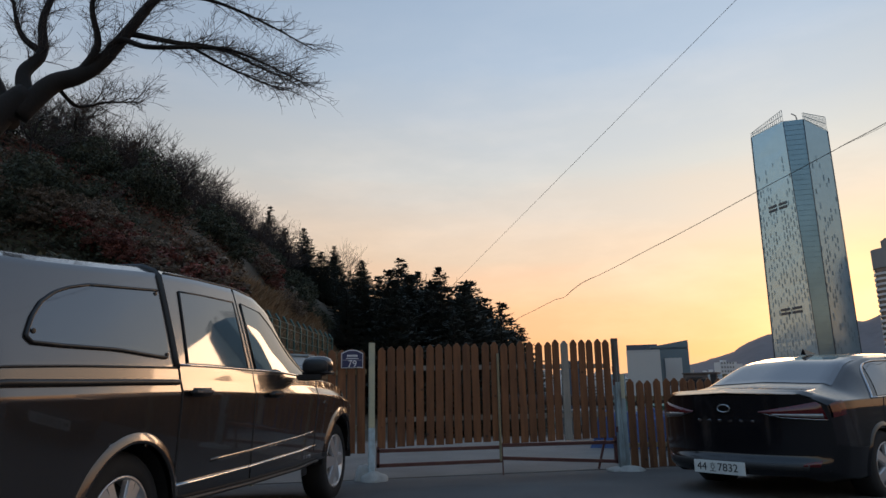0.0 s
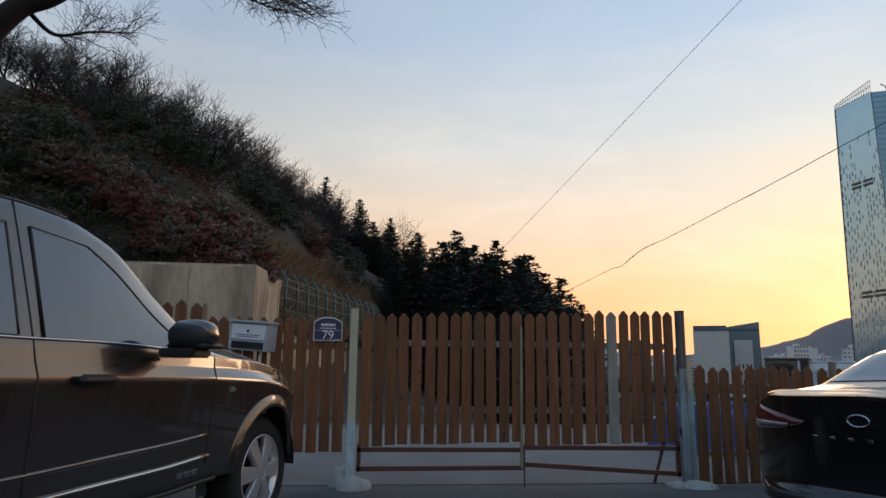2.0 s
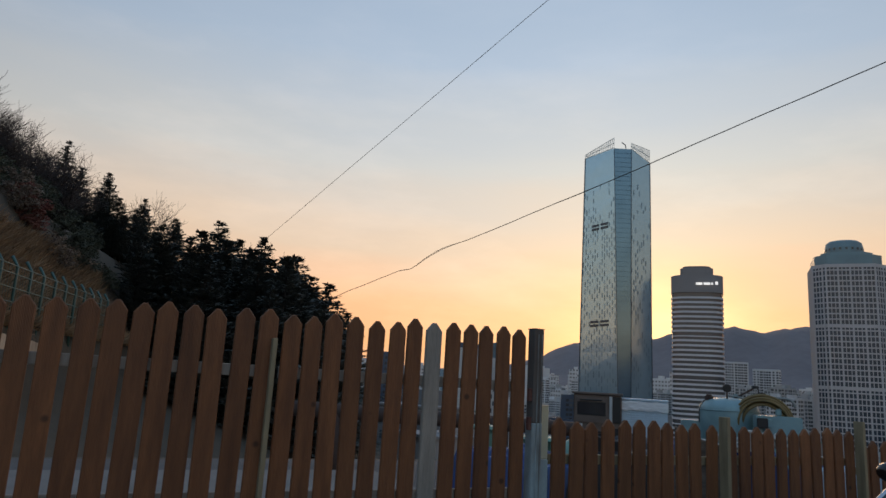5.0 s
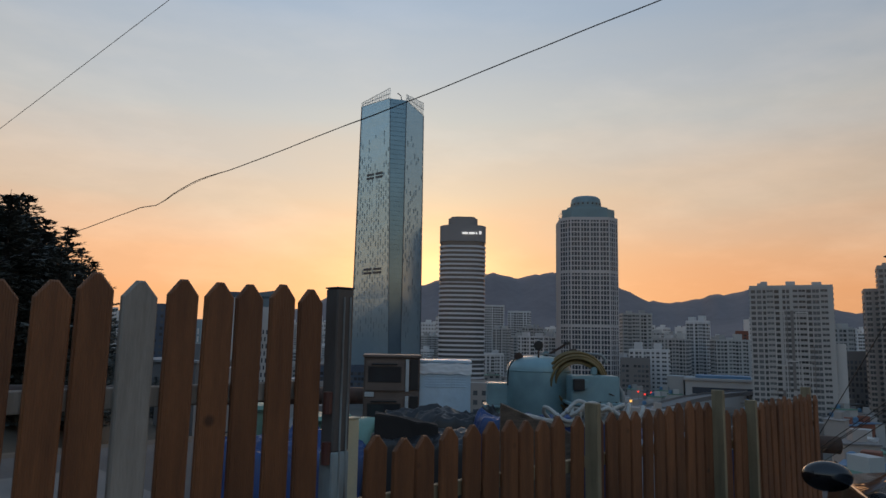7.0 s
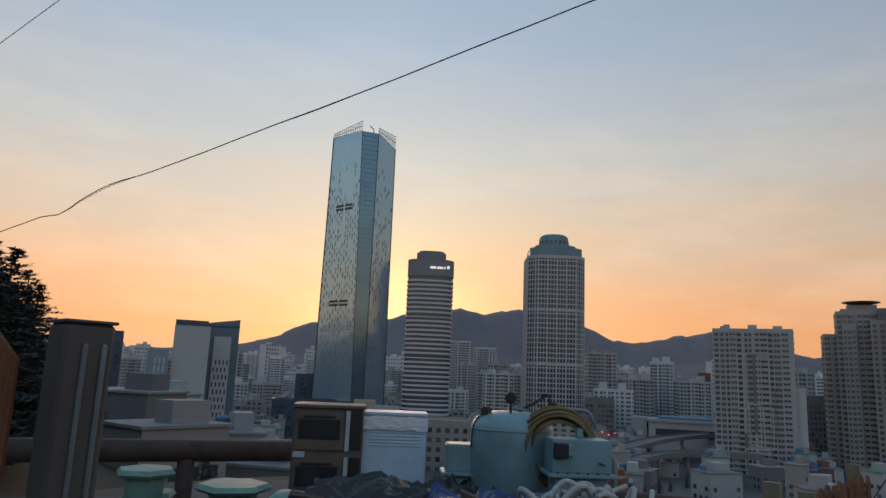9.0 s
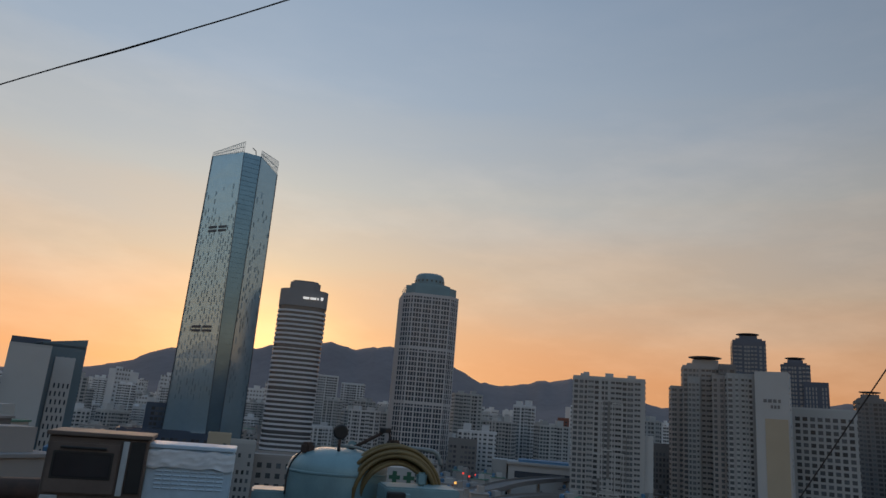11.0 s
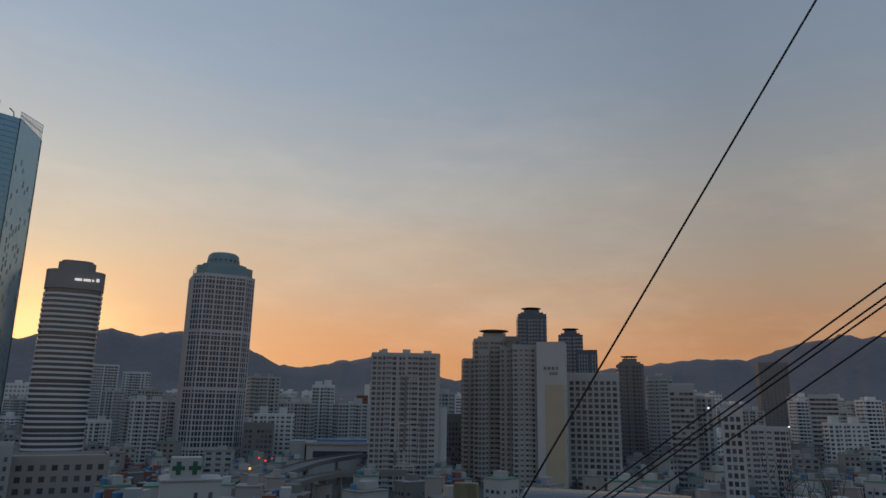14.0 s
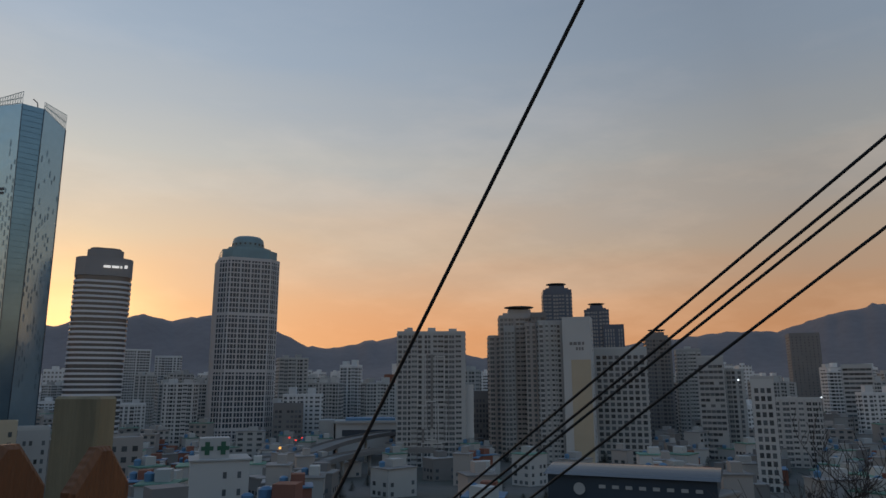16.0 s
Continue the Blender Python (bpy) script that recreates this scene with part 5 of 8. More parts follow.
    def cap_point(self, z, s, rear=True):
        x = self.x0 if rear else self.x1
        ys, zs = self.section(x)
        w = float(np.interp(z, zs, ys)) if z <= zs[4] else float(np.interp(z, zs[4:7], ys[4:7]))
        lip = -self.bumper * step(self.bumper_z + 0.05, self.bumper_z, z) * (1 - min(1.0, (max(0.0, 0.42 - z) / 0.28) ** 2)) if rear else 0.06 * max(0.0, 1 - ((z - 0.5) / 0.25) ** 2)
        return self.bend(x, s * w, z) + Vector((lip * (1 - s ** 4), 0, 0))

    def cap(self, parent, mat, rear=True):
        zs = self.section(self.x0 if rear else self.x1)[1]
        verts, faces = [], []
        nz, ns = 30, 24
        for j in range(nz + 1):
            z = zs[0] + (zs[6] - zs[0]) * j / nz
            for i in range(ns + 1):
                verts.append(tuple(self.cap_point(z, -1 + 2 * i / ns, rear)))
        for j in range(nz):
            for i in range(ns):
                k = j * (ns + 1) + i
                q = (k, k + 1, k + ns + 2, k + ns + 1)
                faces.append(q[::-1] if rear else q)
        pydata("rear_panel" if rear else "front_panel", verts, faces, mat, parent, smooth=True)

    def cap_patch(self, name, mat, parent, outline, off, rear=True, label="", n=10):
        """A plate or lamp on the end panel: outline gives (s, low z, high z) from one end to the other."""
        a = np.array(sorted(outline), float)
        verts, faces = [], []
        sign = -1 if rear else 1
        for i in range(n + 1):
            s = a[0, 0] + (a[-1, 0] - a[0, 0]) * i / n
            lo, hi = float(np.interp(s, a[:, 0], a[:, 1])), float(np.interp(s, a[:, 0], a[:, 2]))
            for z, o in ((lo, 0), (lo + 0.15 * (hi - lo), off), (hi - 0.15 * (hi - lo), off), (hi, 0)):
                verts.append(tuple(self.cap_point(z, s, rear) + Vector((sign * (o + 0.003), 0, 0))))
        for i in range(n):
            for k in range(3):
                q = (i * 4 + k, (i + 1) * 4 + k, (i + 1) * 4 + k + 1, i * 4 + k + 1)
                faces.append(q[::-1] if rear else q)
        return pydata(name, verts, faces, mat, parent, label, True)


def wheel(parent, x, y, z, r, side, spokes):
    m = pose(x, y, z, 90 * -side, 0, 0)
    w = part("wheel", lathe([(r * 0.62, -0.11), (r * 0.93, -0.11), (r, -0.075), (r, 0.075), (r * 0.93, 0.11), (r * 0.70, 0.115), (r * 0.66, 0.10), (r * 0.62, 0.0)], 40, m, False), RUBBER, parent, smooth=True)
    part("rim", lathe([(r * 0.66, 0.10), (r * 0.68, 0.112), (r * 0.64, 0.112), (r * 0.60, 0.05), (r * 0.58, -0.02)], 40, m, False), ALLOY, w, "silver alloy rim", True)
    bm = lathe([(0.0, 0.02), (r * 0.6, 0.02), (r * 0.6, 0.0), (0, 0.0)], 24, m)
    part("brake_disc", bm, BLACK_PLASTIC, w)
    for k in range(spokes):
        for d in (-7, 7):
            b = bevel_box((r * 0.10, -0.033, 0.065), (r * 0.66, 0.033, 0.108), 0.010, 2)
            for v in b.verts:
                v.co.z += 0.02 * (1 - v.co.x / (r * 0.64))
            b.transform(m @ Matrix.Rotation(2 * math.pi * k / spokes + radians(d), 4, "Z"))
            part("spoke", b, ALLOY, w, smooth=False)
    part("hub_cap", lathe([(0.0, 0.125), (r * 0.13, 0.12), (r * 0.15, 0.09), (r * 0.15, 0.05)][::-1], 20, m), ALLOY, w)


def arch_trim(parent, sh, x, z, r, side, mat, t=0.03):
    """A flared lip round the wheel opening, fading into the flank."""
    verts, faces = [], []
    lip = ((0.0, -0.03), (0.0, 0.75), (0.35, 1.0), (1.0, 0.85), (2.0, 0.45), (3.2, 0.05), (3.6, -0.25))
    n, w = 40, len(lip)
    for k in range(n + 1):
        a = radians(-10 + 200 * k / n)
        for grow, out in lip:
            rr = r + t * grow
            px, pz = x + rr * math.cos(a), z + rr * math.sin(a)
            hs = [(abs(sh.point(px, v / 120, side).z - pz), v / 120) for v in range(0, 72)]
            p = sh.point(px, min(hs)[1], side)
            verts.append((p.x, p.y + side * t * out, pz))
    for k in range(n):
        for q in range(w - 1):
            i = k * w + q
            faces.append((i, i + w, i + w + 1, i + 1) if side > 0 else (i, i + 1, i + w + 1, i + w))
    pydata("wheel_arch", verts, faces, mat, parent, smooth=True)
    bm = bmesh.new()
    n = 20
    a = [bm.verts.new((x + r * math.cos(math.pi * k / n), side * 0.5, z + r * math.sin(math.pi * k / n))) for k in range(n + 1)]
    b = [bm.verts.new((x + r * math.cos(math.pi * k / n), side * 0.9, z + r * math.sin(math.pi * k / n))) for k in range(n + 1)]
    for k in range(n):
        bm.faces.new((a[k], a[k + 1], b[k + 1], b[k]))
    bm.faces.new(a)
    part("wheel_well", bm, BLACK_PLASTIC, parent)


def seam(parent, sh, x, v0, v1, side, mat=BLACK_PLASTIC, r=0.004, name="panel_gap", lean=0.0):
    pts = [sh.point(x + lean * (v - 0.55), v, side) + sh.normal(x, v, side) * 0.001 for v in [v0 + (v1 - v0) * k / 16 for k in range(17)]]
    tube(name, pts, r, mat, parent, n=5)


def strip(parent, sh, x0, x1, va, vb, side, mat, r, name, label="", off=0.004):
    pts = [sh.point(x0 + (x1 - x0) * k / 20, va + (vb - va) * k / 20, side) + sh.normal(x0 + (x1 - x0) * k / 20, va + (vb - va) * k / 20, side) * off for k in range(21)]
    tube(name, pts, r, mat, parent, label, 6)


def handle(parent, sh, x, v, side):
    p = sh.point(x, v, side)
    bm = bevel_box((-0.115, -0.022, -0.025), (0.115, 0.022, 0.025), 0.016, 3)
    bm.transform(Matrix.Translation(p + Vector((0, side * 0.03, 0))))
    h = part("door_handle", bm, BLACK_PLASTIC, parent, smooth=True)
    bm = bevel_box((-0.10, -0.006, -0.008), (0.10, 0.006, 0.008), 0.004, 2)
    bm.transform(Matrix.Translation(p + Vector((0, side * 0.052, 0.004))))
    part("handle_trim", bm, CHROME, h, "chrome strip on the handle")


def pickup():
    st = [(-0.46, 0.56, 1.10, 1.60, 0.84, 0.90, 0.89, 0.68), (-0.34, 0.48, 1.13, 1.66, 0.90, 0.945, 0.92, 0.73), (0.2, 0.43, 1.15, 1.70, 0.92, 0.955, 0.925, 0.75),
          (0.6, 0.42, 1.16, 1.74, 0.92, 0.955, 0.93, 0.76), (1.05, 0.40, 1.17, 1.79, 0.92, 0.955, 0.93, 0.76), (1.5, 0.39, 1.17, 1.82, 0.92, 0.955, 0.93, 0.755),
          (2.1, 0.38, 1.16, 1.84, 0.92, 0.955, 0.93, 0.745), (2.4, 0.38, 1.16, 1.82, 0.92, 0.955, 0.93, 0.74), (2.7, 0.38, 1.155, 1.73, 0.92, 0.955, 0.925, 0.735),
          (3.0, 0.38, 1.15, 1.53, 0.92, 0.955, 0.92, 0.74), (3.36, 0.40, 1.14, 1.30, 0.92, 0.955, 0.915, 0.77), (3.6, 0.40, 1.13, 1.225, 0.92, 0.955, 0.905, 0.77),
          (3.95, 0.42, 1.11, 1.205, 0.92, 0.955, 0.89, 0.75), (4.3, 0.42, 1.06, 1.155, 0.92, 0.955, 0.87, 0.70), (4.62, 0.42, 0.97, 1.07, 0.90, 0.925, 0.83, 0.63),
          (4.85, 0.45, 0.84, 0.95, 0.83, 0.85, 0.76, 0.58), (4.95, 0.52, 0.72, 0.83, 0.75, 0.77, 0.69, 0.52)]
    sh = Shell(st, 0.10, 0.36, 0.83, 0.004)
    hubs = [(0.70, 0.37), (4.10, 0.37)]
    c = tagged(empty("pickup_truck"), "dark brown metallic pickup truck with a matching hard canopy, parked", "car")
    sh.body(c, CAR_BROWN, hubs, 0.44)
    sh.cap(c, CAR_BROWN, True)
    sh.cap(c, CAR_BROWN, False)

    def at_height(x, z):
        """The place round the section at which the shell has a height."""
        zs = sh.section(x)[1]
        return float(np.interp(z, zs, KNOTS))

    def tail(v):
        z = 1.225 + (v - CV0) / (CV1 - CV0) * 0.345
        return float(np.interp(z, (1.225, 1.240, 1.258, 1.270, 1.282, 1.31, 1.40, 1.47, 1.52, 1.55, 1.57), (0.96, 0.74, 0.56, 0.15, -0.05, -0.08, -0.01, 0.07, 0.17, 0.28, 0.42)))

    CV0, CV1 = at_height(0.9, 1.225), at_height(0.5, 1.575)
    for s in (-1, 1):
        pane = sh.patch("canopy_window", CAR_GLASS, c, tail, lambda v: 0.985 + 0.03 * (v - CV0) / (CV1 - CV0), CV0, CV1, s, 0.006, nv=30, label="dark tinted canopy side window")
        rim = [(tail(CV0 + (CV1 - CV0) * k / 30), CV0 + (CV1 - CV0) * k / 30) for k in range(31)] + [(0.42 + 0.59 * k / 8, CV1) for k in range(9)]
        tube("window_seal", [sh.point(x, v, s) + sh.normal(x, v, s) * 0.006 for x, v in rim], 0.009, BLACK_PLASTIC, pane, n=6)
        for x, z in ((-0.03, 1.30), (0.965, 1.245), (0.98, 1.60)):
            p = sh.point(x, at_height(x, z), s) + Vector((0, s * 0.008, 0))
            part("window_stud", lathe([(0.0, 0.006), (0.011, 0.005), (0.013, 0.0)][::-1], 10, pose(p.x, p.y, p.z, -90 * s)), BLACK_PLASTIC, pane)
        v0, v1 = at_height(1.6, 1.205), at_height(1.6, 1.665)
        rear = sh.patch("rear_door_window", CAR_GLASS, c, lambda v: 1.18 + 0.07 * (v - v0) / (v1 - v0), lambda v: 1.985, v0, v1, s, 0.006, label="tinted rear door window")
        frame_ = [(1.18, v0), (1.25, v1), (1.985, v1), (1.985, v0)]
        line_ = [(a[0] + (b[0] - a[0]) * k / 8, a[1] + (b[1] - a[1]) * k / 8) for a, b in zip(frame_, frame_[1:]) for k in range(9)]
        tube("window_seal", [sh.point(x, v, s) + sh.normal(x, v, s) * 0.005 for x, v in line_], 0.0065, BLACK_PLASTIC, rear, n=6)
        w0, w1 = at_height(2.3, 1.195), at_height(2.3, 1.67)

        def nose(v):
            return float(np.interp((v - w0) / (w1 - w0), (0, 0.12, 0.4, 0.7, 0.9, 1.0), (3.27, 3.22, 3.02, 2.80, 2.62, 2.46)))

        front = sh.patch("front_door_window", CAR_GLASS, c, lambda v: 2.115, nose, w0, w1, s, 0.006, nu=20, nv=14, label="tinted front door window")
        line_ = [(2.115, w0), (2.115, w1)] + [(nose(w1 - (w1 - w0) * k / 14), w1 - (w1 - w0) * k / 14) for k in range(15)]
        tube("window_seal", [sh.point(x, v, s) + sh.normal(x, v, s) * 0.005 for x, v in line_], 0.0065, BLACK_PLASTIC, front, n=6)
        strip(c, sh, 1.10, 3.30, 0.562, 0.566, s, CHROME, 0.007, "belt_trim", "thin bright belt moulding")
        strip(c, sh, 1.14, 2.36, 0.868, 0.868, s, BLACK_PLASTIC, 0.008, "roof_gutter")
        seam(c, sh, 1.055, 0.55, 0.985, s, r=0.022, name="canopy_seal", lean=0.04)
        seam(c, sh, 1.075, 0.08, 0.56, s, r=0.006, lean=-0.05)
        seam(c, sh, 2.06, 0.08, 0.86, s, lean=-0.05)
        seam(c, sh, 3.40, 0.10, 0.56, s, lean=0.1)
        strip(c, sh, -0.40, 1.05, at_height(-0.4, 1.06), at_height(1.0, 1.09), s, BLACK_PLASTIC, 0.017, "bed_rail_gap")
        strip(c, sh, -0.40, 1.05, 0.555, 0.552, s, BLACK_PLASTIC, 0.006, "canopy_joint")
        strip(c, sh, 1.5, 3.36, at_height(1.5, 0.62), at_height(3.3, 0.685), s, CAR_BROWN, 0.016, "door_crease", off=-0.008)
        strip(c, sh, 1.12, 3.38, at_height(1.2, 0.515), at_height(3.3, 0.565), s, CHROME, 0.012, "door_moulding", "bright lower door moulding")
        strip(c, sh, 1.12, 3.46, 0.07, 0.07, s, BLACK_PLASTIC, 0.014, "sill_trim")
        handle(c, sh, 1.26, at_height(1.26, 1.035), s)
        handle(c, sh, 2.385, at_height(2.385, 1.015), s)
        for hx, hz in hubs:
            wheel(c, hx, s * 0.765, hz, 0.37, s, 6)
            arch_trim(c, sh, hx, hz, 0.44 if hx > 2.5 else 0.408, s, CAR_BROWN, 0.024 if hx > 2.5 else 0.017)
        p = sh.point(2.86, 0.55, s)
        bm = bmesh.new()
        bmesh.ops.create_icosphere(bm, subdivisions=3, radius=1)
        for v in bm.verts:
            q = [math.copysign(abs(a) ** 0.72, a) for a in v.co]
            v.co = Vector((q[0] * 0.085 - 0.02 * q[2], q[1] * 0.125, q[2] * (0.060 if q[2] < 0 else 0.085)))
        bm.transform(Matrix.Translation(p + Vector((0.03, s * 0.20, 0.085))))
        mir = part("wing_mirror", bm, CAR_BROWN, c, smooth=True)
        bm = bmesh.new()
        bmesh.ops.create_icosphere(bm, subdivisions=3, radius=1)
        for v in bm.verts:
            q = [math.copysign(abs(a) ** 0.72, a) for a in v.co]
            v.co = Vector((q[0] * 0.055, q[1] * 0.112, q[2] * 0.064))
        bm.transform(Matrix.Translation(p + Vector((-0.022, s * 0.195, 0.085))))
        part("mirror_face", bm, BLACK_PLASTIC, mir, "rounded black mirror bowl", True)
        bm = bevel_box((-0.075, -0.115, 0.018), (0.125, 0.115, 0.045), 0.011, 3)
        bm.transform(Matrix.Translation(p + Vector((0.02, s * 0.195, 0.0))))
        part("mirror_lip", bm, BLACK_PLASTIC, mir, "black lower lip of the mirror", True)
        bm = bevel_box((-0.06, -0.12, -0.03), (0.10, 0.10, 0.02), 0.012, 2)
        bm.transform(Matrix.Translation(p + Vector((0.0, s * 0.14, 0.0))))
        part("mirror_arm", bm, BLACK_PLASTIC, mir)
        q = sh.point(3.56, at_height(3.56, 0.94), s)
        part("side_repeater", bevel_box((q.x - 0.035, q.y - 0.012, q.z - 0.016), (q.x + 0.035, q.y + 0.012, q.z + 0.016), 0.01, 2), LENS_CLEAR, c)
        sh.patch("headlight", LENS_CLEAR, c, lambda v: 4.36 - 0.35 * (v - 0.46), lambda v: 4.84, 0.40, 0.56, s, 0.006, label="wrap-round clear headlight")
        sh.patch("turn_signal", AMBER_LENS, c, lambda v: 4.50, lambda v: 4.66, 0.48, 0.55, s, 0.010)
        badge = sh.point(3.10, at_height(3.1, 0.47), s)
        for k in range(3):
            part("badge", bevel_box((badge.x + 0.065 * k, badge.y - 0.004, badge.z), (badge.x + 0.05 + 0.065 * k, badge.y + 0.004, badge.z + 0.03), 0.002), CHROME, c)
    sh.top_patch("windscreen", CAR_GLASS, c, lambda v: 2.66, lambda v: 3.46, 0.935, 0.006)
    sh.cap_patch("tailgate_trim", BLACK_PLASTIC, c, [(-0.8, 0.60, 0.70), (0.8, 0.60, 0.70)], 0.03)
    sh.cap_patch("grille", BLACK_PLASTIC, c, [(-0.6, 0.56, 0.70), (0.6, 0.56, 0.70)], 0.02, False)
    # the front hub cap on the lane side stands at this place
    c.matrix_world = pose(0.009 - 0.937 * 0.96, 7.341 + 0.350 * 0.96, 0.10, 0, 0, 69.5) @ Matrix.Scale(1.09, 4) @ pose(-4.10, 0, 0)


pickup()


def text_part(name, body, size, mat, parent, m, depth=0.002, label=""):
    cu = bpy.data.curves.new(name, "FONT")
    cu.body, cu.size, cu.extrude, cu.align_x, cu.align_y = body, size, depth, "CENTER", "CENTER"
    tmp = new("tmp_text", cu)
    me = bpy.data.meshes.new_from_object(tmp.evaluated_get(bpy.context.evaluated_depsgraph_get()))
    bpy.data.objects.remove(tmp)
    bpy.data.curves.remove(cu)
    me.materials.clear()
    me.materials.append(mat)
    ob = new(name, me)
    ob.parent = parent
    ob.matrix_basis = m
    if label:
        ob["label"] = label
    return ob


def sedan():
    st = [(0.0, 0.30, 0.92, 1.035, 0.80, 0.86, 0.83, 0.74), (0.14, 0.25, 0.95, 1.065, 0.87, 0.905, 0.87, 0.74), (0.5, 0.22, 0.96, 1.085, 0.89, 0.93, 0.89, 0.72),
          (0.72, 0.22, 0.965, 1.12, 0.89, 0.93, 0.89, 0.69), (1.25, 0.22, 0.97, 1.36, 0.89, 0.93, 0.89, 0.60), (1.7, 0.22, 0.97, 1.445, 0.89, 0.93, 0.89, 0.575),
          (2.4, 0.22, 0.965, 1.47, 0.89, 0.93, 0.89, 0.575), (2.9, 0.22, 0.96, 1.42, 0.89, 0.93, 0.89, 0.58), (3.6, 0.22, 0.94, 1.02, 0.89, 0.93, 0.88, 0.66),
          (4.2, 0.22, 0.88, 0.93, 0.89, 0.92, 0.86, 0.62), (4.65, 0.24, 0.74, 0.80, 0.84, 0.86, 0.78, 0.56), (4.85, 0.32, 0.58, 0.64, 0.72, 0.74, 0.66, 0.48)]
    sh = Shell(st, 0.34, 0.42, bumper=0.06, bumper_z=0.40)
    hubs = [(1.06, 0.33), (3.87, 0.33)]
    c = tagged(empty("sedan"), "black four-door saloon car parked with its tail to the lane", "car")
    sh.body(c, CAR_BLACK, hubs, 0.37)
    sh.cap(c, CAR_BLACK, True)
    sh.cap(c, CAR_BLACK, False)
    sh.top_patch("rear_window", CAR_GLASS, c, lambda v: 0.74, lambda v: 1.50, 0.885, 0.005, label="sloping tinted rear window")
    sh.top_patch("windscreen", CAR_GLASS, c, lambda v: 2.86, lambda v: 3.52, 0.90, 0.005)
    sh.top_patch("boot_lip", CAR_BLACK, c, lambda v: 0.0, lambda v: 0.10, 0.87, 0.022, 4, 8, "raised boot-lid lip")
    for s in (-1, 1):
        sh.patch("side_window", CAR_GLASS, c, lambda v: 1.12 + 0.35 * (v - 0.57) / 0.25, lambda v: 2.12, 0.575, 0.825, s, 0.005)
        sh.patch("side_window", CAR_GLASS, c, lambda v: 2.2, lambda v: 3.42 - 0.62 * (v - 0.57) / 0.25, 0.575, 0.825, s, 0.005)
        strip(c, sh, 0.98, 3.52, 0.56, 0.563, s, CHROME, 0.009, "window_chrome", "chrome window surround")
        arc = [sh.point(0.98 + 0.55 * (k / 12) ** 1.0, 0.56 + 0.275 * math.sin(math.pi / 2 * k / 12), s) + Vector((0, s * 0.008, 0)) for k in range(13)]
        tube("window_chrome", arc, 0.011, CHROME, c)
        strip(c, sh, 1.53, 3.0, 0.835, 0.83, s, CHROME, 0.009, "window_chrome")
        seam(c, sh, 2.16, 0.08, 0.86, s)
        seam(c, sh, 1.22, 0.3, 0.56, s, lean=0.5)
        handle(c, sh, 1.5, 0.45, s)
        handle(c, sh, 2.45, 0.45, s)
        for hx, hz in hubs:
            wheel(c, hx, s * 0.80, hz, 0.33, s, 5)
            arch_trim(c, sh, hx, hz, 0.37, s, CAR_BLACK, 0.014)
        t = sh.cap_patch("tail_light", TAIL_RED, c, [(s * 0.40, 0.855, 0.870), (s * 0.62, 0.815, 0.905), (s * 0.98, 0.795, 0.955)], 0.022, label="long dark red tail lamp with a bright lower edge")
        sh.cap_patch("reversing_lens", LENS_CLEAR, t, [(s * 0.54, 0.828, 0.850), (s * 0.96, 0.803, 0.852)], 0.027)
        sh.patch("tail_light_wing", TAIL_RED, t, lambda v: 0.02, lambda v: 0.30 - 0.55 * abs(v - 0.49), 0.43, 0.56, s, 0.012)
        pts = [sh.cap_point(float(np.interp(q, (0.40, 0.62, 0.98), (0.860, 0.812, 0.790))), s * q) + Vector((-0.02, 0, 0)) for q in [0.42 + 0.56 * k / 12 for k in range(13)]]
        tube("lamp_trim", pts, 0.0035, CHROME, t)
        sh.cap_patch("bumper_reflector", TAIL_RED, c, [(s * 0.80, 0.37, 0.40), (s * 0.93, 0.37, 0.43)], 0.010)
        p = sh.point(3.25, 0.57, s)
        bm = bmesh.new()
        bmesh.ops.create_icosphere(bm, subdivisions=3, radius=1)
        for v in bm.verts:
            v.co = Vector((v.co.x * 0.07, v.co.y * 0.11, v.co.z * 0.075))
        bm.transform(Matrix.Translation(p + Vector((0, s * 0.13, 0.06))))
        part("wing_mirror", bm, CAR_BLACK, c, smooth=True)
    sh.cap_patch("bumper_insert", BLACK_PLASTIC, c, [(-0.85, 0.33, 0.40), (0.85, 0.33, 0.40)], 0.012)
    plate = part("number_plate", bevel_box((-0.008, -0.26, 0.43), (0.004, 0.26, 0.555), 0.003), PLATE_WHITE, c, "white number plate with black figures")
    plate.location = (-0.075, 0.06, -0.165)
    face = Matrix.Translation((-0.009, 0, 0.492)) @ Matrix(((0, 0, -1, 0), (-1, 0, 0, 0), (0, 1, 0, 0), (0, 0, 0, 1)))
    text_part("plate_figure", "44", 0.105, INK, plate, face @ pose(-0.175, 0, 0))
    text_part("plate_figure", "7832", 0.105, INK, plate, face @ pose(0.09, 0, 0))
    hx = -0.062
    bm = lathe([(0.014, 0), (0.020, 0), (0.020, 0.001), (0.014, 0.001), (0.014, 0)], 18, face @ pose(hx, 0.002, 0), False)
    part("plate_letter", bm, INK, plate)
    for lo, hi in (((hx - 0.026, 0.027), (hx + 0.026, 0.033)), ((hx - 0.004, 0.037), (hx + 0.004, 0.045)), ((hx - 0.032, -0.041), (hx + 0.032, -0.035)), ((hx - 0.0035, -0.035), (hx + 0.0035, -0.019))):
        b = Boxes().add((*lo, 0), (*hi, 0.001), face)
        b.part("plate_letter", INK, plate)
    # oval badge as a plain ring and a row of small letters as plain bars
    bp = sh.cap_point(0.895, 0) + Vector((-0.012, 0, 0))
    tube("badge", [(bp.x, 0.062 * math.cos(a), bp.z + 0.036 * math.sin(a)) for a in [2 * math.pi * k / 28 for k in range(29)]], 0.006, CHROME, c, "plain chrome oval badge")
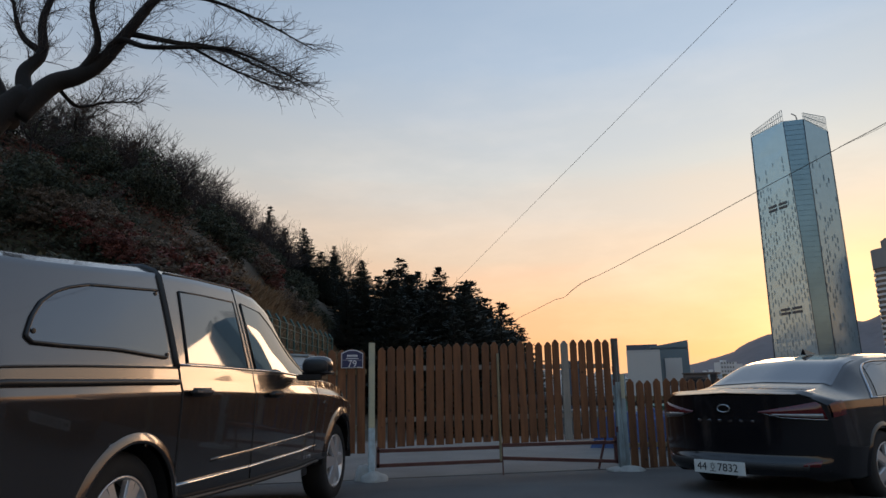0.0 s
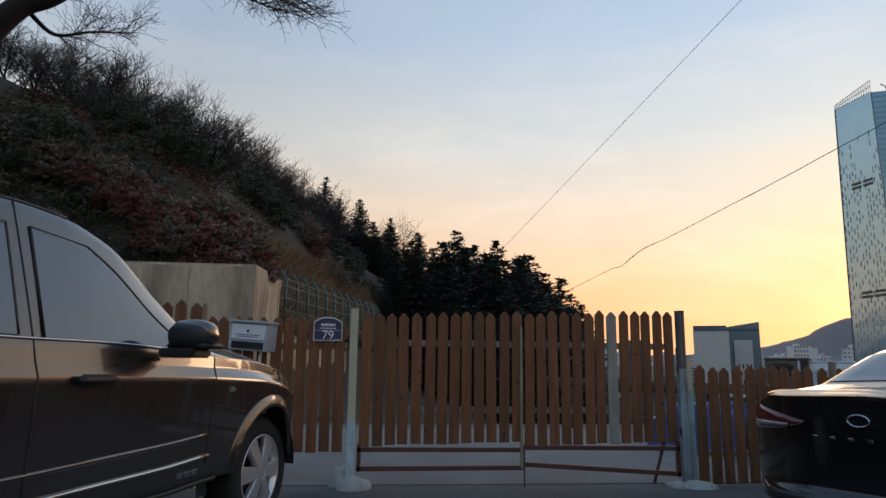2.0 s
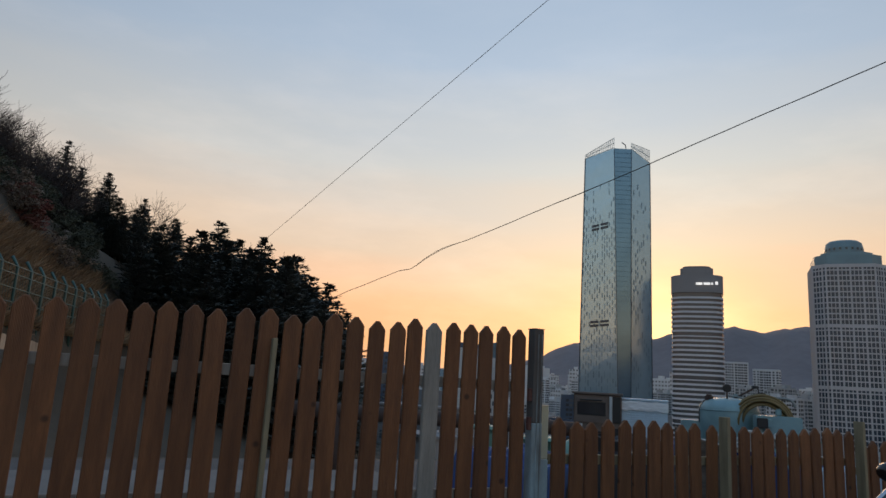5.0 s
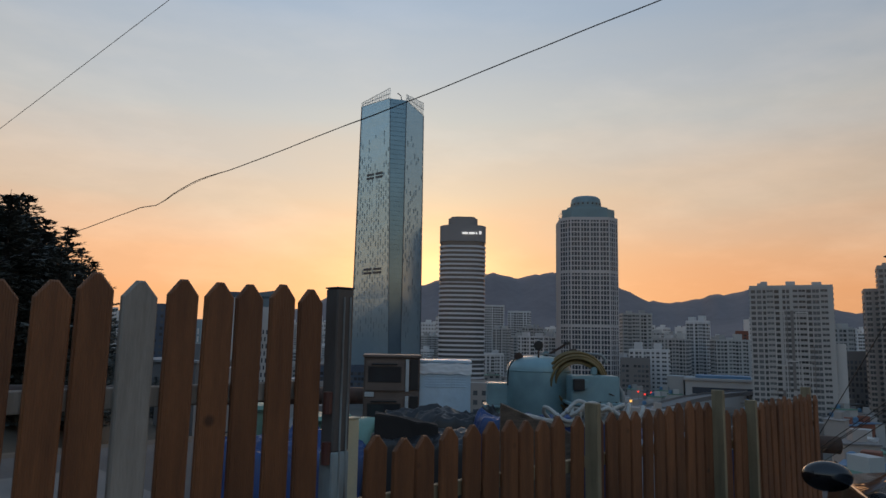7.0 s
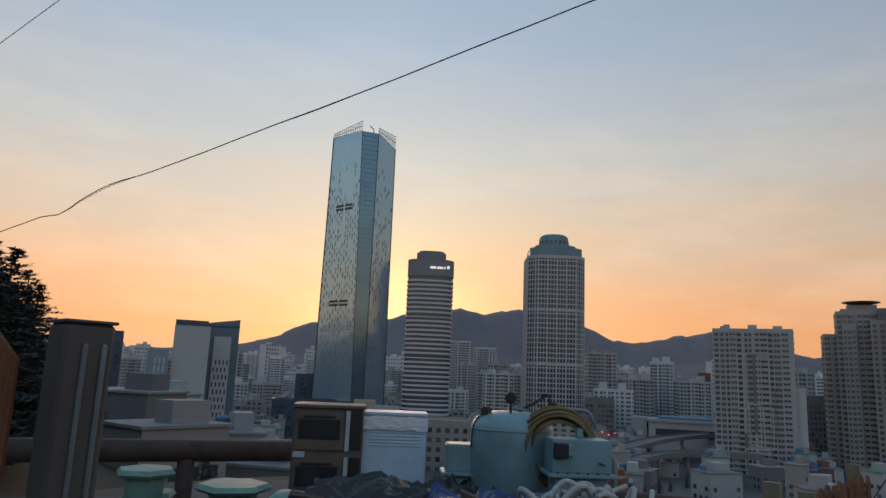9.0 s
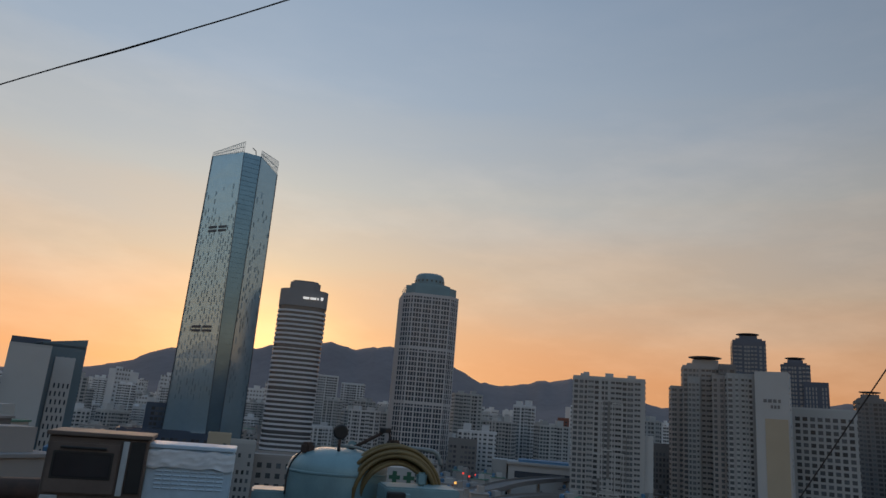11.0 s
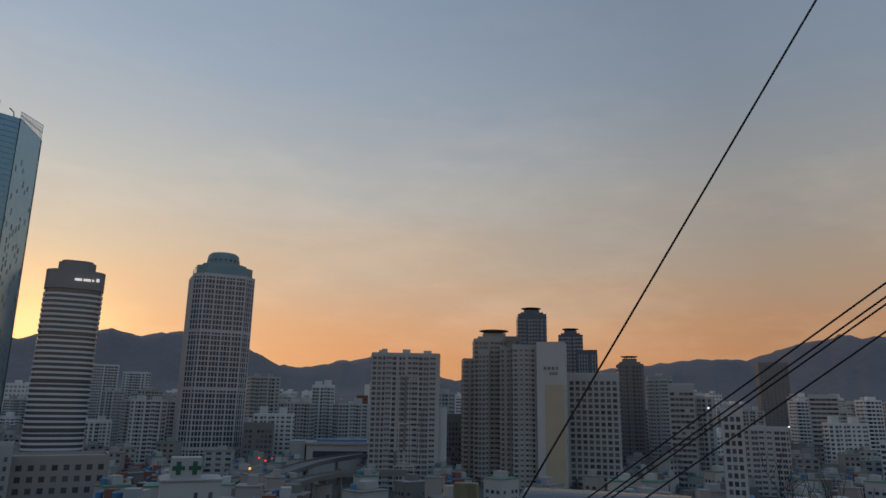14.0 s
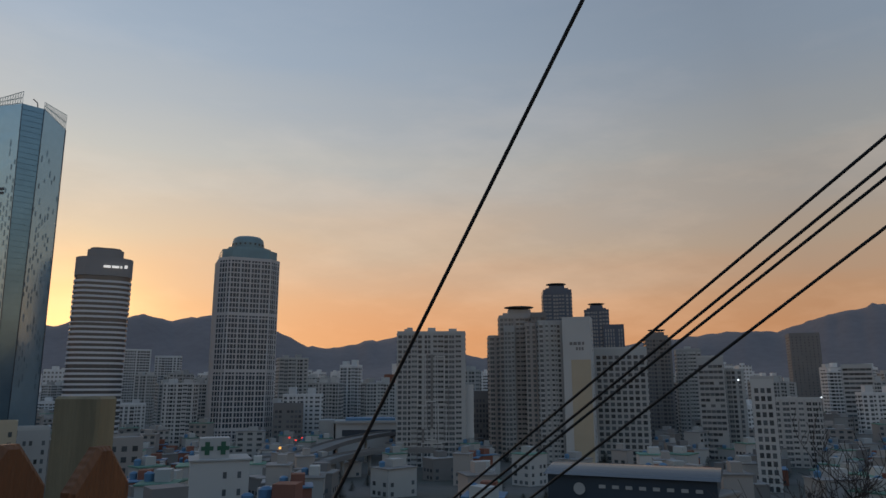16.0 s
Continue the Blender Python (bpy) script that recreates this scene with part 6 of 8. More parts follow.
    for k in range(6):
        y = 0.27 - 0.108 * k
        q = sh.cap_point(0.775, y / 0.86) + Vector((-0.008, 0, 0))
        part("badge_bar", bevel_box((q.x - 0.004, y - 0.016, q.z - 0.011), (q.x + 0.004, y + 0.016, q.z + 0.011), 0.002), CHROME, c)
    fin = bmesh.new()
    v = [fin.verts.new(p) for p in ((1.60, -0.03, 1.455), (1.60, 0.03, 1.455), (1.86, 0.022, 1.468), (1.86, -0.022, 1.468), (1.60, -0.004, 1.525), (1.60, 0.004, 1.525))]
    for q in ((0, 1, 2, 3), (0, 4, 5, 1), (1, 5, 2), (5, 4, 3, 2), (4, 0, 3)):
        fin.faces.new([v[i] for i in q])
    part("roof_fin", fin, CAR_BLACK, c, "shark-fin aerial")
    c.matrix_world = pose(3.827, 6.01, 0.09, 0, 0, 24.6) @ Matrix.Diagonal((1.07, 1.07, 1.0, 1))


sedan()


# ---- house-number sign and mailbox on the fence ----
SIGN_BLUE = material("navy_sign_enamel", (0.016, 0.028, 0.095), 0.35, scale=9, amount=0.2, fade=0.8)
SIGN_WHITE = material("white_sign_enamel", (0.72, 0.74, 0.76), 0.4, scale=9, amount=0.2, fade=0.85)
MAIL_GREY = material("pale_mailbox_enamel", (0.48, 0.52, 0.54), 0.45, 0.1, spots=(0.30, 0.32, 0.33), scale=6, amount=0.5, grain=0.08)


def house_sign():
    def plate(w, h, arch, t):
        bm = bmesh.new()
        pts = [(-w, -h), (w, -h), (w, h), (w * 0.55, h + arch * 0.75), (w * 0.3, h + arch), (-w * 0.3, h + arch), (-w * 0.55, h + arch * 0.75), (-w, h)]
        f = bm.faces.new([bm.verts.new((x, 0, z)) for x, z in pts])
        r = bmesh.ops.extrude_face_region(bm, geom=[f])
        for v in [g for g in r["geom"] if isinstance(g, bmesh.types.BMVert)]:
            v.co.y -= t
        bmesh.ops.recalc_face_normals(bm, faces=bm.faces[:])
        return bm

    s = tagged(empty("house_number_sign", pose(0.315, 9.585, 1.665, 0, 0, 6)), "navy blue enamel house-number sign with white 79", "sign")
    part("white_edge", plate(0.156, 0.105, 0.048, 0.008), SIGN_WHITE, s)
    bm = plate(0.147, 0.096, 0.045, 0.004)
    bm.transform(Matrix.Translation((0, -0.008, 0)))
    part("blue_field", bm, SIGN_BLUE, s)
    face = pose(0, -0.0125, 0, 90)
    text_part("numerals", "79", 0.135, SIGN_WHITE, s, face @ pose(0, -0.048, 0), 0.001)
    Boxes().add((-0.145, -0.0135, 0.006), (0.145, -0.012, 0.009)).part("rule_line", SIGN_WHITE, s)
    bars = Boxes()
    for k in range(6):
        bars.add((-0.075 + 0.026 * k, -0.0135, 0.055), (-0.055 + 0.026 * k, -0.012, 0.083))
    bars.part("small_writing", SIGN_WHITE, s, "small unreadable white lettering")["kind"] = "stuff"
    Boxes().add((-0.09, -0.0135, 0.026), (0.09, -0.012, 0.036)).part("writing_line", SIGN_WHITE, s)
    Boxes().add((0.07, -0.0135, -0.098), (0.13, -0.012, -0.090)).part("writing_line", SIGN_WHITE, s)


house_sign()


def mailbox():
    m = tagged(empty("mailbox", pose(-0.50, 9.60, 1.44, 0, 4, -22)), "pale grey steel mailbox with a clear window, tilted on the fence", "mailbox")
    part("case", bevel_box((-0.235, -0.10, 0.0), (0.235, 0.10, 0.30), 0.008, 2), MAIL_GREY, m)
    part("lid", bevel_box((-0.25, -0.135, 0.295), (0.25, 0.11, 0.325), 0.008, 2), MAIL_GREY, m, "overhanging lid")
    part("front_flap", bevel_box((-0.205, -0.112, 0.115), (0.205, -0.098, 0.28), 0.006), SIGN_WHITE, m)
    part("window", bevel_box((-0.195, -0.110, 0.02), (0.195, -0.098, 0.095), 0.004), OVEN_GLASS, m, "dark reading window")
    part("emblem", lathe([(0.0, 0), (0.016, 0), (0.016, 0.003), (0.0, 0.003)], 14, pose(0, -0.112, 0.21, 90)), SIGN_BLUE, m)
    Boxes().add((-0.15, -0.1135, 0.165), (0.15, -0.112, 0.172)).add((-0.12, -0.1135, 0.145), (0.12, -0.112, 0.152)).part("small_writing", SIGN_BLUE, m)
    for x in (-0.12, 0.12):
        part("bracket", bevel_box((x - 0.015, -0.02, -0.14), (x + 0.015, 0.0, 0.0), 0.003), SIGN_WHITE, m)


mailbox()

# ---- scrap and machinery on the ledge behind the low fence ----
TANK_TEAL = material("teal_tank_paint", (0.22, 0.36, 0.39), 0.4, 0.1, spots=(0.12, 0.20, 0.215), scale=3.5, amount=0.6, grain=0.08, bump=0.1)
CABINET = material("brown_laminate", (0.14, 0.105, 0.088), 0.55, scale=5, amount=0.5, grain=0.12)
SHEET = material("crumpled_white_sheet", (0.52, 0.65, 0.75), 0.4, spots=(0.40, 0.51, 0.60), scale=4, amount=0.6, bump=0.15, grain=0.1, grain_scale=18)
TARP_BLUE = material("blue_tarpaulin", (0.020, 0.058, 0.19), 0.38, spots=(0.007, 0.017, 0.055), scale=3, amount=0.7, grain=0.1)
CARTON = material("blackened_card", (0.020, 0.017, 0.016), 0.9, scale=5, amount=0.5, grain=0.1, bump=0.2)
TARP_DARK = material("dark_tarpaulin", (0.020, 0.020, 0.021), 0.42, scale=3, amount=0.6, grain=0.15)
ROPE = material("white_rope", (0.50, 0.50, 0.47), 0.85, spots=(0.3, 0.3, 0.28), scale=20, amount=0.6, grain=0.2, bump=0.5)
HOSE = material("yellow_hose", (0.20, 0.14, 0.05), 0.55, spots=(0.10, 0.075, 0.035), scale=8, amount=0.6)
HOSE_GREY = material("grey_hose", (0.22, 0.25, 0.25), 0.5, scale=8, amount=0.4)
RUST = material("rusty_iron", (0.075, 0.045, 0.035), 0.8, spots=(0.03, 0.025, 0.022), scale=9, amount=0.7, grain=0.2)
GREEN_CAST = material("pale_green_machine_paint", (0.17, 0.31, 0.25), 0.55, spots=(0.09, 0.17, 0.14), scale=5, amount=0.6, grain=0.1)
BOARD = material("splintered_board", (0.16, 0.125, 0.095), 0.9, spots=(0.07, 0.055, 0.045), scale=5, amount=0.8, grain=0.35, grain_scale=30, stretch=(1, 1, 5), bump=0.6)


def pressure_tank():
    t = tagged(empty("pressure_tank", pose(9.70, 12.66, 0, 0, 0, 0)), "teal painted pressure tank with domed top, gauge and pipework", "tank")
    r = 0.405
    prof = [(0.0, 0.30), (r * 0.7, 0.32), (r, 0.42), (r, 1.385), (r * 0.985, 1.43), (r * 0.90, 1.485), (r * 0.72, 1.53), (r * 0.4, 1.562), (0.0, 1.57)]
    part("shell", lathe(prof, 48), TANK_TEAL, t, smooth=True)
    part("weld_seam", lathe([(r, 1.375), (r + 0.006, 1.38), (r + 0.006, 1.392), (r, 1.397)], 48), TANK_TEAL, t)
    for a in (30, 150, 270):
        part("leg", bevel_box((0.30 * math.cos(radians(a)) - 0.04, 0.30 * math.sin(radians(a)) - 0.04, 0), (0.30 * math.cos(radians(a)) + 0.04, 0.30 * math.sin(radians(a)) + 0.04, 0.5), 0.006), TANK_TEAL, t)
    gx, gy = -0.16, -0.12
    tube("gauge_stem", [(gx, gy, 1.53), (gx, gy, 1.64)], 0.012, RUST, t)
    g = part("pressure_gauge", lathe([(0.0, -0.02), (0.055, -0.02), (0.06, 0.0), (0.055, 0.022), (0.0, 0.022)], 24, pose(gx, gy, 1.70, 90, 0, -43)), BLACK_PLASTIC, t, smooth=True)
    part("dial", lathe([(0.0, 0), (0.046, 0), (0.046, 0.003), (0.0, 0.003)], 20, pose(gx - 0.0, gy, 1.70, 90, 0, -43) @ pose(0, 0, 0.021)), TARP_DARK, g)
    tube("lever", [(0.02, -0.08, 1.56), (0.17, -0.26, 1.70), (0.20, -0.29, 1.735)], 0.014, RUST, t)
    part("lever_head", bevel_box((0.16, -0.33, 1.715), (0.24, -0.26, 1.755), 0.008), BLACK_PLASTIC, t)
    tube("pipe", smooth_line([(0.22, -0.31, 1.74), (0.235, -0.32, 1.68), (0.22, -0.30, 1.56)], 6), 0.008, BLACK_PLASTIC, t)
    tube("pipe", smooth_line([(gx, gy, 1.60), (0.02, -0.2, 1.58), (0.10, -0.30, 1.52), (0.26, -0.42, 1.53), (0.4, -0.5, 1.5)], 6), 0.011, HOSE_GREY, t)
    tube("cable", smooth_line([(-0.22, 0.1, 1.58), (-0.32, 0.16, 1.5), (-0.36, 0.2, 1.38), (-0.37, 0.2, 1.2)], 6), 0.008, BLACK_PLASTIC, t)
    part("valve", bevel_box((-0.30, 0.08, 1.50), (-0.20, 0.17, 1.60), 0.02, 2), RUST, t)
    part("lifting_eye", lathe([(0.02, 0), (0.045, 0), (0.045, 0.02), (0.02, 0.02), (0.02, 0)], 14, pose(0.12, -0.02, 1.585, 90, 0, -43), False), TANK_TEAL, t)
    part("valve", bevel_box((0.30, -0.32, 1.54), (0.40, -0.24, 1.66), 0.012, 2), RUST, t)
    tube("pipe", smooth_line([(0.38, -0.30, 1.60), (0.52, -0.44, 1.60), (0.62, -0.54, 1.58), (0.66, -0.58, 1.48)], 6), 0.02, HOSE_GREY, t)
    tube("side_pipe", smooth_line([(0.20, -0.36, 1.20), (0.26, -0.42, 1.15), (0.30, -0.44, 0.95)], 5), 0.014, BLACK_PLASTIC, t)


pressure_tank()


def steel_box(name, label, x, y, rz, w, d, h, z, bolts=6):
    b = tagged(empty(name, pose(x, y, z, 0, 0, rz)), label, "machine box", "teal machine boxes")
    part("case", bevel_box((-w / 2, -d / 2, 0), (w / 2, d / 2, h), 0.012, 2), TANK_TEAL, b)
    part("flange", bevel_box((-w / 2 - 0.04, -d / 2 - 0.04, -0.035), (w / 2 + 0.04, d / 2 + 0.04, 0.0), 0.006), TANK_TEAL, b)
    for k in range(bolts):
        part("bolt", lathe([(0.0, 0.012), (0.011, 0.012), (0.011, 0.0)][::-1], 6, pose(-w / 2 + w * (k + 0.5) / bolts, -d / 2 - 0.022, 0.0)), RUST, b)
    part("stand", bevel_box((-w / 2 + 0.03, -d / 2 + 0.03, -z), (w / 2 - 0.03, d / 2 - 0.03, -0.035), 0.01), TANK_TEAL, b)
    return b


bx = steel_box("machine_box", "teal steel machine box with bolted flange and black switch", 9.72, 11.88, -44, 0.56, 0.36, 0.30, 1.06)
part("switch_box", bevel_box((-0.27, -0.25, 0.14), (-0.14, -0.18, 0.27), 0.008), BLACK_PLASTIC, bx)
part("switch_cover", bevel_box((-0.14, -0.23, 0.16), (-0.10, -0.18, 0.26), 0.004), TANK_TEAL, bx)
tube("tap", [(0.16, -0.18, 0.1), (0.16, -0.23, 0.1), (0.2, -0.23, 0.085)], 0.008, RUST, bx)
part("lug", bevel_box((-0.02, -0.02, 0.30), (0.06, 0.01, 0.40), 0.015, 2), TANK_TEAL, bx)
tube("hose", smooth_line([(0.27, 0.05, 0.2), (0.36, 0.05, 0.1), (0.36, 0.02, -0.1), (0.30, 0.0, -0.25)], 6), 0.03, HOSE_GREY, bx)
sb = steel_box("machine_box", "small teal steel machine box streaked with grime", 9.47, 13.0, -44, 0.5, 0.3, 0.27, 0.95, 0)
part("end_plate", bevel_box((0.27, -0.2, -0.04), (0.29, 0.16, 0.29), 0.004), TANK_TEAL, sb)

coil = tagged(empty("hose_coil", pose(9.79, 12.16, 1.25, 8, 0, -44)), "coil of yellow-brown rubber hose hung beside the tank", "hose")
rnd = random.Random(3)
for k in range(18):
    r0, off = 0.36 - 0.022 * (k % 5) + rnd.uniform(-0.02, 0.02), 0.05 * (k // 5) - 0.06 + rnd.uniform(-0.02, 0.02)
    pts = [(r0 * math.cos(a), off + 0.012 * math.sin(3 * a + k), r0 * math.sin(a)) for a in [2 * math.pi * i / 36 for i in range(37)]]
    tube("hose_loop", pts, 0.017, HOSE, coil, n=6)


def drape(name, label, mat, x, y, z, w, d, h, rz, seed, fold=0.12, category="tarpaulin", base=0.0, group="draped tarpaulins"):
    """A sheet crumpled over a heap: an uneven mound with folds that hangs to the ground at its rim."""
    n = 84
    verts, faces = [], []
    rn = random.Random(seed)
    o = Vector((rn.uniform(-50, 50), rn.uniform(-50, 50), 0))
    for j in range(n + 1):
        for i in range(n + 1):
            u, v = 2 * i / n - 1, 2 * j / n - 1
            rim = max(abs(u), abs(v))
            edge = step(1.0, 0.72, rim)
            q = Vector((u * w, v * d, 0)) * 1.7 + o
            warp = q + 0.35 * noise.noise_vector(q * 0.9)
            crease = sum(a * (1 - 2.4 * abs(noise.noise(warp * k + Vector((k, 1, 0))))) for a, k in ((0.60, 0.7), (0.34, 1.4), (0.13, 2.6), (0.05, 5.0)))
            f = fold * (0.8 * noise.noise(q * 0.5) + crease - 0.35)
            zz = (h * (0.82 + f / max(0.2, h))) * edge + base
            verts.append((u * w / 2 * (1 + 0.06 * noise.noise(q + Vector((9, 0, 0)))), v * d / 2 * (1 + 0.06 * noise.noise(q + Vector((0, 9, 0)))), zz))
    for j in range(n):
        for i in range(n):
            k = j * (n + 1) + i
            faces.append((k, k + 1, k + n + 2, k + n + 1))
    ob = pydata(name, verts, faces, mat, smooth=True)
    ob.matrix_world = pose(x, y, z, 0, 0, rz)
    tagged(ob, label, category, group)


drape("tarpaulin", "dark grey tarpaulin heaped over scrap", TARP_DARK, 8.25, 12.95, 0, 1.7, 1.1, 1.02, -44, 1, 0.16)
drape("tarpaulin", "black tarpaulin sagging beside the cabinet", TARP_DARK, 9.15, 12.75, 0, 1.1, 0.8, 0.98, -44, 2, 0.2)
drape("tarpaulin", "bright blue crumpled tarpaulin behind the fence", TARP_BLUE, 8.55, 11.75, 0, 1.7, 0.9, 1.12, -44, 3, 0.14)
drape("tarpaulin", "bright blue crumpled tarpaulin behind the fence", TARP_BLUE, 9.6, 10.9, 0, 1.5, 0.9, 0.86, -44, 4, 0.12)
drape("tarpaulin", "large blue tarpaulin over heaped machinery", TARP_BLUE, 6.6, 13.45, 0, 2.0, 1.3, 0.74, -30, 5, 0.2)
drape("sack", "grey plastic sack slumped behind the fence", SHEET, 9.2, 10.55, 0, 0.9, 0.5, 1.0, -44, 7, 0.1, "sack")
drape("sack", "dark sack slumped behind the fence", TARP_DARK, 7.2, 12.1, 0, 1.3, 0.7, 0.98, -44, 8, 0.1, "sack")

ropes = []
rnd = random.Random(8)
for k in range(12):
    cx, cy = rnd.uniform(-0.28, 0.32), rnd.uniform(-0.14, 0.14)
    a0, rr = rnd.uniform(0, 6), rnd.uniform(0.08, 0.22)
    pts = [(cx + rr * math.cos(a0 + 0.5 * i), cy + 0.7 * rr * math.sin(a0 + 0.5 * i), 0.04 + 0.06 * math.sin(1.2 * i + k) + 0.010 * k) for i in range(rnd.randint(7, 13))]
    ropes.append(tube_data(smooth_line(pts, 5), 0.019, n=7))
ropes.append(tube_data(smooth_line([(-0.9, -0.25, -0.2), (-0.82, -0.2, 0.0), (-0.65, -0.1, 0.08), (-0.4, 0, 0.03), (-0.2, 0, 0.02)], 6), 0.024, n=7))
rope = pydata("rope", *join_data(ropes), ROPE, smooth=True)
rope.matrix_world = pose(8.25, 10.95, 0.99, 0, 0, -44)
tagged(rope, "thick white rope tangled in loose loops over tarpaulin", "rope")
bm = bevel_box((-0.36, -0.02, 0), (0.36, 0.02, 1.17), 0.002)
bmesh.ops.subdivide_edges(bm, edges=bm.edges[:], cuts=9, use_grid_fill=True)
for v in bm.verts:
    tear = 0.05 * noise.noise(Vector((v.co.x * 5, 3, 0))) + 0.035 * noise.noise(Vector((v.co.x * 30, 5, 0))) - 0.34 * (v.co.x + 0.18)
    v.co.z += tear * max(0.0, (v.co.z - 0.6) / 0.52)
    v.co.y += 0.035 * noise.noise(Vector((v.co.x * 12, v.co.y * 4, v.co.z * 3))) + 0.012 * noise.noise(Vector((v.co.x * 40, 0, v.co.z * 9)))
board = part("broken_board", bm, BOARD)
board.matrix_world = pose(7.55, 11.02, 0, 8, 0, -40)
tagged(board, "splintered grey-brown board leaning upright", "board")
bm = bevel_box((-0.30, -0.09, 0), (0.30, 0.09, 1.02), 0.010, 2)
bmesh.ops.subdivide_edges(bm, edges=bm.edges[:], cuts=5, use_grid_fill=True)
for v in bm.verts:
    v.co.z += (-0.26 * (v.co.x + 0.1) + 0.03 * noise.noise(Vector((v.co.x * 6, v.co.y * 9, 4)))) * max(0.0, v.co.z - 0.3)
    v.co.y += 0.10 * (v.co.z - 0.5) + 0.02 * noise.noise(Vector((v.co.x * 4, 2, v.co.z * 4)))
board = part("dark_carton", bm, CARTON)
board.matrix_world = pose(7.08, 12.22, 0, 0, 0, -40)
tagged(board, "dark cardboard box standing behind the fence", "box")


def oven_cabinet():
    c = tagged(empty("oven_cabinet", pose(8.78, 14.45, 0, 0, 0, -40)), "brown two-tier oven cabinet with dark windows, weathered", "cabinet")
    w, d = 0.74, 0.6
    part("carcass", bevel_box((-w / 2, -d / 2 + 0.03, 0.45), (w / 2, d / 2, 1.50), 0.01), CABINET, c)
    part("top", bevel_box((-w / 2 - 0.02, -d / 2, 1.50), (w / 2 + 0.02, d / 2 + 0.01, 1.535), 0.006), CABINET, c)
    for z in (1.06, 0.58):
        dr = part("oven_door", bevel_box((-w / 2 + 0.02, -d / 2 + 0.0, z), (w / 2 - 0.20, -d / 2 + 0.028, z + 0.40), 0.012, 2), CABINET, c)
        part("oven_window", bevel_box((-w / 2 + 0.07, -d / 2 - 0.008, z + 0.13), (w / 2 - 0.26, -d / 2 + 0.0, z + 0.31), 0.006, 3), OVEN_GLASS, dr, "dark glass oven window")
        part("window_frame", bevel_box((-w / 2 + 0.055, -d / 2 - 0.004, z + 0.115), (w / 2 - 0.245, -d / 2 + 0.0, z + 0.325), 0.003, 2), BLACK_PLASTIC, dr)
        part("oven_handle", bevel_box((-w / 2 + 0.10, -d / 2 - 0.03, z + 0.345), (w / 2 - 0.30, -d / 2 - 0.012, z + 0.365), 0.006), BLACK_PLASTIC, dr)
        part("pale_stile", bevel_box((w / 2 - 0.19, -d / 2 + 0.005, z), (w / 2 - 0.145, -d / 2 + 0.029, z + 0.42), 0.004), MAIL_GREY, c)
        part("control_recess", bevel_box((w / 2 - 0.13, -d / 2 + 0.012, z + 0.02), (w / 2 - 0.02, -d / 2 + 0.03, z + 0.42), 0.004), BLACK_PLASTIC, c)
    part("label_plate", bevel_box((-w / 2 + 0.02, -d / 2 - 0.004, 0.99), (-w / 2 + 0.14, -d / 2 + 0.03, 1.05), 0.003), MAIL_GREY, c)
    part("white_drawer", bevel_box((-w / 2, -d / 2 + 0.01, 0.0), (w / 2, d / 2, 0.448), 0.01), SHEET, c, "white lower appliance under the ovens")


oven_cabinet()
b = tagged(empty("white_panel", pose(9.36, 14.02, 0, 0, 0, -43)), "white sheet-metal appliance panel with louvres and crumpled film", "panel")
part("panel", bevel_box((-0.35, -0.24, 0.2), (0.35, 0.24, 1.44), 0.015, 2), SHEET, b)
part("lid", bevel_box((-0.36, -0.25, 1.44), (0.36, 0.25, 1.475), 0.006), SHEET, b)
part("leg", bevel_box((-0.33, -0.22, 0), (0.33, 0.22, 0.2), 0.01), BLACK_PLASTIC, b)
for r in range(7):
    for k in range(8):
        part("louvre", bevel_box((-0.26 + 0.07 * k, -0.252, 1.12 + 0.034 * r), (-0.205 + 0.07 * k, -0.24, 1.132 + 0.034 * r), 0.003), SHEET, b)
bm = bmesh.new()
bmesh.ops.create_grid(bm, x_segments=30, y_segments=10, size=1)
for v in bm.verts:
    v.co = Vector((v.co.x * 0.36, -0.262 - 0.02 * abs(noise.noise(v.co * 4)), 1.36 + v.co.y * 0.07 + 0.03 * noise.noise(Vector((v.co.x * 3, 2, 0)))))
part("plastic_film", bm, SIGN_WHITE, b, "crumpled clear film under the lid", True)

for k, (x, y, z, s, rz) in enumerate(((6.9, 14.7, 0.88, 0.5, 10), (7.45, 14.1, 0.78, 0.62, 30), (7.1, 15.0, 0.62, 0.45, 50), (7.75, 14.7, 0.7, 0.4, 5))):
    g = tagged(empty("pump_casing", pose(x, y, 0, 0, 0, rz)), "pale green cast machine casing with a flat six-sided cover", "machine", "green pump casings")
    part("cover", lathe([(0.0, z), (s * 0.5, z), (s * 0.56, z + 0.03), (s * 0.5, z + 0.07), (0, z + 0.08)], 6), GREEN_CAST, g)
    part("column", lathe([(s * 0.32, 0), (s * 0.28, z * 0.6), (s * 0.36, z)], 16), GREEN_CAST, g)
drum = part("green_coil", lathe([(0.16, -0.14), (0.30, -0.14), (0.33, -0.1), (0.33, 0.1), (0.30, 0.14), (0.16, 0.14), (0.16, -0.14)], 32, None, False), GREEN_CAST, smooth=True)
drum.matrix_world = pose(7.55, 13.35, 0.55, 90, 0, 20)
tagged(drum, "pale green round machine drum lying on its side", "drum")
stand = part("drum_stand", bevel_box((-0.25, -0.2, 0), (0.25, 0.2, 0.3), 0.01), RUST)
stand.matrix_world = pose(7.55, 13.35, 0, 0, 0, 20)
tagged(stand, "rusty steel stand under a machine drum", "stand")


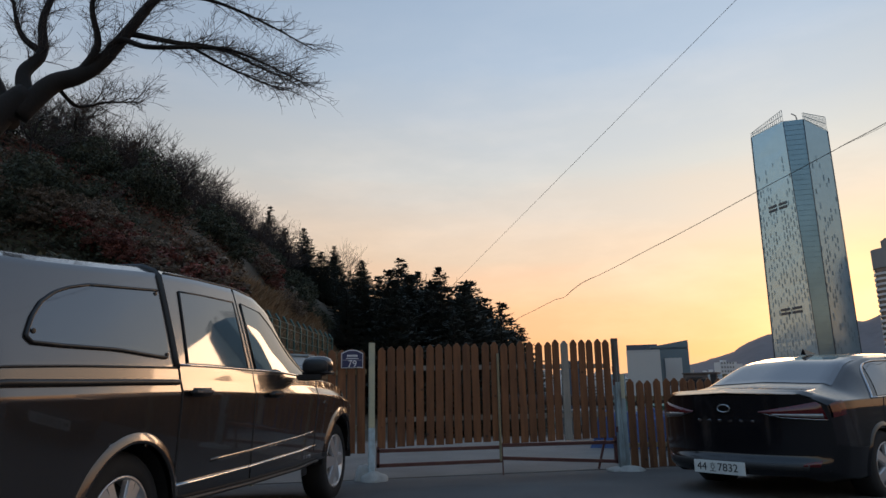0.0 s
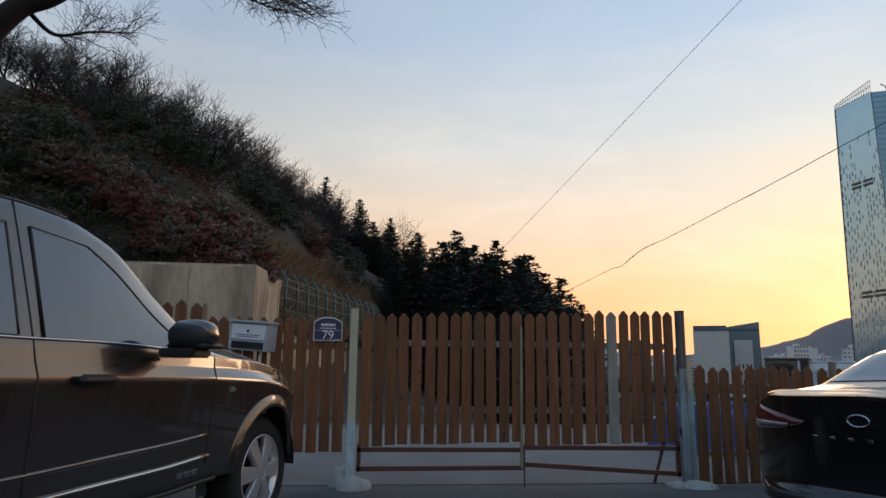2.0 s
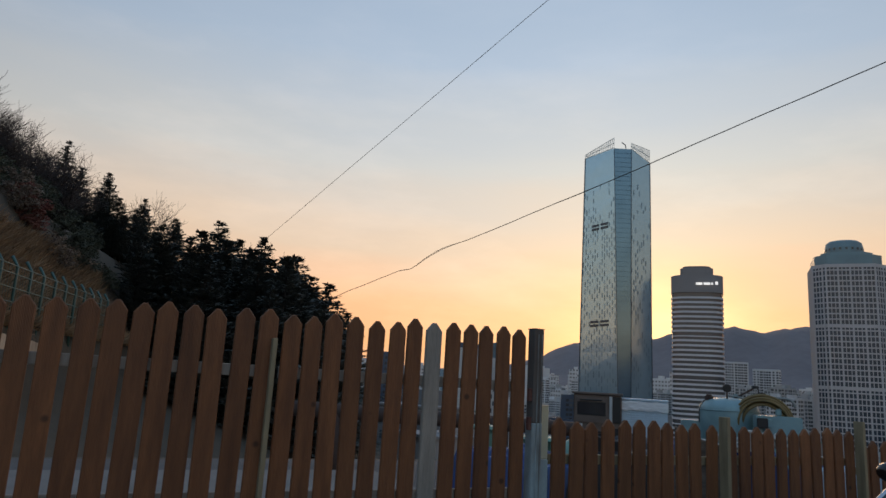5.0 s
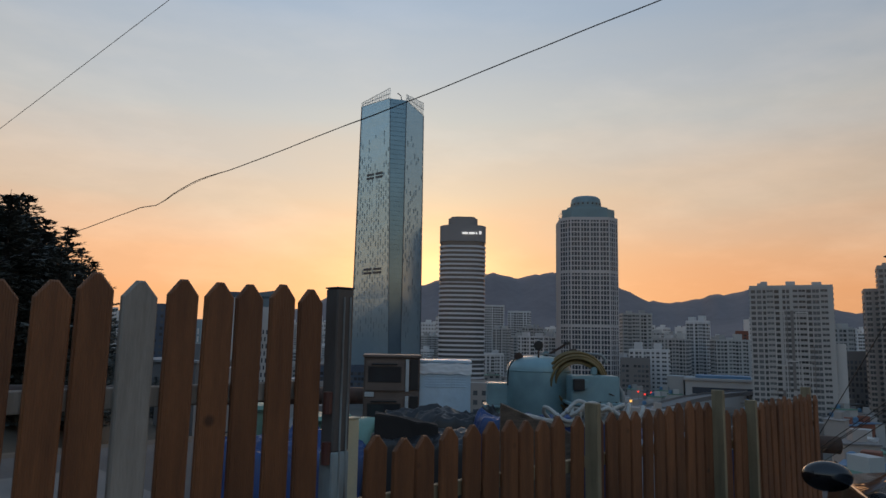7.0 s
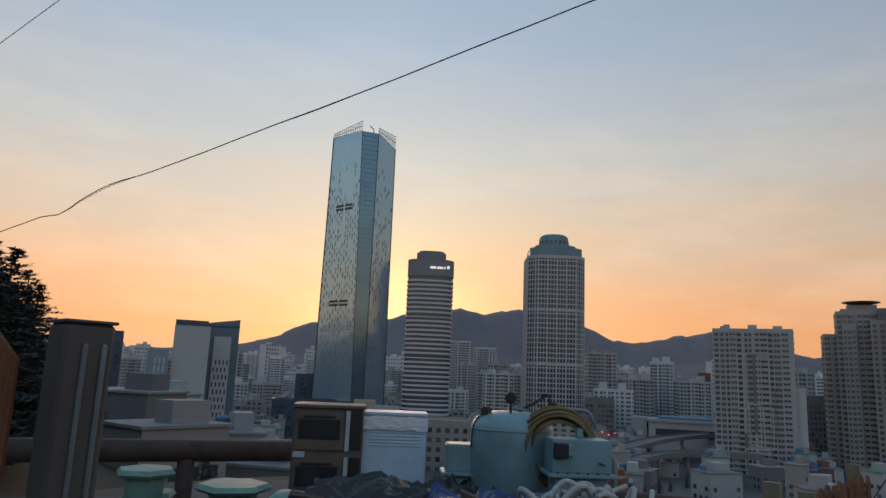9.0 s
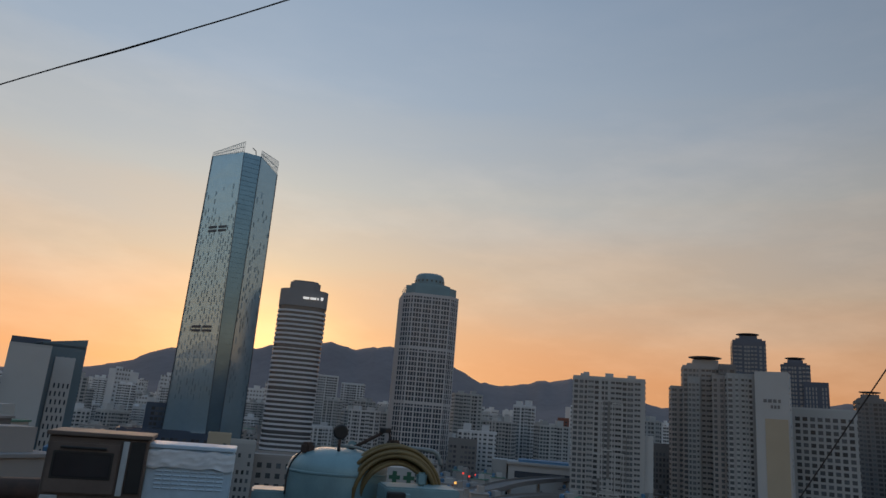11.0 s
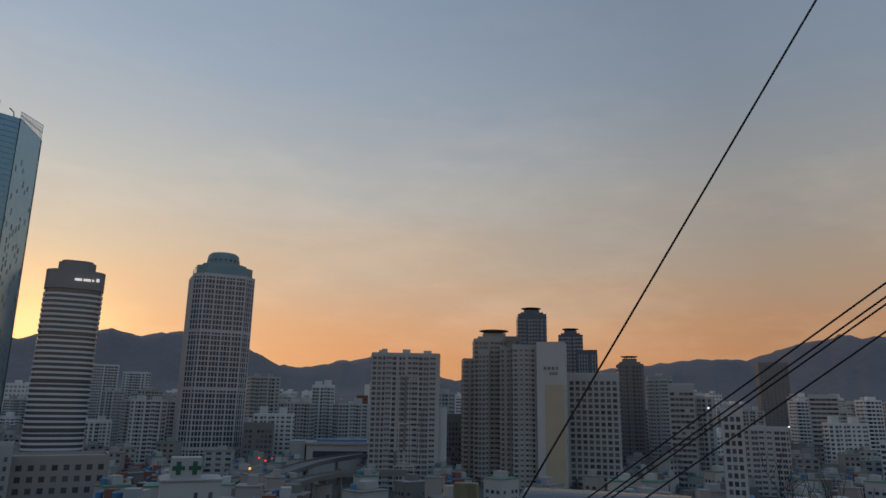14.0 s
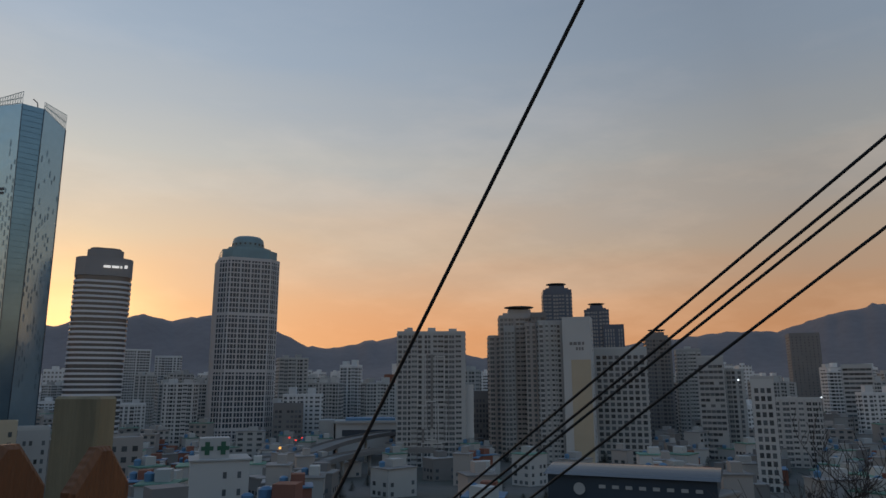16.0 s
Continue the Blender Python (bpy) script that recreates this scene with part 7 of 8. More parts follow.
def beam(label, pts, r, posts):
    b = tagged(empty("pipe_rail"), label, "rail", "dark pipe rails")
    tube("pipe", pts, r, RUST, b, n=10)
    for x, y, z in posts:
        tube("support", [(x, y, ground_z(x, y) - 0.3), (x, y, z)], r * 0.8, RUST, b)


beam("thick dark rusty pipe on stub posts at the ledge", [(4.5, 17.2, 0.98), (10.6, 15.6, 0.82)], 0.13, ((8.1, 16.26, 0.86), (5.2, 17.0, 0.94), (10.4, 15.65, 0.8)))
beam("thick dark rusty pipe on stub posts at the ledge", [(10.9, 13.6, 0.55), (13.4, 10.3, 0.40)], 0.12, ((11.2, 13.2, 0.5), (13.2, 10.55, 0.4)))

# ---- retaining wall and green mesh fence below the hill ----
bm = bmesh.new()
prof = [(-26.0, 4.05), (-18.0, 4.0), (-10.0, 4.0), (-2.75, 3.99)]
front = [bm.verts.new((x, 20.7, -0.5)) for x, z in prof] + [bm.verts.new((x, 20.7, z)) for x, z in prof[::-1]]
f = bm.faces.new(front)
r = bmesh.ops.extrude_face_region(bm, geom=[f])
for v in [g for g in r["geom"] if isinstance(g, bmesh.types.BMVert)]:
    v.co.y += 0.35
bmesh.ops.recalc_face_normals(bm, faces=bm.faces[:])
part("wall_retaining_front", bm, WALL_CONC)
for x1 in (-2.76, -4.16, -5.90, -7.68, -9.46, -11.24, -13.02, -14.80):
    x0 = x1 - (1.38 if x1 > -3 else 1.725 if x1 > -5 else 1.765)
    part("concrete_panel", bevel_box((x0, 20.672, -0.45), (x1, 20.705, 3.93), 0.012, 1), WALL_CONC, bpy.data.objects["wall_retaining_front"])
tagged(bpy.data.objects["wall_retaining_front"], "stained pale concrete retaining wall", "wall", kind="structure")
bm = bmesh.new()
n = 26
side = []
for face_x in (-2.40, -2.75):
    rowv = []
    for k in range(n + 1):
        y = 20.7 + 6.9 * k / n
        top = 3.99 + 0.42 * k / n
        for j in range(9):
            z = -0.8 + (top + 0.8) * j / 8
            rough = 0.12 * noise.noise(Vector((y * 1.3, z * 1.3, 5))) * step(0, 0.8, k / n * 3) if face_x > -2.6 else 0
            rowv.append(bm.verts.new((face_x + rough - 0.25 * (y - 20.7) / 6.9, y, z)))
    side.append(rowv)
for k in range(n):
    for j in range(8):
        a = k * 9 + j
        bm.faces.new((side[0][a], side[0][a + 9], side[0][a + 10], side[0][a + 1]))
    a = k * 9 + 8
    bm.faces.new((side[0][a], side[0][a + 9], side[1][a + 9], side[1][a]))
for rows in ((0,), (n,)):
    k = rows[0]
    for j in range(8):
        a = k * 9 + j
        bm.faces.new((side[0][a], side[0][a + 1], side[1][a + 1], side[1][a]))
bmesh.ops.recalc_face_normals(bm, faces=bm.faces[:])
part("wall_retaining_side", bm, WALL_CONC)
tagged(bpy.data.objects["wall_retaining_side"], "crumbling concrete retaining wall return", "wall", kind="structure")

bm = bmesh.new()
rows = []
for k in range(31):
    y = 27.6 + 9.0 * k / 30
    top = 2.55 - 0.5 * k / 30 + 0.05 * noise.noise(Vector((y, 0, 0)))
    x = hill_edge(y) - 0.2 + 0.05 * noise.noise(Vector((0, y * 2, 0)))
    rows.append([bm.verts.new(p) for p in ((x, y, -2.5), (x, y, top), (x - 0.3, y, top), (x - 0.3, y, -2.5))])
for a, b in zip(rows, rows[1:]):
    for j in range(3):
        bm.faces.new((a[j], b[j], b[j + 1], a[j + 1]))
bm.faces.new(rows[0])
bm.faces.new(rows[-1][::-1])
part("wall_below_fence", bm, WALL_CONC)
tagged(bpy.data.objects["wall_below_fence"], "stained concrete wall at the foot of the bank", "wall", kind="structure")
yard = part("yard_slab", bevel_box((-4.3, 9.78, -0.06), (5.9, 16.9, 0.012), 0.005), YARD)
tagged(yard, "pale poured concrete yard behind the gate", "paving", kind="structure")

gf = tagged(empty("mesh_fence"), "green painted steel fence with cranked posts below the bank", "fence")
line = [(hill_edge(27.8 + 1.25 * k) - 0.45, 27.8 + 1.25 * k, 2.75) for k in range(14)]
for x, y, z in line:
    tube("fence_post", [(x, y, ground_z(x, y) - 0.5), (x, y, z + 1.9), (x - 0.22, y + 0.05, z + 2.25)], 0.055, GREEN_STEEL, gf, n=6)
for f_ in (0.1, 0.35, 0.6, 0.85, 1.0):
    tube("fence_rail", [(x, y - 0.06, z + 1.9 * f_) for x, y, z in line], 0.022, GREEN_STEEL, gf, n=4)
mesh_wires = []
for (x, y, z), (x2, y2, z2) in zip(line, line[1:]):
    for k in range(6):
        t = k / 6
        mesh_wires.append(tube_data([(x + (x2 - x) * t, y + (y2 - y) * t, z - 1.6), (x + (x2 - x) * t, y + (y2 - y) * t, z + 1.9)], 0.007, n=3))
pydata("fence_mesh", *join_data(mesh_wires), GREEN_STEEL, gf)["kind"] = "stuff"


# ---- trees and undergrowth on the hill ----
def grow(items, p, d, length, r, depth, rnd, spread, up, kids, seg=3, floor_r=0.006):
    """One branch and, at its joints, its side branches: tapered tubes gathered into items by depth."""
    pts = [p]
    q, dd = p.copy(), d.copy()
    for k in range(seg):
        dd = (dd + Vector((rnd.uniform(-1, 1), rnd.uniform(-1, 1), rnd.uniform(-1, 1))) * 0.22 + Vector((0, 0, up))).normalized()
        q = q + dd * (length / seg)
        pts.append(q.copy())
    r1 = max(floor_r, r * 0.55)
    items[depth].append(tube_data(pts, r, r1, 7 if r > 0.06 else (5 if r > 0.02 else 3)))
    if depth == 0:
        return
    n = kids[depth]
    for k in range(n):
        t = 0.35 + 0.65 * (k + rnd.random() * 0.6) / n
        i = min(seg - 1, int(t * seg))
        base = pts[i].lerp(pts[i + 1], min(1, t * seg - i))
        axis = Vector((rnd.uniform(-1, 1), rnd.uniform(-1, 1), rnd.uniform(-0.35, 1))).normalized()
        nd = (dd * (1 - spread) + axis * spread).normalized()
        grow(items, base, nd, length * rnd.uniform(0.5, 0.78), max(floor_r, r * rnd.uniform(0.42, 0.6)), depth - 1, rnd, spread, up, kids, seg, floor_r)
    grow(items, pts[-1], dd, length * 0.7, r1, depth - 1, rnd, spread, up, kids, seg, floor_r)


def bare_tree(label, height, r, depth, kids, seed, spread=0.55, up=0.05, trunk_share=0.3, floor_r=0.006, lean=(0, 0), name="bare_tree"):
    rnd = random.Random(seed)
    t = tagged(empty(name), label, "tree", "bare winter trees")
    items = [[] for _ in range(depth + 1)]
    d = Vector((lean[0], lean[1], 1)).normalized()
    grow(items, Vector((0, 0, -0.4)), d, height * trunk_share, r, depth, rnd, spread, up, kids, 4, floor_r)
    pydata("trunk", *join_data(items[depth]), BARK, t, smooth=True)
    pydata("limb_growth", *join_data(items[depth - 1] + (items[depth - 2] if depth > 2 else [])), BARK, t, smooth=True)["kind"] = "stuff"
    rest = [i for k in range(max(0, depth - 2)) for i in items[k]]
    if rest:
        pydata("twig_growth", *join_data(rest), TWIG, t)["kind"] = "stuff"
    return t


def leaf_mass(centres, size, per, rnd, flat=0.6):
    """Many small leaf blades in tufts round the given centres."""
    v, f = [], []
    for c, rad in centres:
        for _ in range(per):
            d = Vector((rnd.gauss(0, 1), rnd.gauss(0, 1), rnd.gauss(0, 1)))
            d = d.normalized() * rad * rnd.uniform(0.55, 1.05)
            p = Vector(c) + Vector((d.x, d.y, d.z * flat))
            a = Vector((rnd.uniform(-1, 1), rnd.uniform(-1, 1), rnd.uniform(-0.6, 0.6))).normalized() * size * rnd.uniform(0.6, 1.4)
            b = a.cross(Vector((rnd.uniform(-1, 1), rnd.uniform(-1, 1), rnd.uniform(-1, 1)))).normalized() * size * rnd.uniform(0.25, 0.5)
            k = len(v)
            v += [tuple(p - a), tuple(p + b), tuple(p + a), tuple(p - b)]
            f.append((k, k + 1, k + 2, k + 3))
    return v, f


def shrub(label, mat, w, h, seed, size=0.09, tufts=60, per=55):
    rnd = random.Random(seed)
    s = tagged(empty("shrub"), label, "shrub", "hillside shrubs")
    centres, stems = [], []
    for k in range(tufts):
        a, q = rnd.uniform(0, 2 * math.pi), math.sqrt(rnd.random())
        z = h * rnd.uniform(0.1, 1.0) * (1 - 0.55 * q * q)
        c = (w / 2 * q * math.cos(a), w / 2 * q * math.sin(a), z)
        centres.append((c, rnd.uniform(0.16, 0.34) * (w / 2) ** 0.5))
        if k % 3 == 0:
            stems.append(tube_data([(c[0] * 0.15, c[1] * 0.15, -0.3), (c[0] * 0.6, c[1] * 0.6, z * 0.6), c], 0.02, 0.006, 4))
    pydata("stem_growth", *join_data(stems), BARK, s)["kind"] = "stuff"
    pydata("foliage", *leaf_mass(centres, size, per, rnd), mat, s)["kind"] = "stuff"
    return s


def conifer(height, seed):
    """A cedar: a thin leader, whorls of level boughs of uneven reach with lifted tips, and gaps of sky between the tiers."""
    rnd = random.Random(seed)
    t = tagged(empty("conifer"), "dark evergreen conifer with layered spreading boughs", "tree", "conifers on the ridge")
    tube("trunk", [(0, 0, -1.0), (0.06, 0, height * 0.5), (0, 0.03, height * 0.985)], height * 0.016, BARK, t, n=7, r1=0.02)
    v, f = [], []
    z, boughs = height * 0.08, []
    while z < height * 0.985:
        tt = z / height
        boughs.append((z, tt))
        z += height * rnd.uniform(0.022, 0.045) * (1.15 - 0.55 * tt)
    for z, tt in boughs:
        tier = rnd.uniform(0.72, 1.2)
        for q in range(rnd.choice((5, 6, 7)) if tt < 0.9 else 4):
            a = rnd.uniform(0, 2 * math.pi)
            reach = height * 0.30 * (1 - tt) ** 0.75 * tier * rnd.uniform(0.55, 1.15) + 0.10
            out, side = Vector((math.cos(a), math.sin(a), 0)), Vector((-math.sin(a), math.cos(a), 0))
            droop, lift = rnd.uniform(0.05, 0.22), rnd.uniform(0.12, 0.32)
            m = max(3, int(reach * 5.5))
            for i in range(m):
                u = (i + 0.7) / m
                c = out * reach * u + Vector((0, 0, z + reach * (0.06 * math.sin(u * 3) - droop * u + lift * u ** 3)))
                wd = 0.30 * reach * math.sin(min(1.0, u * 1.5 + 0.1) * math.pi * 0.62) * (1.05 - u) + 0.05
                for _ in range(5):
                    p = c + side * rnd.uniform(-wd, wd) + Vector((0, 0, rnd.uniform(-0.07, 0.07)))
                    L = rnd.uniform(0.10, 0.26)
                    dd = (out * rnd.uniform(0.4, 1) + side * rnd.uniform(-0.8, 0.8) + Vector((0, 0, rnd.uniform(-0.25, 0.6)))).normalized() * L
                    bb = dd.cross(Vector((rnd.uniform(-0.6, 0.6), rnd.uniform(-0.6, 0.6), 1))).normalized() * L * 0.30
                    j = len(v)
                    v += [tuple(p - dd * 0.5), tuple(p + bb), tuple(p + dd), tuple(p - bb)]
                    f.append((j, j + 1, j + 2, j + 3))
    pydata("crown", v, f, CONIFER, t)["kind"] = "stuff"
    return t


def put_top(ob, native, b, dist, up, rz, wide=1.0):
    """A copy sized so that its tip stands at an elevation angle as seen from the lane."""
    x, y = 0.63 + dist * math.sin(radians(b)), 1.39 + dist * math.cos(radians(b))
    base = ground_z(x, y)
    s = (1.33 + dist * math.tan(radians(up)) - base) / native
    copy_thing(ob, pose(x, y, base, 0, 0, rz) @ Matrix.Diagonal((s * wide, s * wide, s, 1)))


rnd = random.Random(31)
cons = [conifer(10.0, 40 + k) for k in range(5)]
SKYLINE = [(-5.5, 13.0), (-3, 13.26), (-1.1, 12.7), (1.4, 11.3), (3.7, 10.7), (6.9, 10.9), (8.5, 9.7), (10.5, 10.1), (12.8, 9.0), (14.2, 7.4), (15.6, 7.07), (16.6, 5.6), (17.3, 4.7)]
for b, up in SKYLINE:
    put_top(rnd.choice(cons), 10.0, b, rnd.uniform(78, 92), up + 0.55, rnd.uniform(0, 360), rnd.uniform(1.15, 1.5))
for k in range(150):
    b = rnd.uniform(-9.5, 17.0)
    up = float(np.interp(b, [q[0] for q in SKYLINE], [q[1] for q in SKYLINE]))
    put_top(rnd.choice(cons), 10.0, b, rnd.uniform(52, 76), up * rnd.uniform(0.5, 1.0) - 0.1, rnd.uniform(0, 360), rnd.uniform(1.2, 1.65))
for k in range(60):
    b = rnd.uniform(-9.5, 4)
    up = float(np.interp(b, [q[0] for q in SKYLINE], [q[1] for q in SKYLINE]))
    put_top(rnd.choice(cons), 10.0, b, rnd.uniform(60, 84), up * rnd.uniform(0.74, 0.97), rnd.uniform(0, 360), rnd.uniform(1.2, 1.6))
for k, ob in enumerate(cons):
    x, y = -6 + 4.5 * k, 92 + 3 * k
    ob.matrix_world = pose(x, y, ground_z(x, y), 0, 0, 70 * k)

thin = [bare_tree("slender bare winter tree with fine grey-brown twigs", 6.0, 0.06, 4, (0, 4, 4, 4, 4), 60 + k, 0.62, 0.05, 0.32, 0.006) for k in range(4)]
THIN_H = sum(max(v.co.z for c in t.children for v in c.data.vertices) for t in thin) / 4
LEFT = [(-42, 27), (-30, 25.5), (-24.6, 23.6), (-20.6, 23.3), (-17.5, 21.6), (-14.7, 18.9), (-11.6, 17.9), (-8.7, 16.4), (-7.8, 15.2), (-4.9, 14.3), (-3, 13)]
for k in range(104):
    b = -44 + 41 * ((k + rnd.random()) / 104) ** 0.40
    up = float(np.interp(b, [q[0] for q in LEFT], [q[1] for q in LEFT]))
    dist = float(np.interp(b, (-40, -20, -3), (27, 34, 58))) * rnd.uniform(0.9, 1.2)
    put_top(rnd.choice(thin), THIN_H, b, dist, up * rnd.uniform(0.90, 1.05) * (0.98 if b < -17 else 1.06), rnd.uniform(0, 360), rnd.uniform(1.0, 1.4))
for b, dist, up in ((1.9, 95, 13.45), (9.4, 98, 10.6), (12.0, 98, 9.9), (-0.5, 94, 12.6)):
    put_top(rnd.choice(thin), THIN_H, b, dist, up, rnd.uniform(0, 360), 0.9)
for k, ob in enumerate(thin):
    x, y = -20 + 1.5 * k, 24 + 4 * k
    ob.matrix_world = pose(x, y, ground_z(x, y), 0, 0, 50 * k)

bushes = [(shrub("dense dark evergreen shrub on the bank", SHRUB_GREEN, 2.6, 2.2, 80), 2.2), (shrub("russet-leaved shrub on the bank", SHRUB_RED, 2.2, 1.7, 81), 1.7),
          (shrub("dull brown-leaved winter shrub on the bank", SHRUB_DULL, 2.4, 2.0, 82), 2.0), (shrub("russet-leaved shrub on the bank", SHRUB_RED, 2.6, 2.0, 83), 2.0),
          (shrub("dense dark evergreen shrub on the bank", SHRUB_GREEN, 3.0, 2.6, 84), 2.6), (shrub("dull brown-leaved winter shrub on the bank", SHRUB_DULL, 2.8, 2.3, 85), 2.3)]
# how many shrubs stand on the near bank, over the retaining wall and on the far bank: count, y from, y to, depth from, depth to
for count, y0, y1, d0, d1 in ((112, 2, 20, -0.7, 4.6), (44, 21.35, 22.3, 0.5, 6.0), (58, 22.3, 25.4, 0.9, 7.5), (66, 25.5, 52, 2.7, 11)):
    for k in range(count):
        y = rnd.uniform(y0, y1)
        d = d0 + (d1 - d0) * ((k + rnd.random()) / count if y0 == 21.35 else rnd.random())
        if 25 < y < 27:
            d = max(d, 1.0)
        x = hill_edge(y) - d
        red = noise.noise(Vector((x * 0.16, y * 0.16, 2.0))) - (0.25 if y > 27 else 0.0)
        pick = bushes[rnd.choice((1, 3, 1, 2, 5)) if red > 0.08 else (rnd.choice((0, 4)) if red < -0.12 else rnd.choice((2, 5, 2, 0)))][0]
        s = rnd.uniform(0.75, 1.25) * (0.62 if d > 2.2 and y < 26 else 1.1)
        if y < 22.3 and y0 > 21:
            s = rnd.uniform(0.36, 0.52)
        if y > 25.5:
            s *= 0.68
        copy_thing(pick, pose(x, y, ground_z(x, y) - 0.15, 0, 0, rnd.uniform(0, 360)) @ Matrix.Diagonal((s, s, s * rnd.uniform(0.8, 1.1), 1)))
for k, (ob, h) in enumerate(bushes):
    x, y = -9.5 - 0.8 * k, 8 + 3.0 * k
    ob.matrix_world = pose(x, y, ground_z(x, y) - 0.1, 0, 0, 60 * k)

# brambles and fallen leaves covering the soil of the slope
for name, mat, label, pick in (("undergrowth", SHRUB_RED, "low russet brambles covering the slope", 0), ("undergrowth", SHRUB_DULL, "fallen brown leaves and dry stalks on the slope", 1), ("undergrowth", SHRUB_GREEN, "low evergreen ivy on the slope", 2)):
    heaps = []
    while len(heaps) < 2300:
        y = rnd.uniform(2, 20.2) if rnd.random() < 0.3 else rnd.choice((21.1 + 16 * rnd.random() ** 1.5, rnd.uniform(21.05, 21.7), rnd.uniform(26.5, 31)))
        d = rnd.uniform(0.3, 11 if y > 20.5 else 6)
        x = hill_edge(y) - d
        kind_ = noise.noise(Vector((x * 0.22, y * 0.22, 9.0))) + rnd.gauss(0, 0.22)
        if (0 if kind_ > 0.1 else 1 if kind_ > -0.16 else 2) == pick:
            heaps.append(((x, y, ground_z(x, y) + 0.04), rnd.uniform(0.25, 0.48)))
    tagged(pydata(name, *leaf_mass(heaps, 0.075, 16, rnd, 0.7), mat), label, "undergrowth", kind="stuff")

# dry grass hanging over the cut bank above the mesh fence
v, f = [], []
for k in range(34000):
    y = 26.5 + 24 * rnd.random() ** 1.2
    d = rnd.uniform(0.4, 3.4)
    x = hill_edge(y) - d
    z = ground_z(x, y)
    L = rnd.uniform(0.4, 1.15)
    a = Vector((x, y, z - 0.05))
    tip = a + Vector((rnd.uniform(0.0, 0.7) * L, rnd.uniform(-0.5, 0.3) * L, L * rnd.uniform(0.2, 0.7)))
    s = Vector((rnd.uniform(-1, 1), rnd.uniform(-1, 1), 0)).normalized() * 0.045
    j = len(v)
    v += [tuple(a - s), tuple(a + s), tuple(tip)]
    f.append((j, j + 1, j + 2))
tagged(pydata("bank_grass", v, f, DRY_GRASS), "long dry straw-coloured grass hanging over the bank", "grass", kind="stuff")


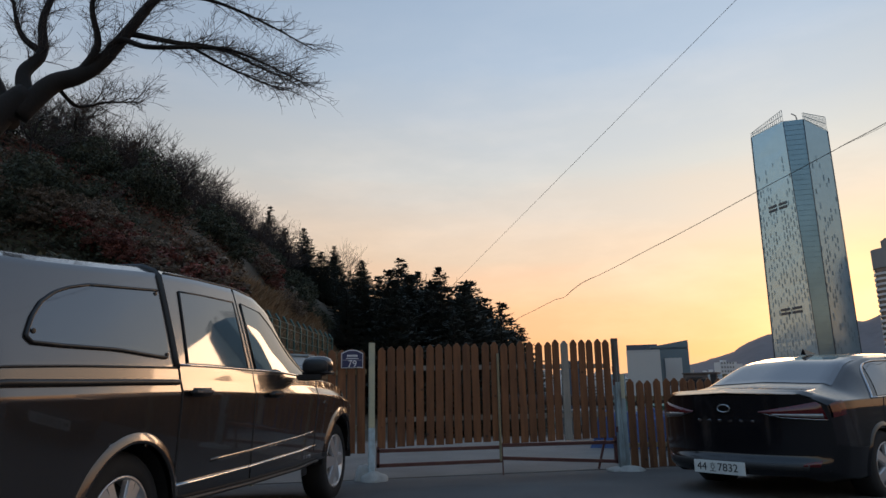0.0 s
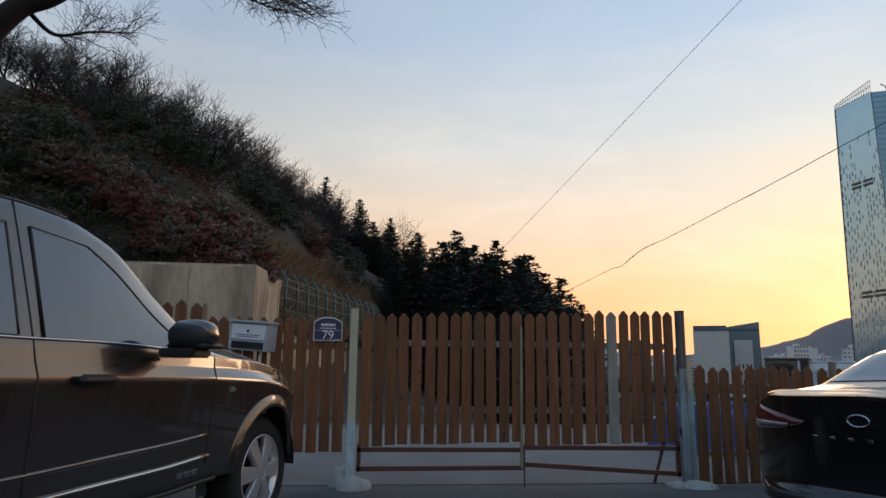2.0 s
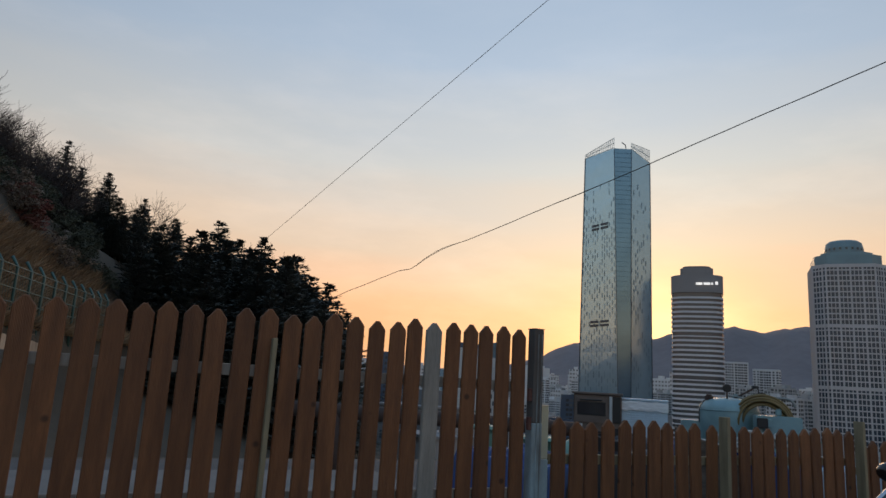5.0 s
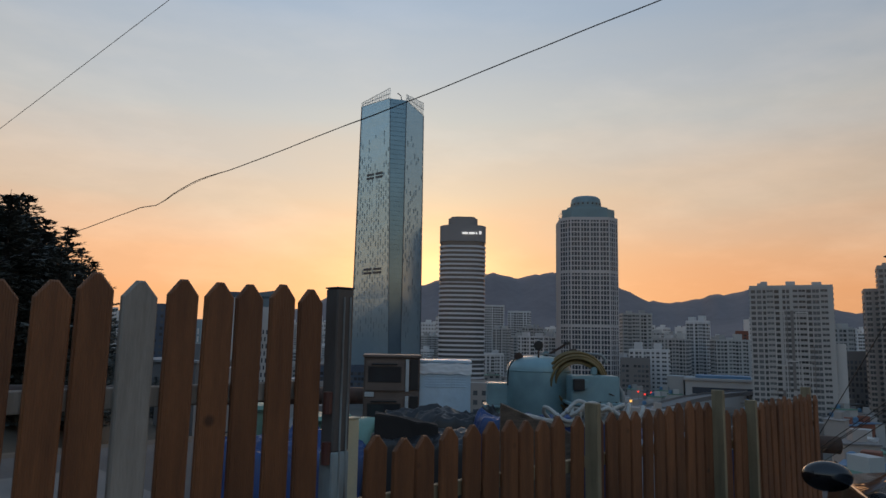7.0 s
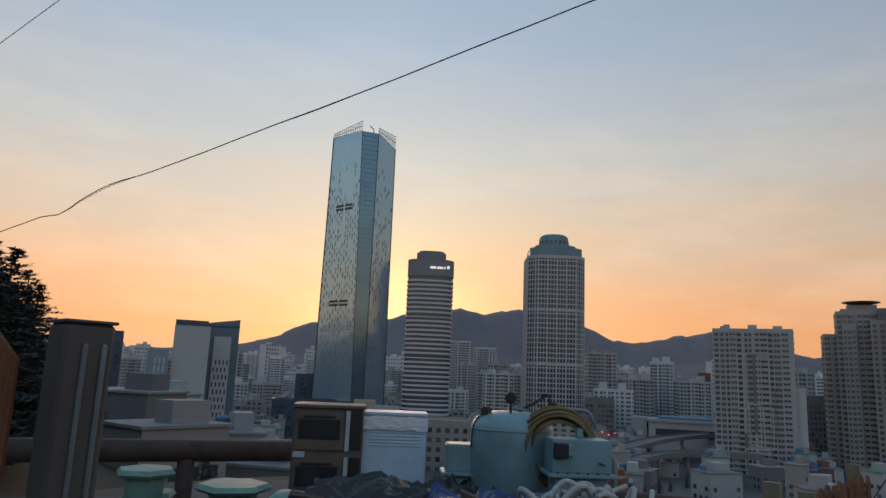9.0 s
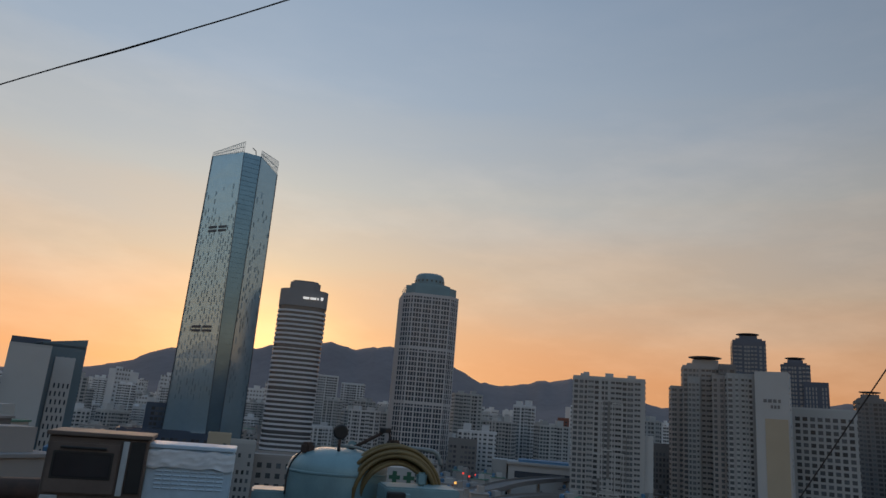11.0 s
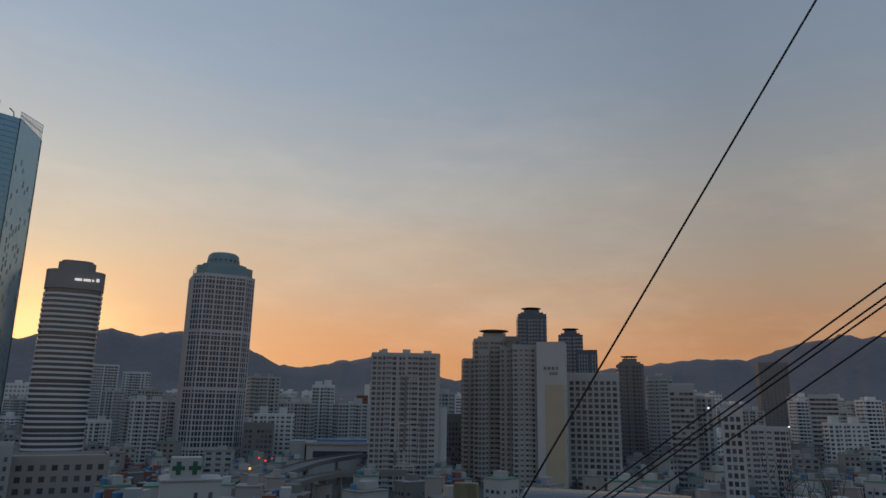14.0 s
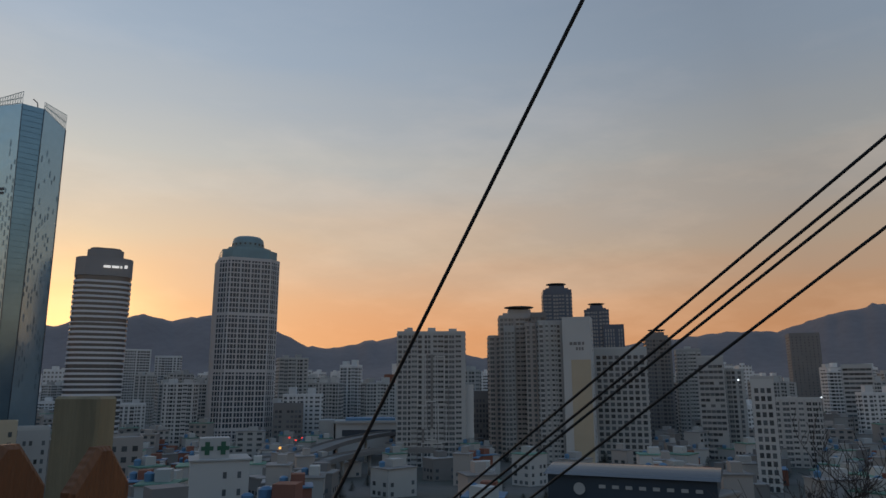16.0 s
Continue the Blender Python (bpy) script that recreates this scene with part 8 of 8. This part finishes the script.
def big_bare_tree():
    """The old spreading tree at the lane side: drawn limb by limb in its own plane, with twigs grown from them."""
    t = tagged(empty("bare_tree"), "large old bare tree with dark spreading limbs over the lane", "tree", "bare winter trees")
    cx, cy, k = -5.9, 13.8, 0.01165
    right = Vector((math.cos(radians(20)), math.sin(radians(20)), 0))
    back = Vector((-right.y, right.x, 0))

    def P(px, py, depth=0.0):
        return Vector((cx, cy, 7.35)) + right * (px - 60) * k + Vector((0, 0, (130 - py) * k)) + back * depth

    limbs = [([(-75, 760, 0), (-62, 480, 0), (-45, 320, 0), (-5, 215, 0), (52, 138, 0)], 0.44, 0.25),
             ([(40, 180, 0), (85, 118, -0.1), (125, 95, -0.2), (160, 62, -0.3), (196, 0, -0.4), (240, -80, -0.5), (300, -160, -0.5)], 0.22, 0.07),
             ([(52, 150, 0), (42, 95, 0.2), (66, 45, 0.3), (62, -30, 0.4), (90, -140, 0.5)], 0.17, 0.05),
             ([(30, 200, 0), (-5, 110, 0.3), (-45, 40, 0.5), (-110, -40, 0.7)], 0.20, 0.07),
             ([(66, 45, 0.3), (30, 10, 0.5), (10, -60, 0.6)], 0.09, 0.03),
             ([(125, 95, -0.2), (150, 40, -0.5), (135, -30, -0.7), (160, -120, -0.9)], 0.10, 0.03),
             ([(160, 62, -0.3), (182, 22, -0.5), (228, 36, -0.8), (300, 30, -1.1), (365, 22, -1.2), (430, 38, -1.3), (500, 62, -1.4)], 0.075, 0.012),
             ([(196, 0, -0.4), (280, -12, -0.2), (370, -34, 0.1), (460, -22, 0.3), (545, -6, 0.4)], 0.07, 0.012),
             ([(300, 30, -1.1), (355, 60, -1.3), (405, 82, -1.5), (455, 96, -1.6)], 0.035, 0.009),
             ([(240, -80, -0.5), (330, -110, -0.4), (440, -100, -0.3), (560, -70, -0.2)], 0.06, 0.012),
             ([(90, 112, 0), (130, 128, 0.5), (180, 100, 0.8), (240, 80, 1.0)], 0.05, 0.01),
             ([(-5, 110, 0.3), (-60, 100, 0.2), (-140, 60, 0.2)], 0.10, 0.03)]
    rn = random.Random(17)
    twigs = [[] for _ in range(4)]
    for q, (pts, r0, r1) in enumerate(limbs):
        line_ = smooth_line([P(*p) for p in pts], 6)
        tube("trunk" if q == 0 else "limb", line_, r0, BARK, t, n=10 if r0 > 0.1 else 7, r1=r1)
        if q == 0:
            continue
        n = len(line_)
        for i in range(n // 3, n):
            for _ in range(2):
                d = (line_[i] - line_[i - 1]).normalized()
                nd = (d * 0.7 + right * rn.uniform(-0.4, 0.6) + back * rn.uniform(-0.7, 0.7) + Vector((0, 0, rn.uniform(-0.35, 0.65)))).normalized()
                grow(twigs, line_[i].copy(), nd, rn.uniform(0.25, 0.6), 0.011, 2, rn, 0.6, -0.02, (0, 3, 3), 3, 0.0035)
    pydata("twig_growth", *join_data([i for lst in twigs for i in lst]), TWIG, t)["kind"] = "stuff"


big_bare_tree()

# bare twiggy shrubs at the slope's lip and dark planting between the houses below
for b, dist, up, s in ((99, 24, -2.5, 1.0), (103.5, 23, -1.2, 1.1), (107, 22, -2.0, 0.9)):
    x, y = at_bearing(b, dist)
    z = ground_z(x, y)
    sc = (1.5 + dist * math.tan(radians(up)) - z) / THIN_H
    copy_thing(thin[1], pose(x, y, z, 0, 0, 40 * b) @ Matrix.Diagonal((sc, sc, sc, 1)))
for k in range(120):
    b, dist = rnd.uniform(20, 110), rnd.uniform(60, 480)
    x, y = at_bearing(b, dist)
    s = rnd.uniform(0.35, 0.8)
    copy_thing(rnd.choice(cons), pose(x, y, ground_z(x, y) - 0.5, 0, 0, rnd.uniform(0, 360)) @ Matrix.Diagonal((s * 1.5, s * 1.5, s, 1)))

# street life far below: lit lamps and tail lights
for k, (b, dist, up, mat, nm) in enumerate(((60.4, 420, -4.0, LAMP_RED, "tail_light"), (60.9, 410, -4.2, LAMP_RED, "tail_light"), (61.4, 415, -4.05, LAMP_RED, "tail_light"), (62.9, 380, -4.75, LAMP_RED, "tail_light"),
                                            (63.5, 372, -4.9, LAMP_RED, "tail_light"), (95.6, 420, 0.35, LAMP_WHITE, "street_lamp"), (101.0, 500, -0.9, LAMP_WHITE, "street_lamp"), (59.8, 300, -4.8, LAMP_AMBER, "street_lamp"))):
    x, y, z = at_bearing(b, dist, up)
    g = ground_z(x, y)
    e = tagged(empty("lamp_mast", pose(x, y, g, 0, 0, -b)), ("slim lamp mast with a small lit head" if nm != "tail_light" else "far traffic light mast with a red lit head"), "lamp", "far lit lamps")
    tube("pole", [(0, 0, -1), (0, 0, max(0.5, z - g))], 0.15, FACADE_TAUPE, e, n=5)
    part("head", bevel_box((-0.5, -0.4, max(0.5, z - g)), (0.5, 0.4, max(0.5, z - g) + 0.9), 0.1), mat, e)
